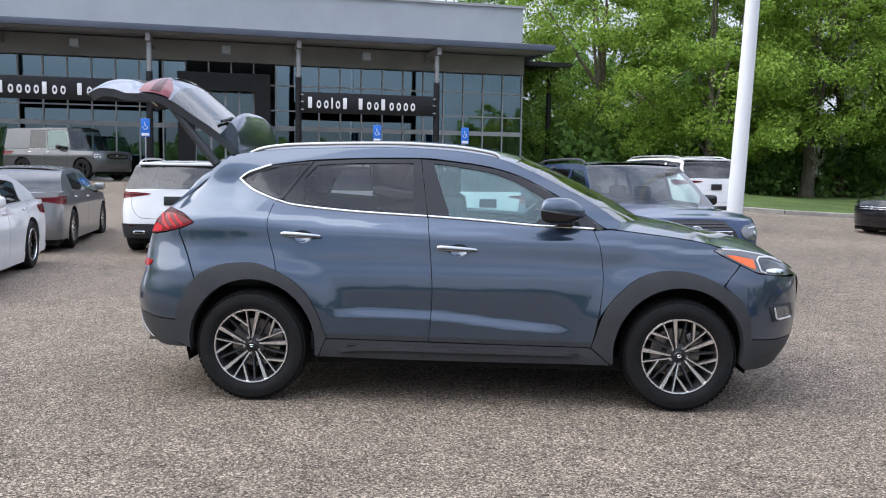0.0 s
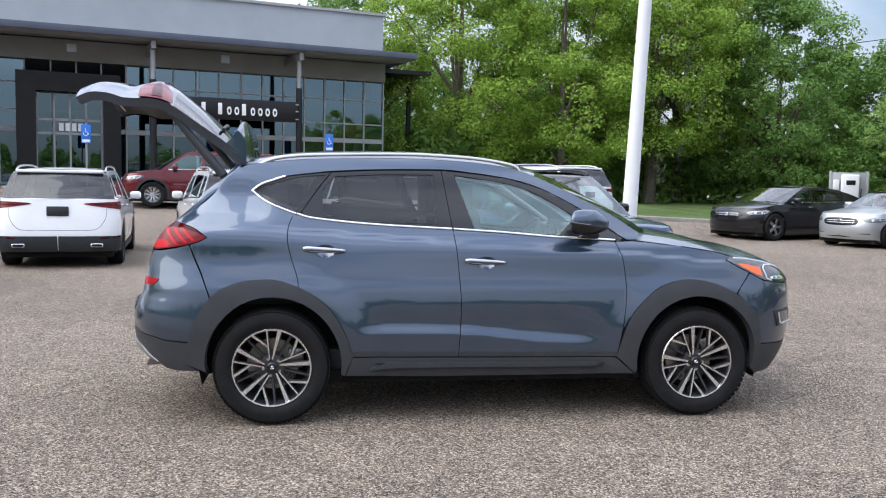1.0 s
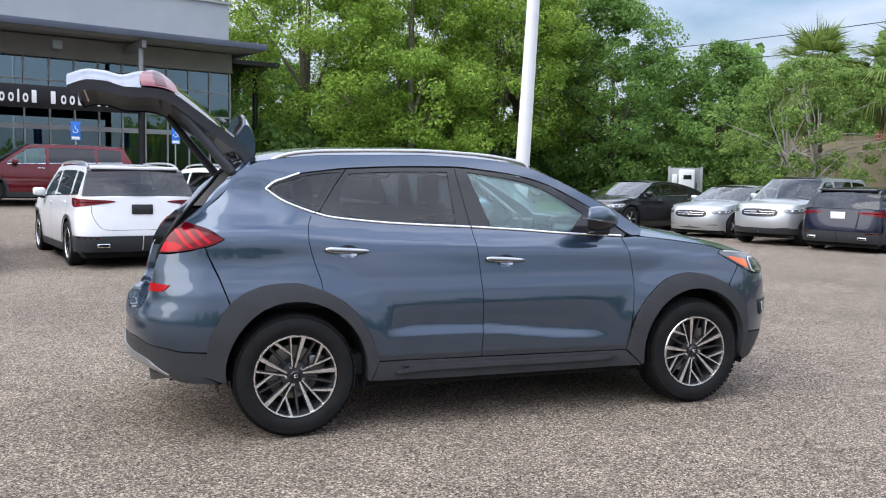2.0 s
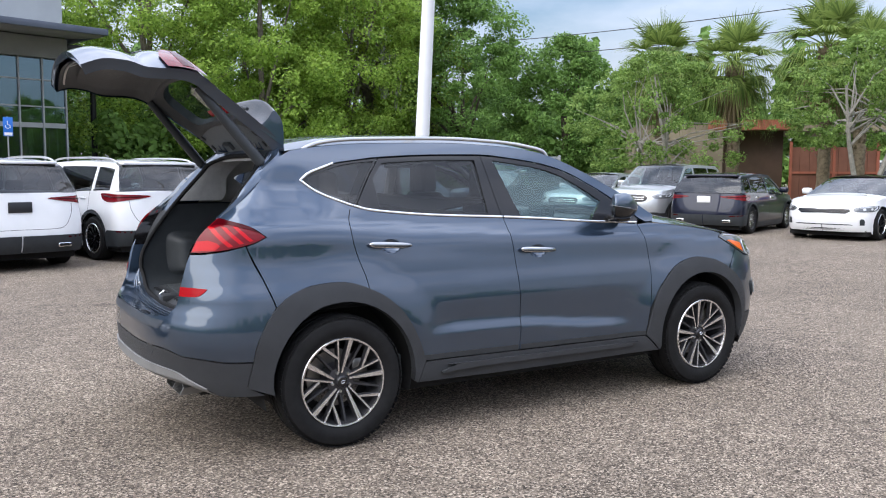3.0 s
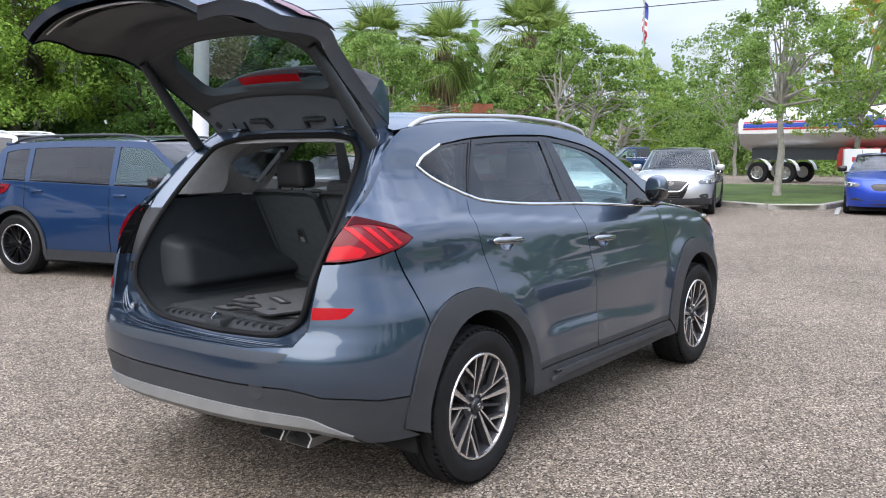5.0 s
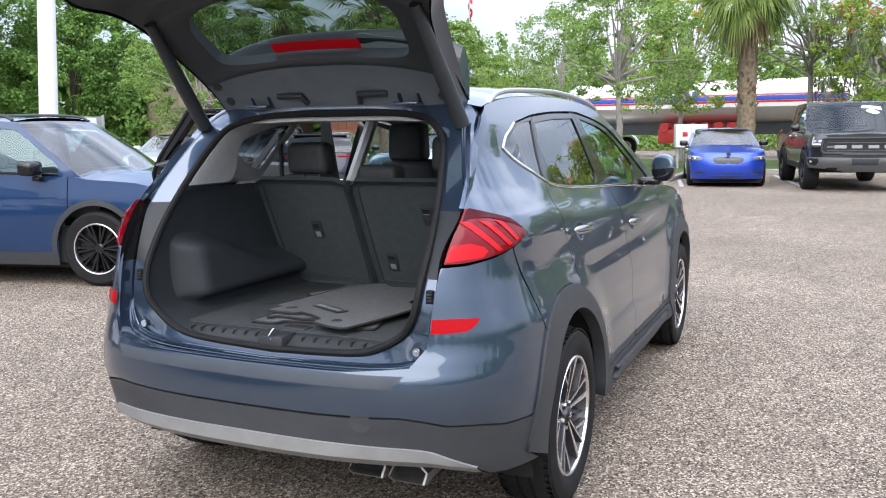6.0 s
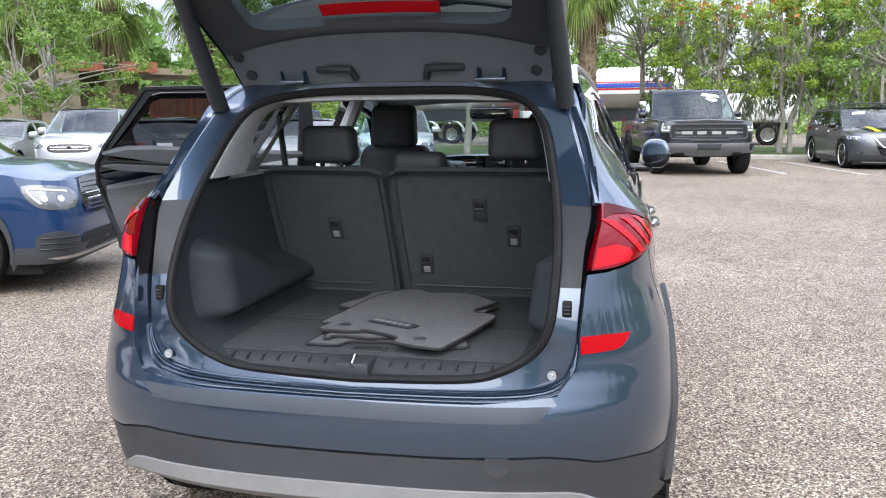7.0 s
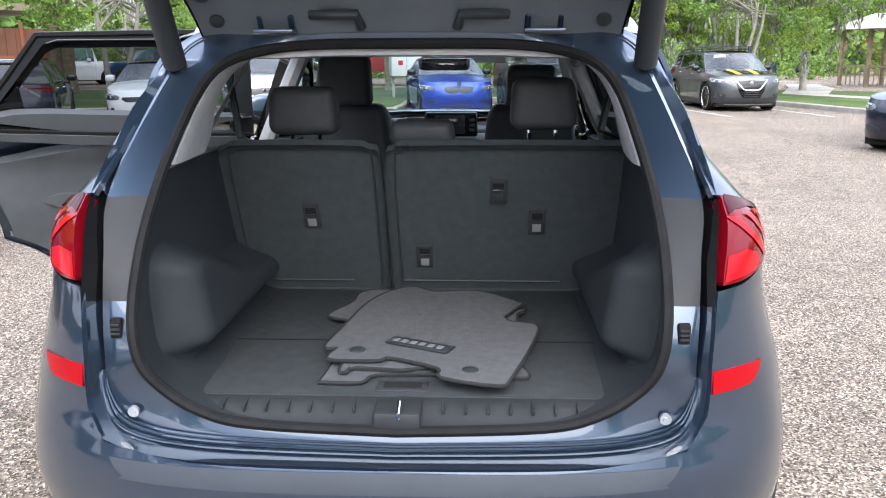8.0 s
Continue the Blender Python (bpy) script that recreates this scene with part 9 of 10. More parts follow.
        for q in (-0.34, -0.12, 0.12, 0.34):
            panel("letter_bar", FF, [(q - 0.075, n - 0.25), (q + 0.075, n - 0.25), (q + 0.075, n - 0.32), (q - 0.075, n - 0.32)], BADGE_GREY, g, 0.08, 0, (), 0.01, 0.02)
        for q in (-0.44, 0.44):
            panel("letter_bar", FF, [(q - 0.06, n - 0.265), (q + 0.06, n - 0.265), (q + 0.06, n - 0.3), (q - 0.06, n - 0.3)], TRUCK_GREY, g, 0.08, 0, (), 0.01, 0.016)
        b = slab("bumper", [(-0.02, sill + 0.0), (-0.3, sill + 0.0), (-0.45, sill + 0.06), (-0.75, sill + 0.08), (-0.86, sill + 0.14), (-0.86, sill + 0.26), (-0.8, sill + 0.29), (-0.02, sill + 0.27)], TRUCK_GREY, 0.05, rim=0.06)
        panel("plate_recess", FF, [(-0.2, sill + 0.26), (0.2, sill + 0.26), (0.2, sill + 0.15), (-0.2, sill + 0.15)], BLACK_PLASTIC, b, 0.08, 0, (), 0.0, 0.055)
        for k in (-1, 1):
            panel("bumper_vent", FF, rounded([(k * 0.6, sill + 0.26), (k * 0.82, sill + 0.25), (k * 0.8, sill + 0.17), (k * 0.64, sill + 0.13)], 2), SHADOW_BLACK, b, 0.08, 0, (), 0.0, 0.055)
            panel("tow_hook", FF, rounded([(k * 0.38, sill + 0.09), (k * 0.5, sill + 0.09), (k * 0.49, sill + 0.04), (k * 0.39, sill + 0.04)], 2), SHADOW_BLACK, b, 0.08, 0, (), 0.0, 0.056)
            panel("fog_lamp", FF, rounded([(k * 0.72 + 0.03 * math.cos(a), sill + 0.2 + 0.02 * math.sin(a)) for a in steps(0, 5.5, 7)], 1), LAMP_CLEAR, b, 0.06, 0, (), 0.0, 0.058)
    elif style == "mesh":
        g = slab("grille", [(-0.02, n - 0.31), (-0.36, n - 0.3), (-0.44, n - 0.24), (-0.34, n - 0.02), (-0.02, n - 0.01)], GLOSS_BLACK, 0.012)
        for i in range(7):
            z = n - 0.055 - i * 0.036
            strip("grille_bar", FF, [(q, z) for q in steps(-0.34 - 0.008 * i, 0.34 + 0.008 * i, 12)], 0.009, ALLOY_DARK, g, 0.018)
        for k in (-1, 1):
            for z in (n - 0.145, n - 0.185):
                strip("chrome_bar", FF, [(k * q, z) for q in steps(0.1, 0.38, 6)], 0.012, CHROME, g, 0.024)
            o = rounded([(k * 0.5, sill + 0.13), (k * 0.56, sill + 0.27), (k * 0.72, sill + 0.31), (k * 0.9, sill + 0.27), (k * 0.88, sill + 0.13)], 3)
            v = panel("side_intake", FF, o, BLACK_PLASTIC, root, 0.06, 0, (), 0.02, 0.014)
            for z in (0.17, 0.215, 0.26):
                strip("vent_blade", FF, [(k * q, sill + z) for q in steps(0.54, 0.86, 6)], 0.012, GLOSS_BLACK, v, 0.026)
        slab("lower_intake", [(-0.02, sill + 0.12), (-0.42, sill + 0.12), (-0.45, sill + 0.26), (-0.02, sill + 0.26)], SHADOW_BLACK, 0.014)
        slab("bumper_lip", [(-0.02, sill + 0.07), (-0.7, sill + 0.08), (-0.72, sill + 0.1), (-0.02, sill + 0.095)], SATIN_METAL, 0.02)
        c = FF(0.001, n - 0.165)
        bm = lathe_bm([(0.075, 0.0), (0.09, -0.004), (0.1, 0.0), (0.1, 0.014), (0.075, 0.014)], 28)
        bmesh.ops.transform(bm, matrix=pose(c.x + 0.02, 0, n - 0.165, 0, 0, 90), verts=bm.verts[:])
        bmesh.ops.recalc_face_normals(bm, faces=bm.faces[:])
        part("badge_ring", bm, CHROME, root)
    else:
        g = slab("grille", [(-0.02, n - 0.27), (-0.3, n - 0.26), (-0.4, n - 0.2), (-0.36, n - 0.1), (-0.02, n - 0.08)], GLOSS_BLACK, 0.01)
        for z in (n - 0.15, n - 0.2):
            strip("grille_bar", FF, [(q, z) for q in steps(-0.34, 0.34, 10)], 0.014, CHROME, g, 0.012)
        slab("lower_intake", [(-0.02, sill + 0.1), (-0.3, sill + 0.1), (-0.36, sill + 0.17), (-0.02, sill + 0.18)], BLACK_PLASTIC, 0.012)
    if style not in ("truck", "wide"):
        c = FF(0.001, n - 0.17)
        bm = lathe_bm([(0.0, 0.0), (0.05, 0.0), (0.055, 0.006), (0.0, 0.012)], 20)
        z = n - 0.17 if "twin" not in style else n - 0.02
        bmesh.ops.transform(bm, matrix=pose(c.x + 0.02, 0, z, 0, 0, 90), verts=bm.verts[:])
        bmesh.ops.recalc_face_normals(bm, faces=bm.faces[:])
        part("badge", bm, CHROME if "twin" not in style else ALLOY_DARK, root)


def lay_on(target, name, outline, mat, parent, lift=0.004, step=0.05):
    """A thin sheet laid from above on a part of the same thing; outline in x and y."""
    me = target.data
    tree = BVHTree.FromPolygons([v.co for v in me.vertices], [tuple(f.vertices) for f in me.polygons])
    v, f = sheet(outline, step)
    bm = bmesh.new()
    vs = []
    for x, y in v:
        hit = tree.ray_cast(Vector((x, y, 5)), Vector((0, 0, -1)))[0]
        vs.append(bm.verts.new(hit + Vector((0, 0, lift)) if hit else (x, y, 0)))
    for t in f:
        bm.faces.new([vs[i] for i in t])
    bmesh.ops.recalc_face_normals(bm, faces=bm.faces[:])
    if sum(k.normal.z for k in bm.faces) < 0:
        bmesh.ops.reverse_faces(bm, faces=bm.faces[:])
    return part(name, bm, mat, parent)


def part_of(root, name):
    return next(c for c in root.children if c.name.split(".")[0] == name)


def make_car(name, label, kind, dims, paint, m, wheel="multi", clad=None, glass=None, dark_roof=False, rails=None, plate=None, tail="wide", headlamp=None, front_style="star", square=False, group="parked cars"):
    """A parked car. dims: length, width, height, wheelbase, front overhang, wheel radius, sill height."""
    L, Wd, H, wb, fo, r, sill = dims
    root = thing(name, label, "car" if kind != "pickup" else "pickup truck", m, group)
    w = Wd / 2
    xf = wb / 2 + fo
    xr = xf - L
    suv = kind in ("suv", "hatch", "pickup")
    belt_f, belt_r = (0.63 * H, 0.69 * H) if kind == "suv" else (0.63 * H, 0.67 * H) if kind == "hatch" else (0.66 * H, 0.7 * H) if kind != "pickup" else (0.64 * H, 0.64 * H)
    if kind == "suv":
        cowl, top_f, top_r, base_r = xf - 1.08, xf - 1.85, xr + 0.55, xr + 0.2
    elif kind == "hatch":
        cowl, top_f, top_r, base_r = xf - 1.05, xf - 1.8, xr + 0.6, xr + 0.17
    elif kind == "boxy":
        cowl, top_f, top_r, base_r = xf - 1.35, xf - 1.65, xr + 0.25, xr + 0.14
    elif kind == "pickup":
        cowl, top_f, top_r, base_r = xf - 1.45, xf - 2.15, xr + 2.05, xr + 1.9
    elif kind == "fastback":
        cowl, top_f, top_r, base_r = xf - 1.2, xf - 2.1, xr + 1.75, xr + 0.45
    else:
        cowl, top_f, top_r, base_r = xf - 1.28, xf - 2.1, xr + 1.35, xr + 0.55
    nose = belt_f - (0.1 if suv else 0.13) * 1.0
    if kind == "boxy":
        belt_f, belt_r, nose = 0.56 * H, 0.58 * H, 0.54 * H
    if kind == "pickup":
        nose = belt_f - 0.03
    deck = belt_r - (0.02 if kind != "pickup" else 0.06)
    wz = spline([sill - 0.05, sill + 0.15, 0.45 * H, belt_f - 0.05, belt_r + 0.05, H], [w * 0.95, w * 0.985, w, w * 0.965, w * 0.93, w * 0.78])
    kr, kf = (0.5, 0.8) if kind != "pickup" else (0.25, 0.7)
    nr, nf = (4.2, 2.8) if kind not in ("pickup", "boxy") else (9.0, 5.0)
    if square:
        kf, nf = 0.5, 5.0
    rear = spline([sill - 0.05, sill + 0.12, 0.3 * H, 0.42 * H, belt_r], [0.16, 0.03, 0.0, 0.02, 0.09 if suv else 0.05])
    front = spline([sill - 0.05, sill + 0.12, 0.33 * H, 0.45 * H, nose], [0.16, 0.04, 0.0, 0.02, 0.12 if kind not in ("boxy", "pickup") else 0.04])
    arc = 1.25

    def F(s, z):
        ww = wz(z)
        if s < xr + kr:
            a = min(1.0, (xr + kr - s) / arc) * math.pi / 2
            d = kr - rear(z)
            q = (abs(math.cos(a)) ** nr + abs(math.sin(a)) ** nr) ** (-1 / nr)
            return Vector((xr + kr - d * q * math.sin(a), -ww * q * math.cos(a), z))
        if s > xf - kf:
            a = min(1.0, (s - xf + kf) / arc) * math.pi / 2
            d = kf - front(z)
            q = (abs(math.cos(a)) ** nf + abs(math.sin(a)) ** nf) ** (-1 / nf)
            return Vector((xf - kf + d * q * math.sin(a), -ww * q * math.cos(a), z))
        return Vector((s, -ww, z))

    s0, s1 = xr + kr - arc, xf - kf + arc
    R = r + 0.055

    def bottom(s):
        z = sill + (0.06 if s > wb / 2 + R or s < -wb / 2 - R else 0)
        for c in (-wb / 2, wb / 2):
            if abs(s - c) < R:
                z = max(z, r + math.sqrt(R * R - (s - c) ** 2))
        return z

    def top(s):
        if s <= base_r:
            return deck
        if s < cowl:
            return belt_r + (belt_f - belt_r) * (s - base_r) / (cowl - base_r)
        return belt_f + (nose - belt_f) * smooth((s - cowl) / (s1 - cowl) * 1.15) - 0.02 * smooth((s - cowl) / 0.1)

    arcs = [c + R * math.sin(t) for c in (-wb / 2, wb / 2) for t in steps(-math.pi / 2, math.pi / 2, 14)]
    doors = [cowl - 0.12, cowl - 0.12 - (1.1 if kind != "coupe" else 1.3), max(-wb / 2 + R * 0.35, base_r + 0.5)]
    if kind == "pickup":
        doors = [cowl - 0.1, cowl - 1.15, base_r + 0.12]
    cuts = [s0, doors[2], doors[1], doors[0], s1]
    names = ["rear_quarter", "rear_door", "front_door", "front_wing"]
    for sgn in (1, -1):
        for a, b, nm in zip(cuts, cuts[1:], names):
            g = 0.005
            ss = sorted({round(v, 4) for v in steps(a + (g if a != s0 else 0), b - (g if b != s1 else 0), max(6, int((b - a) / 0.09))) + [v for v in arcs if a + g < v < b - g]})

            def fn(s, v):
                zb, zt = bottom(s), top(s)
                p = F(s, zb + (zt - zb) * v)
                return Vector((p.x, p.y * sgn, p.z))

            bm = grid_bm(fn, ss, steps(0, 1, 9), flip=sgn < 0)
            part(nm, bm, paint, root, angle=50)
        # near-black lining behind the gaps and arches, its colour standing in for shade
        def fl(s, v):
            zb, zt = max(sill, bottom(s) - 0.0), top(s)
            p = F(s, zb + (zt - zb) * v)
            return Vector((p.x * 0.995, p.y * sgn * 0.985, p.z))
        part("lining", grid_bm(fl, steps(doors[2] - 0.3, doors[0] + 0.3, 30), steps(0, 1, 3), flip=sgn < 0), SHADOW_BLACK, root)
        # arch and sill trim
        trim = clad or (BLACK_PLASTIC if suv else paint)
        for nm, lo_s, hi_s in (("rear_bumper_trim", s0, -wb / 2 - R), ("rear_arch_trim", -wb / 2 - R, -wb / 2 + R), ("sill_trim", -wb / 2 + R, wb / 2 - R), ("front_arch_trim", wb / 2 - R, wb / 2 + R), ("front_bumper_trim", wb / 2 + R, s1)):
            hgt = {"sill_trim": 0.13, "rear_bumper_trim": 0.25 if suv else 0.1, "front_bumper_trim": 0.14}.get(nm, 0.055)
            if "arch" in nm and not clad and not suv:
                continue
            if "arch" in nm:
                c = -wb / 2 if nm.startswith("rear") else wb / 2

                def fa(t, v, c=c):
                    p = F(c + (R + hgt * v) * math.cos(t), max(sill, r + (R + hgt * v) * math.sin(t)))
                    return Vector((p.x, (p.y - 0.012) * sgn, p.z))

                bm = grid_bm(fa, steps(-0.25, math.pi + 0.25, 22), steps(0, 1, 2), flip=sgn > 0)
            else:
                def fb(s, v):
                    zb = sill + (0.06 if s > wb / 2 + R or s < -wb / 2 - R else 0) - 0.02
                    p = F(s, zb + hgt * v)
                    k = 1.006 if abs(s) > wb / 2 + R else 1.0
                    return Vector((p.x * k, (p.y - 0.008) * sgn, p.z))

                bm = grid_bm(fb, steps(lo_s, hi_s, 18), steps(0, 1, 3), flip=sgn < 0)
            part(nm, bm, trim, root)
    # bonnet, boot deck
    hood = [tuple(F(s, top(s))) for s in steps(cowl - 0.05, s1, 22)]
    part("bonnet", loft_across(hood, lambda q: 0.07 * (1 - q) ** 0.6 + 0.004, n=14, power=2.5), paint, root, angle=60)
    if kind != "pickup":
        rearl = [tuple(F(s, top(s))) for s in steps(s0, base_r + 0.06, 14)]
        part("boot_lid", loft_across(rearl, lambda q: 0.03 * q, n=12), paint, root, angle=60)
    # cabin
    yb, yt = wz(belt_r), w * (0.72 if kind not in ("boxy", "pickup") else 0.8)

    def gy(z):
        t = (z - belt_f) / (H - belt_f)
        return -(yb * 0.985 + (yt - yb * 0.985) * max(0.0, t) ** 1.15)

    roof_z = H - 0.05
    prof = [(cowl, belt_f), (cowl, belt_f), (top_f + 0.12, roof_z - 0.1), (top_f - 0.12, roof_z - 0.02), ((top_f + top_r) / 2, roof_z), (top_r, roof_z - 0.045), (base_r + (top_r - base_r) * 0.42, belt_r + (roof_z - belt_r) * 0.5), (base_r, belt_r - 0.01), (base_r, belt_r - 0.01)]
    if kind in ("boxy", "pickup"):
        prof = [(cowl, belt_f), (cowl, belt_f), (top_f + 0.04, roof_z - 0.05), (top_f - 0.1, roof_z), ((top_f + top_r) / 2, roof_z), (top_r, roof_z - 0.02), (top_r - 0.03, roof_z - 0.1), (base_r, belt_r), (base_r, belt_r)]
    line = rounded(prof, 6, False)

    def G(s, z):
        return Vector((s, gy(z), z))

    def idx(x):
        return min(range(len(line)), key=lambda i: abs(line[i][0] - x) + (0 if line[i][1] > belt_f + 0.1 else 0.3))

    i_f, i_r = idx(top_f - 0.05), idx(top_r)
    frame_mat = paint if not dark_roof else GLOSS_BLACK
    zbelt = lambda x: belt_r + (belt_f - belt_r) * (x - base_r) / (cowl - base_r)
    mids = doors[1], doors[2] - (0.02 if suv else -0.12)
    tops = np.array([(x, z) for x, z in line])
    order = np.argsort(tops[:, 0])
    topz = lambda x: float(np.interp(x, tops[order, 0], tops[order, 1]))
    panes = []
    for a, b in ((mids[0] + 0.04, cowl - 0.16), (mids[1] + 0.05, mids[0] - 0.04)) + (((base_r + 0.3 if suv else base_r + 0.55, mids[1] - 0.03),) if suv and kind != "pickup" else ()):
        xs = steps(a, b, 12)
        up = [(x, topz(x) - 0.075) for x in xs]
        up = [(x, z) for x, z in up if z > zbelt(x) + 0.05]
        if len(up) > 3 and up[-1][0] - up[0][0] > 0.12:
            panes.append([(up[0][0], zbelt(up[0][0]) + 0.02), (up[-1][0], zbelt(up[-1][0]) + 0.02)] + up[::-1])
    outer = [(x, z) for x, z in line]
    for sgn in (1, -1):
        panel("cabin_frame", G, outer, frame_mat, root, 0.12, 0, panes, 0.02, 0, sgn)
        for i, p in enumerate(panes):
            panel("side_window", G, p, (glass or GLASS_DARK) if i else (GLASS_TINT if glass else GLASS_CLEAR), root, 0.15, 0, (), 0.0, -0.006, sgn)
            rim = p + [p[0]]
            strip("window_trim", G, resample(rim[:2], 0.1) + [rim[1]], 0.025, GLOSS_BLACK if wheel == "black" else CHROME, root, 0.0, sgn)
    e3 = lambda pts: [(x, gy(z), z) for x, z in pts]
    part("windscreen", loft_across(e3(line[:i_f + 1]), lambda q: 0.02 * q, lambda q: 0.2 * (1 - q * 0.6), n=12), GLASS_SCREEN, root)
    part("roof", loft_across(e3(line[i_f:i_r + 1]), lambda q: 0.045, lambda q: 0.0 if q > 0.3 else 0.08 * (1 - q / 0.3), n=12, power=3), GLOSS_BLACK if dark_roof else paint, root)
    part("rear_window", loft_across(e3(line[i_r:]), lambda q: 0.03 * (1 - q), lambda q: -0.12 * q if kind != "pickup" else 0.0, n=12), GLASS_DARK, root)
    part("headlining", loft_across([(x, y * 0.97, z - 0.03) for x, y, z in e3(line[i_f:i_r + 1])], lambda q: 0.03, n=6, flip=True), HEADLINER, root)
    # cabin tub, seats
    part("cabin_floor", box_bm((base_r + 0.1, -w * 0.9, sill), (cowl + 0.1, w * 0.9, sill + 0.35)), BLACK_PLASTIC, root, smooth=False)
    part("dashboard", box_bm((cowl - 0.35, -w * 0.86, belt_f - 0.4), (cowl + 0.15, w * 0.86, belt_f - 0.02), 0.06), BLACK_PLASTIC, root)
    for x in (cowl - 1.15, max(base_r + 0.65, cowl - 2.05)):
        for y in (-w * 0.42, w * 0.42):
            s = part("seat", box_bm((x - 0.1, y - 0.24, sill + 0.3), (x + 0.04, y + 0.24, belt_f + 0.06), 0.05), SEAT_BLACK, root)
            part("headrest", box_bm((x - 0.14, y - 0.13, belt_f + 0.09), (x - 0.03, y + 0.13, belt_f + 0.26), 0.04), SEAT_BLACK, s)
    # underbody and wheel wells: near-black boxes with the shade put into their colour
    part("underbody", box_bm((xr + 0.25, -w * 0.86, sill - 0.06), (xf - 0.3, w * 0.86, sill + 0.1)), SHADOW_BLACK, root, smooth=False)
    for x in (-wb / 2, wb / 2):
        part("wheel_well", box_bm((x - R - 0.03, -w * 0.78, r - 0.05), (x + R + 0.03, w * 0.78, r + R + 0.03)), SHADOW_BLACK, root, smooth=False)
    add_wheels(root, wb, w - 0.125, r, 0.24 if kind != "pickup" else 0.31, wheel)
    # lamps, grille, plates, mirrors, handles
    hz = nose - 0.1
    for sgn in (1, -1):
        sa, sb = s1 - arc * 0.86, s1 - arc * 0.44
        o = [(sa, hz + 0.055), (sb, hz + 0.02), (sb, hz - 0.07), (sa + 0.12, hz - 0.055)] if kind not in ("boxy",) else [(s1 - arc * 0.6, hz), (s1 - arc * 0.42, hz), (s1 - arc * 0.42, hz - 0.18), (s1 - arc * 0.6, hz - 0.18)]
        if square:
            o = [(s1 - arc * 0.8, hz + 0.06), (s1 - arc * 0.42, hz + 0.03), (s1 - arc * 0.42, hz - 0.13), (s1 - arc * 0.7, hz - 0.11)]
        if kind == "pickup":
            o = [(s1 - arc * 0.62, hz + 0.06), (s1 - arc * 0.42, hz + 0.06), (s1 - arc * 0.42, hz - 0.16), (s1 - arc * 0.62, hz - 0.16)]
        hl = panel("headlamp", F, rounded(o, 3), headlamp or LAMP_SMOKE, root, 0.06, 0, (), 0.03, 0.008, sgn)
        mix_ = lambda u, v: tuple((o[0][c] * (1 - u) + o[1][c] * u) * (1 - v) + (o[3][c] * (1 - u) + o[2][c] * u) * v for c in (0, 1))
        strip("daytime_strip", F, rounded([mix_(0.92, 0.2), mix_(0.5, 0.12), mix_(0.12, 0.14), mix_(0.1, 0.5), mix_(0.2, 0.84)] if kind != "pickup" else [mix_(0.25, 0.1), mix_(0.25, 0.1), mix_(0.2, 0.5), mix_(0.2, 0.88), mix_(0.2, 0.88), mix_(0.85, 0.88)], 3, False), 0.02 if kind != "pickup" else 0.04, LAMP_CLEAR, hl, 0.01, sgn)
        for u in (0.38, 0.72):
            c = mix_(u, 0.55)
            panel("projector", F, rounded([(c[0] + 0.028 * math.cos(a), c[1] + 0.026 * math.sin(a)) for a in steps(0, 5.5, 7)], 2), LAMP_CLEAR, hl, 0.05, 0, (), 0.0, 0.011, sgn)
        tz = belt_r - (0.1 if suv else 0.13)
        ta, tb = s0 + arc * (0.3 if tail == "wide" else 0.5), s0 + arc * 1.0 + (0.12 if tail == "wide" else -0.25)
        o = [(ta, tz + 0.02), (ta + (tb - ta) * 0.55, tz + 0.045), (tb, tz + 0.05), (tb + 0.05, tz + 0.02), (tb - 0.08, tz - 0.07), (ta + (tb - ta) * 0.5, tz - 0.085), (ta + 0.03, tz - 0.02)] if tail != "tall" else [(s0 + arc * 0.45, tz + 0.2), (s0 + arc * 0.62, tz + 0.2), (s0 + arc * 0.64, tz - 0.2), (s0 + arc * 0.45, tz - 0.2)]
        if kind == "pickup":
            o = [(s0 + arc * 0.52, tz + 0.1), (s0 + arc * 0.66, tz + 0.1), (s0 + arc * 0.66, tz - 0.25), (s0 + arc * 0.52, tz - 0.25)]
        tl = panel("tail_lamp", F, rounded(o, 3), RED_LENS, root, 0.06, 0, (), 0.03, 0.008, sgn)
        if tail == "wide":
            strip("lamp_line", F, rounded([(ta + 0.06, tz), (ta + (tb - ta) * 0.5, tz - 0.01), (tb - 0.03, tz + 0.012)], 4, False), 0.022, RED_LENS_DARK, tl, 0.009, sgn)
        if kind in ("suv", "hatch"):
            strip("gate_seam", F, rounded([(s0 + arc * 0.47, tz - 0.07), (s0 + arc * 0.45, tz - 0.2), (s0 + arc * 0.38, sill + 0.42), (s0 + arc * 0.28, sill + 0.38), (s0 + 0.002, sill + 0.38)], 4, False), 0.007, SHADOW_BLACK, root, -0.0015, sgn)
            panel("rear_reflector", F, [(s0 + arc * 0.4, sill + 0.27), (s0 + arc * 0.66, sill + 0.29), (s0 + arc * 0.66, sill + 0.265), (s0 + arc * 0.4, sill + 0.245)], RED_LENS_DARK, root, 0.08, 0, (), 0.0, 0.014, sgn)
        gz = nose - (0.3 if kind != "pickup" else 0.25)
        if front_style in ("star", "v"):
            panel("intake", F, rounded([(s1 - arc * 0.52, sill + 0.2), (s1 - arc * 0.3, sill + 0.18), (s1 - arc * 0.3, sill + 0.1), (s1 - arc * 0.5, sill + 0.1)], 2), BLACK_PLASTIC, root, 0.08, 0, (), 0.02, 0.01, sgn)
        mx = cowl - 0.42
        mm = pose(mx, sgn * -(w + 0.07), belt_f + 0.09, 0, 0, 0)
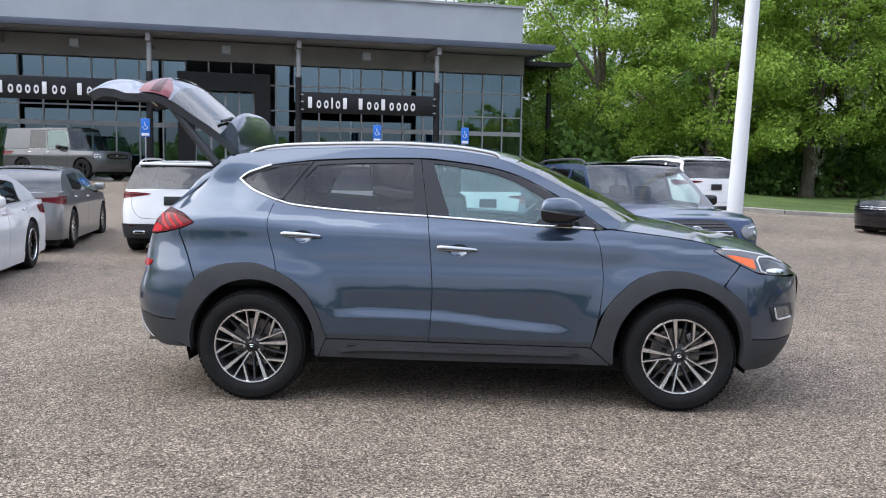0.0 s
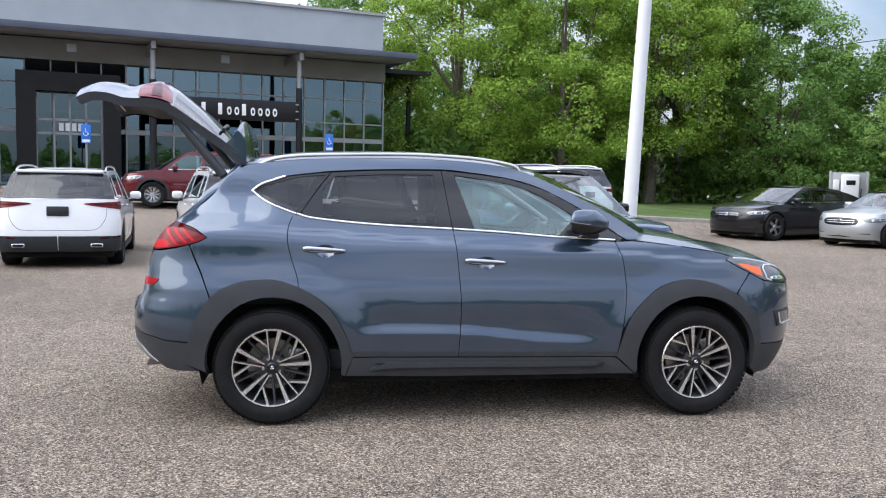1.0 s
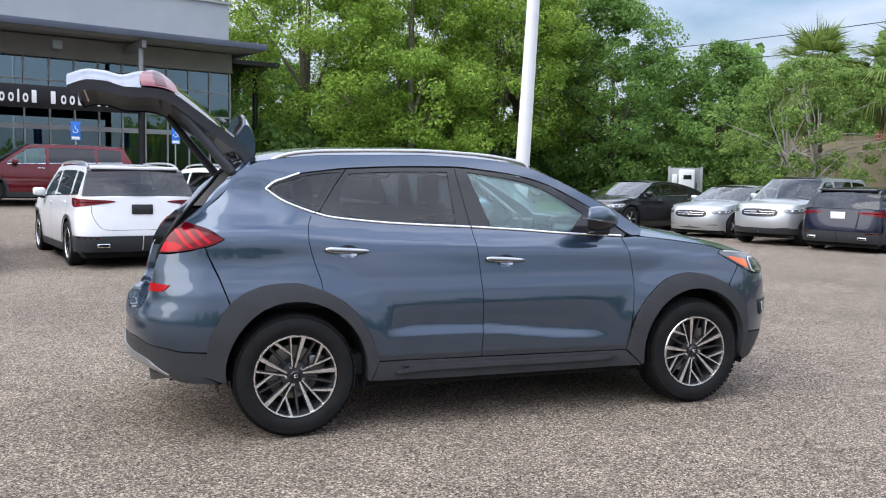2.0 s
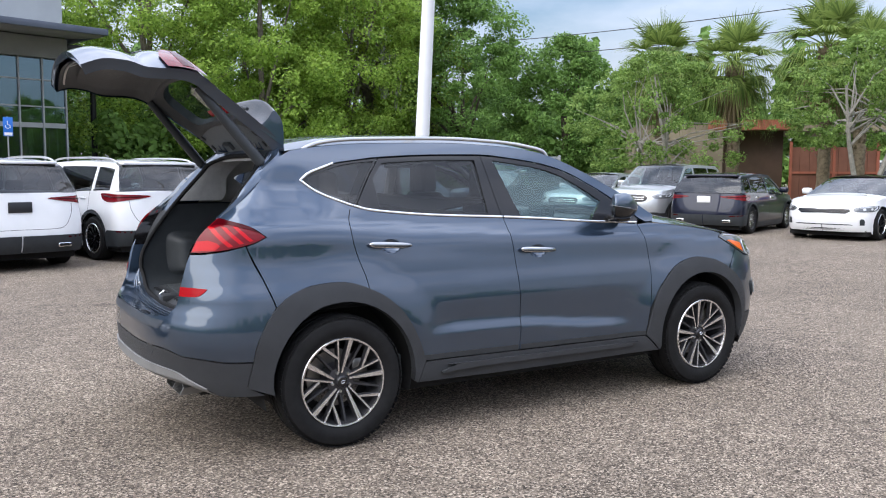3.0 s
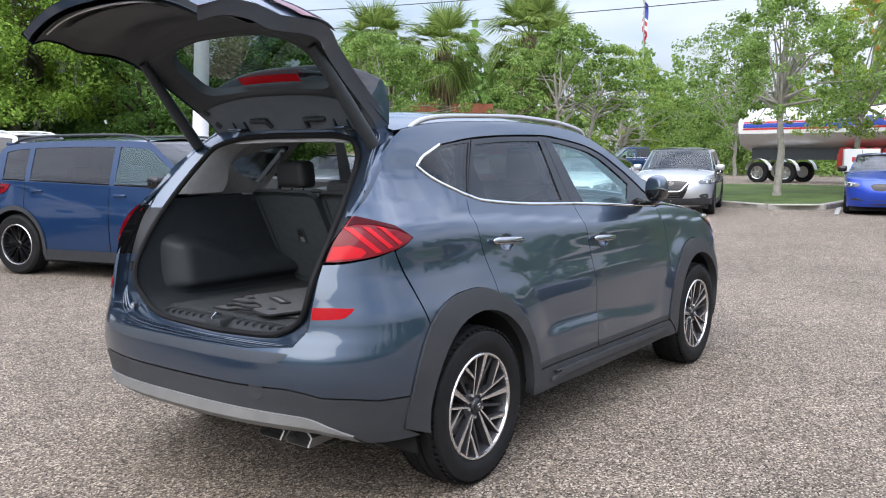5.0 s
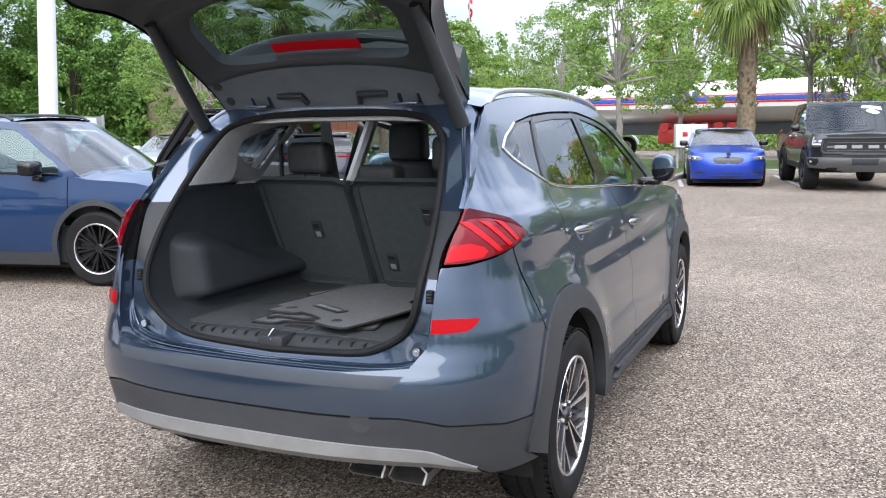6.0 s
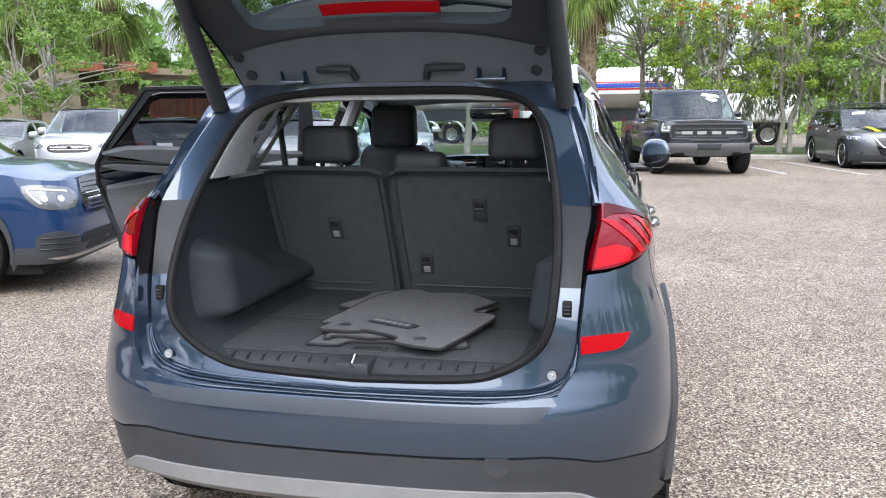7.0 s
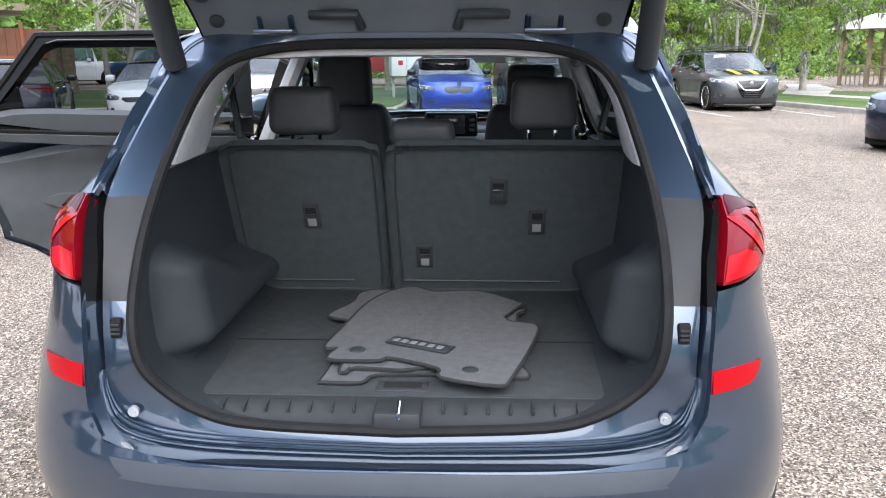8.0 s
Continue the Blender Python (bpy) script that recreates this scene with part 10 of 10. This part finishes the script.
        mir = part("door_mirror", box_bm((-0.09, -0.11, -0.065), (0.08, 0.09, 0.075), 0.045, None, mm, 3), GLOSS_BLACK if kind == "pickup" or paint in (PAINT_BLUE, PAINT_COBALT, PAINT_DARKGREY) else paint, root)
        part("mirror_foot", box_bm((-0.03, -0.02, -0.1), (0.05, 0.16, -0.05), 0.015, None, pose(mx, sgn * -(w + 0.02), belt_f + 0.07, 0, 0, 0 if sgn > 0 else 180)), GLOSS_BLACK, mir)
        for x in (doors[1] + 0.16, doors[2] + 0.2):
            z = zbelt(x) - 0.1
            p = F(x, z)
            part("door_handle", box_bm((x - 0.09, sgn * p.y - 0.025, z - 0.014), (x + 0.09, sgn * p.y + 0.025, z + 0.014), 0.01), paint if wheel == "black" else CHROME, root)
        if rails:
            rl = [(x, y * 0.96, z + 0.065 - 0.05 * abs(2 * i / 12 - 1) ** 6) for i, (x, y, z) in enumerate(e3([line[round(i_f + (i_r - i_f) * k / 12)] for k in range(13)]))]
            part("roof_rail", tube_bm([(x, sgn * y, z) for x, y, z in rl], 0.016, 8), rails, root)
    front_face(root, F, front_style, s1, nose, sill, w)
    for s_, x_off in ((s1, 0.02), (s0, -0.02)):
        z = (0.36 * H if s_ == s1 else (0.56 * H if suv else 0.47 * H))
        if s_ == s1 and plate is None:
            continue
        p = F(s_, z)
        part("plate", box_bm((p.x + x_off - 0.008, -0.16, z - 0.075), (p.x + x_off + 0.008, 0.16, z + 0.075), 0.004), plate or PLATE_DARK, root)
    for y in (-w * 0.62, w * 0.62):
        if suv and kind != "pickup":
            p = F(s0, sill + 0.12)
            part("exhaust_trim", box_bm((p.x + 0.02 - 0.06, y - 0.1, sill + 0.11), (p.x + 0.2, y + 0.1, sill + 0.18), 0.025), CHROME, root)
            part("exhaust_mouth", box_bm((p.x - 0.045, y - 0.078, sill + 0.125), (p.x + 0.02, y + 0.078, sill + 0.165), 0.01), SHADOW_BLACK, root)
    if kind in ("suv", "hatch"):
        sx = line[i_r]
        part("roof_spoiler", box_bm((sx[0] - 0.17, gy(sx[1]) * 0.93, sx[1] - 0.015), (sx[0] + 0.08, -gy(sx[1]) * 0.93, sx[1] + 0.035), 0.02), GLOSS_BLACK if dark_roof else paint, root)
        part("rear_wiper", tube_bm([(base_r - 0.03, 0.02, belt_r + 0.05), (base_r - 0.0, -0.22, belt_r + 0.075), (base_r + 0.02, -0.42, belt_r + 0.08)], [0.018, 0.012, 0.008], 6), BLACK_PLASTIC, root)
    for y0_, y1_ in ((-0.62, 0.0), (-0.02, 0.56)):
        part("wiper", tube_bm([(cowl + 0.06, y0_ * w, belt_f + 0.03), (cowl + 0.13, (y0_ + y1_) / 2 * w, belt_f + 0.035), (cowl + 0.15, y1_ * w, belt_f + 0.03)], 0.01, 5), BLACK_PLASTIC, root)
    return root, F, dict(s0=s0, s1=s1, arc=arc, belt_f=belt_f, belt_r=belt_r, xr=xr, xf=xf, w=w, H=H, cowl=cowl, base_r=base_r, top=top, sill=sill)


def at_ground(x, y, heading):
    return pose(x, y, ground_z(x, y), 0, 0, heading)


make_car("compact_suv", "white compact crossover with red tail lamps and dark plate", "suv", (4.41, 1.83, 1.61, 2.73, 0.86, 0.34, 0.22), PAINT_WHITE, at_ground(-5.44, 10.15, 98.5), "multi", rails=SATIN_METAL)
make_car("suv", "white mid-size crossover parked nose-in, dark plate", "suv", (4.67, 1.89, 1.64, 2.87, 0.87, 0.355, 0.22), PAINT_WHITE, at_ground(-2.65, 10.66, 104), "black", rails=SATIN_METAL)
make_car("suv", "white mid-size crossover with black spoked wheels", "suv", (4.67, 1.89, 1.64, 2.87, 0.87, 0.355, 0.22), PAINT_WHITE, at_ground(-0.51, 11.3, 108), "black", rails=SATIN_METAL)
make_car("suv", "white crossover with silver roof rails behind the blue one", "suv", (4.92, 1.95, 1.77, 2.99, 0.9, 0.37, 0.22), PAINT_WHITE, at_ground(5.1, 18.0, 112), "multi", rails=SATIN_METAL)
make_car("compact_suv", "denim blue boxy crossover with black spoked wheels", "suv", (4.52, 1.83, 1.66, 2.83, 0.92, 0.365, 0.22), PAINT_BLUE, at_ground(2.03, 6.15, -75.5), "black", CLADDING, rails=BLACK_PLASTIC, square=True, front_style="mesh")
make_car("saloon", "grey metallic saloon with red tail lamps", "sedan", (4.95, 1.87, 1.46, 2.94, 0.85, 0.345, 0.17), PAINT_GREY, at_ground(-8.5, 9.96, 105), "multi")
make_car("coupe", "white two-door coupe with dark glass", "sedan", (4.7, 1.82, 1.4, 2.84, 0.8, 0.34, 0.16), PAINT_WHITE, at_ground(-6.8, 4.05, -75), "black")
make_car("saloon", "black sleek electric saloon with silver wheels", "fastback", (5.2, 1.93, 1.51, 3.2, 0.87, 0.37, 0.17), PAINT_BLACK, at_ground(12.4, 16.95, 200), "five")
make_car("saloon", "silver saloon with chrome star-grille front", "sedan", (4.69, 1.81, 1.44, 2.84, 0.8, 0.33, 0.17), PAINT_SILVER, at_ground(13.95, 14.4, 200), "five")
make_car("suv", "silver older crossover with dark plastic bumpers", "suv", (4.5, 1.78, 1.68, 2.62, 0.8, 0.335, 0.24), PAINT_SILVER, at_ground(13.9, 11.75, 200), "plain", CLADDING)
make_car("hatchback", "navy hatchback with silver wheels, tail to the lane", "hatch", (4.26, 1.8, 1.45, 2.63, 0.84, 0.325, 0.17), PAINT_NAVY, at_ground(14.3, 9.7, 20), "turbine", plate=PLATE_WHITE)
make_car("saloon", "white sports saloon with black roof and wide grille", "fastback", (4.83, 1.87, 1.4, 2.9, 0.85, 0.34, 0.16), PAINT_WHITE, at_ground(15.38, 6.95, 193), "black", dark_roof=True, front_style="wide")
make_car("compact_suv", "silver compact crossover facing the lane", "suv", (4.38, 1.84, 1.59, 2.65, 0.87, 0.345, 0.22), PAINT_SILVER, at_ground(16.6, 5.0, 195), "multi", CLADDING, front_style="v")
make_car("saloon", "cobalt blue sports saloon facing the lane", "sedan", (4.71, 1.83, 1.44, 2.85, 0.8, 0.34, 0.16), PAINT_COBALT, at_ground(19.2, 0.72, 190), "five_black", front_style="twin")
_truck = make_car("pickup_truck", "black off-road pickup truck with broad grille", "pickup", (5.6, 2.19, 2.05, 3.4, 0.95, 0.465, 0.48), PAINT_BLACK, at_ground(18.8, -2.12, 190), "five_black", PLASTIC_DARKENED, front_style="truck")
_striped = make_car("compact_suv", "dark grey crossover with yellow bonnet stripes and black roof bars", "suv", (4.38, 1.84, 1.59, 2.65, 0.87, 0.36, 0.18), PAINT_DARKGREY, at_ground(21.0, -7.0, 185), "lipped", rails=BLACK_PLASTIC, front_style="v")
make_car("off_roader", "grey boxy off-roader by the showroom glass", "boxy", (4.8, 1.93, 1.95, 2.89, 0.8, 0.39, 0.28), PAINT_DARKGREY, BFRAME @ pose(-19.2, -1.0, 0.02, 0, 0, -35), "five_black")
tanker()
make_car("van", "white passenger van on the road", "boxy", (5.7, 2.0, 2.1, 3.43, 0.85, 0.37, 0.3), PAINT_WHITE, at_ground(39.3, 20.7, -55), "plain")
make_car("pickup_truck", "blue-grey pickup truck on the road", "pickup", (5.4, 1.95, 1.8, 3.2, 0.9, 0.38, 0.36), PAINT_BLUE, at_ground(41.5, 17.5, 130), "plain", front_style="truck")
make_car("saloon", "black sports saloon with a tall twin grille", "sedan", (4.8, 1.9, 1.42, 2.86, 0.85, 0.345, 0.16), PAINT_NAVY, at_ground(10.6, -8.3, 130), "five_black", front_style="tall_twin")
make_car("suv", "maroon crossover parked before the showroom", "suv", (4.7, 1.88, 1.66, 2.8, 0.88, 0.36, 0.22), PAINT_MAROON, at_ground(-4.6, 20.5, 190), "multi")

_root, _F, _d = _striped
_bon, _scr = part_of(_root, "bonnet"), part_of(_root, "windscreen")
lay_on(_bon, "bonnet_wrap", [(_d["cowl"] + 0.02, -0.55), (_d["xf"] - 0.3, -0.45), (_d["xf"] - 0.3, 0.45), (_d["cowl"] + 0.02, 0.55)], GLOSS_BLACK, _root, 0.003)
for _y in (-0.27, 0.27):
    lay_on(_bon, "yellow_stripe", [(_d["cowl"] + 0.02, _y - 0.07), (_d["xf"] - 0.28, _y * 0.85 - 0.07), (_d["xf"] - 0.28, _y * 0.85 + 0.07), (_d["cowl"] + 0.02, _y + 0.07)], STRIPE_YELLOW, _root, 0.006)
lay_on(_scr, "screen_sticker", [(_d["cowl"] - 0.55, -0.45), (_d["cowl"] - 0.45, -0.5), (_d["cowl"] - 0.42, -0.2), (_d["cowl"] - 0.52, -0.15)], STICKER_WHITE, _root, 0.006)
for _x in (0.2, -0.55):
    part("roof_bar", box_bm((_x - 0.03, -0.75, 1.66), (_x + 0.03, 0.75, 1.685), 0.008), BLACK_PLASTIC, _root)
    for _y in (-0.66, 0.66):
        part("bar_foot", box_bm((_x - 0.05, _y - 0.03, 1.54), (_x + 0.05, _y + 0.03, 1.67), 0.01), BLACK_PLASTIC, _root)
_root, _F, _d = _truck
_scr = part_of(_root, "windscreen")
lay_on(_scr, "screen_sticker", [(_d["cowl"] - 0.5, 0.3), (_d["cowl"] - 0.42, 0.25), (_d["cowl"] - 0.44, 0.72), (_d["cowl"] - 0.52, 0.7)], STICKER_WHITE, _root, 0.006)
lay_on(_scr, "screen_sticker", rounded([(_d["cowl"] - 0.36, 0.35), (_d["cowl"] - 0.3, 0.5), (_d["cowl"] - 0.36, 0.66), (_d["cowl"] - 0.41, 0.5)], 3), STICKER_WHITE, _root, 0.006)
lay_on(part_of(_root, "bonnet"), "bonnet_scoop", [(_d["cowl"] + 0.35, -0.3), (_d["cowl"] + 0.75, -0.2), (_d["cowl"] + 0.75, 0.2), (_d["cowl"] + 0.35, 0.3)], BLACK_PLASTIC, _root, 0.01)
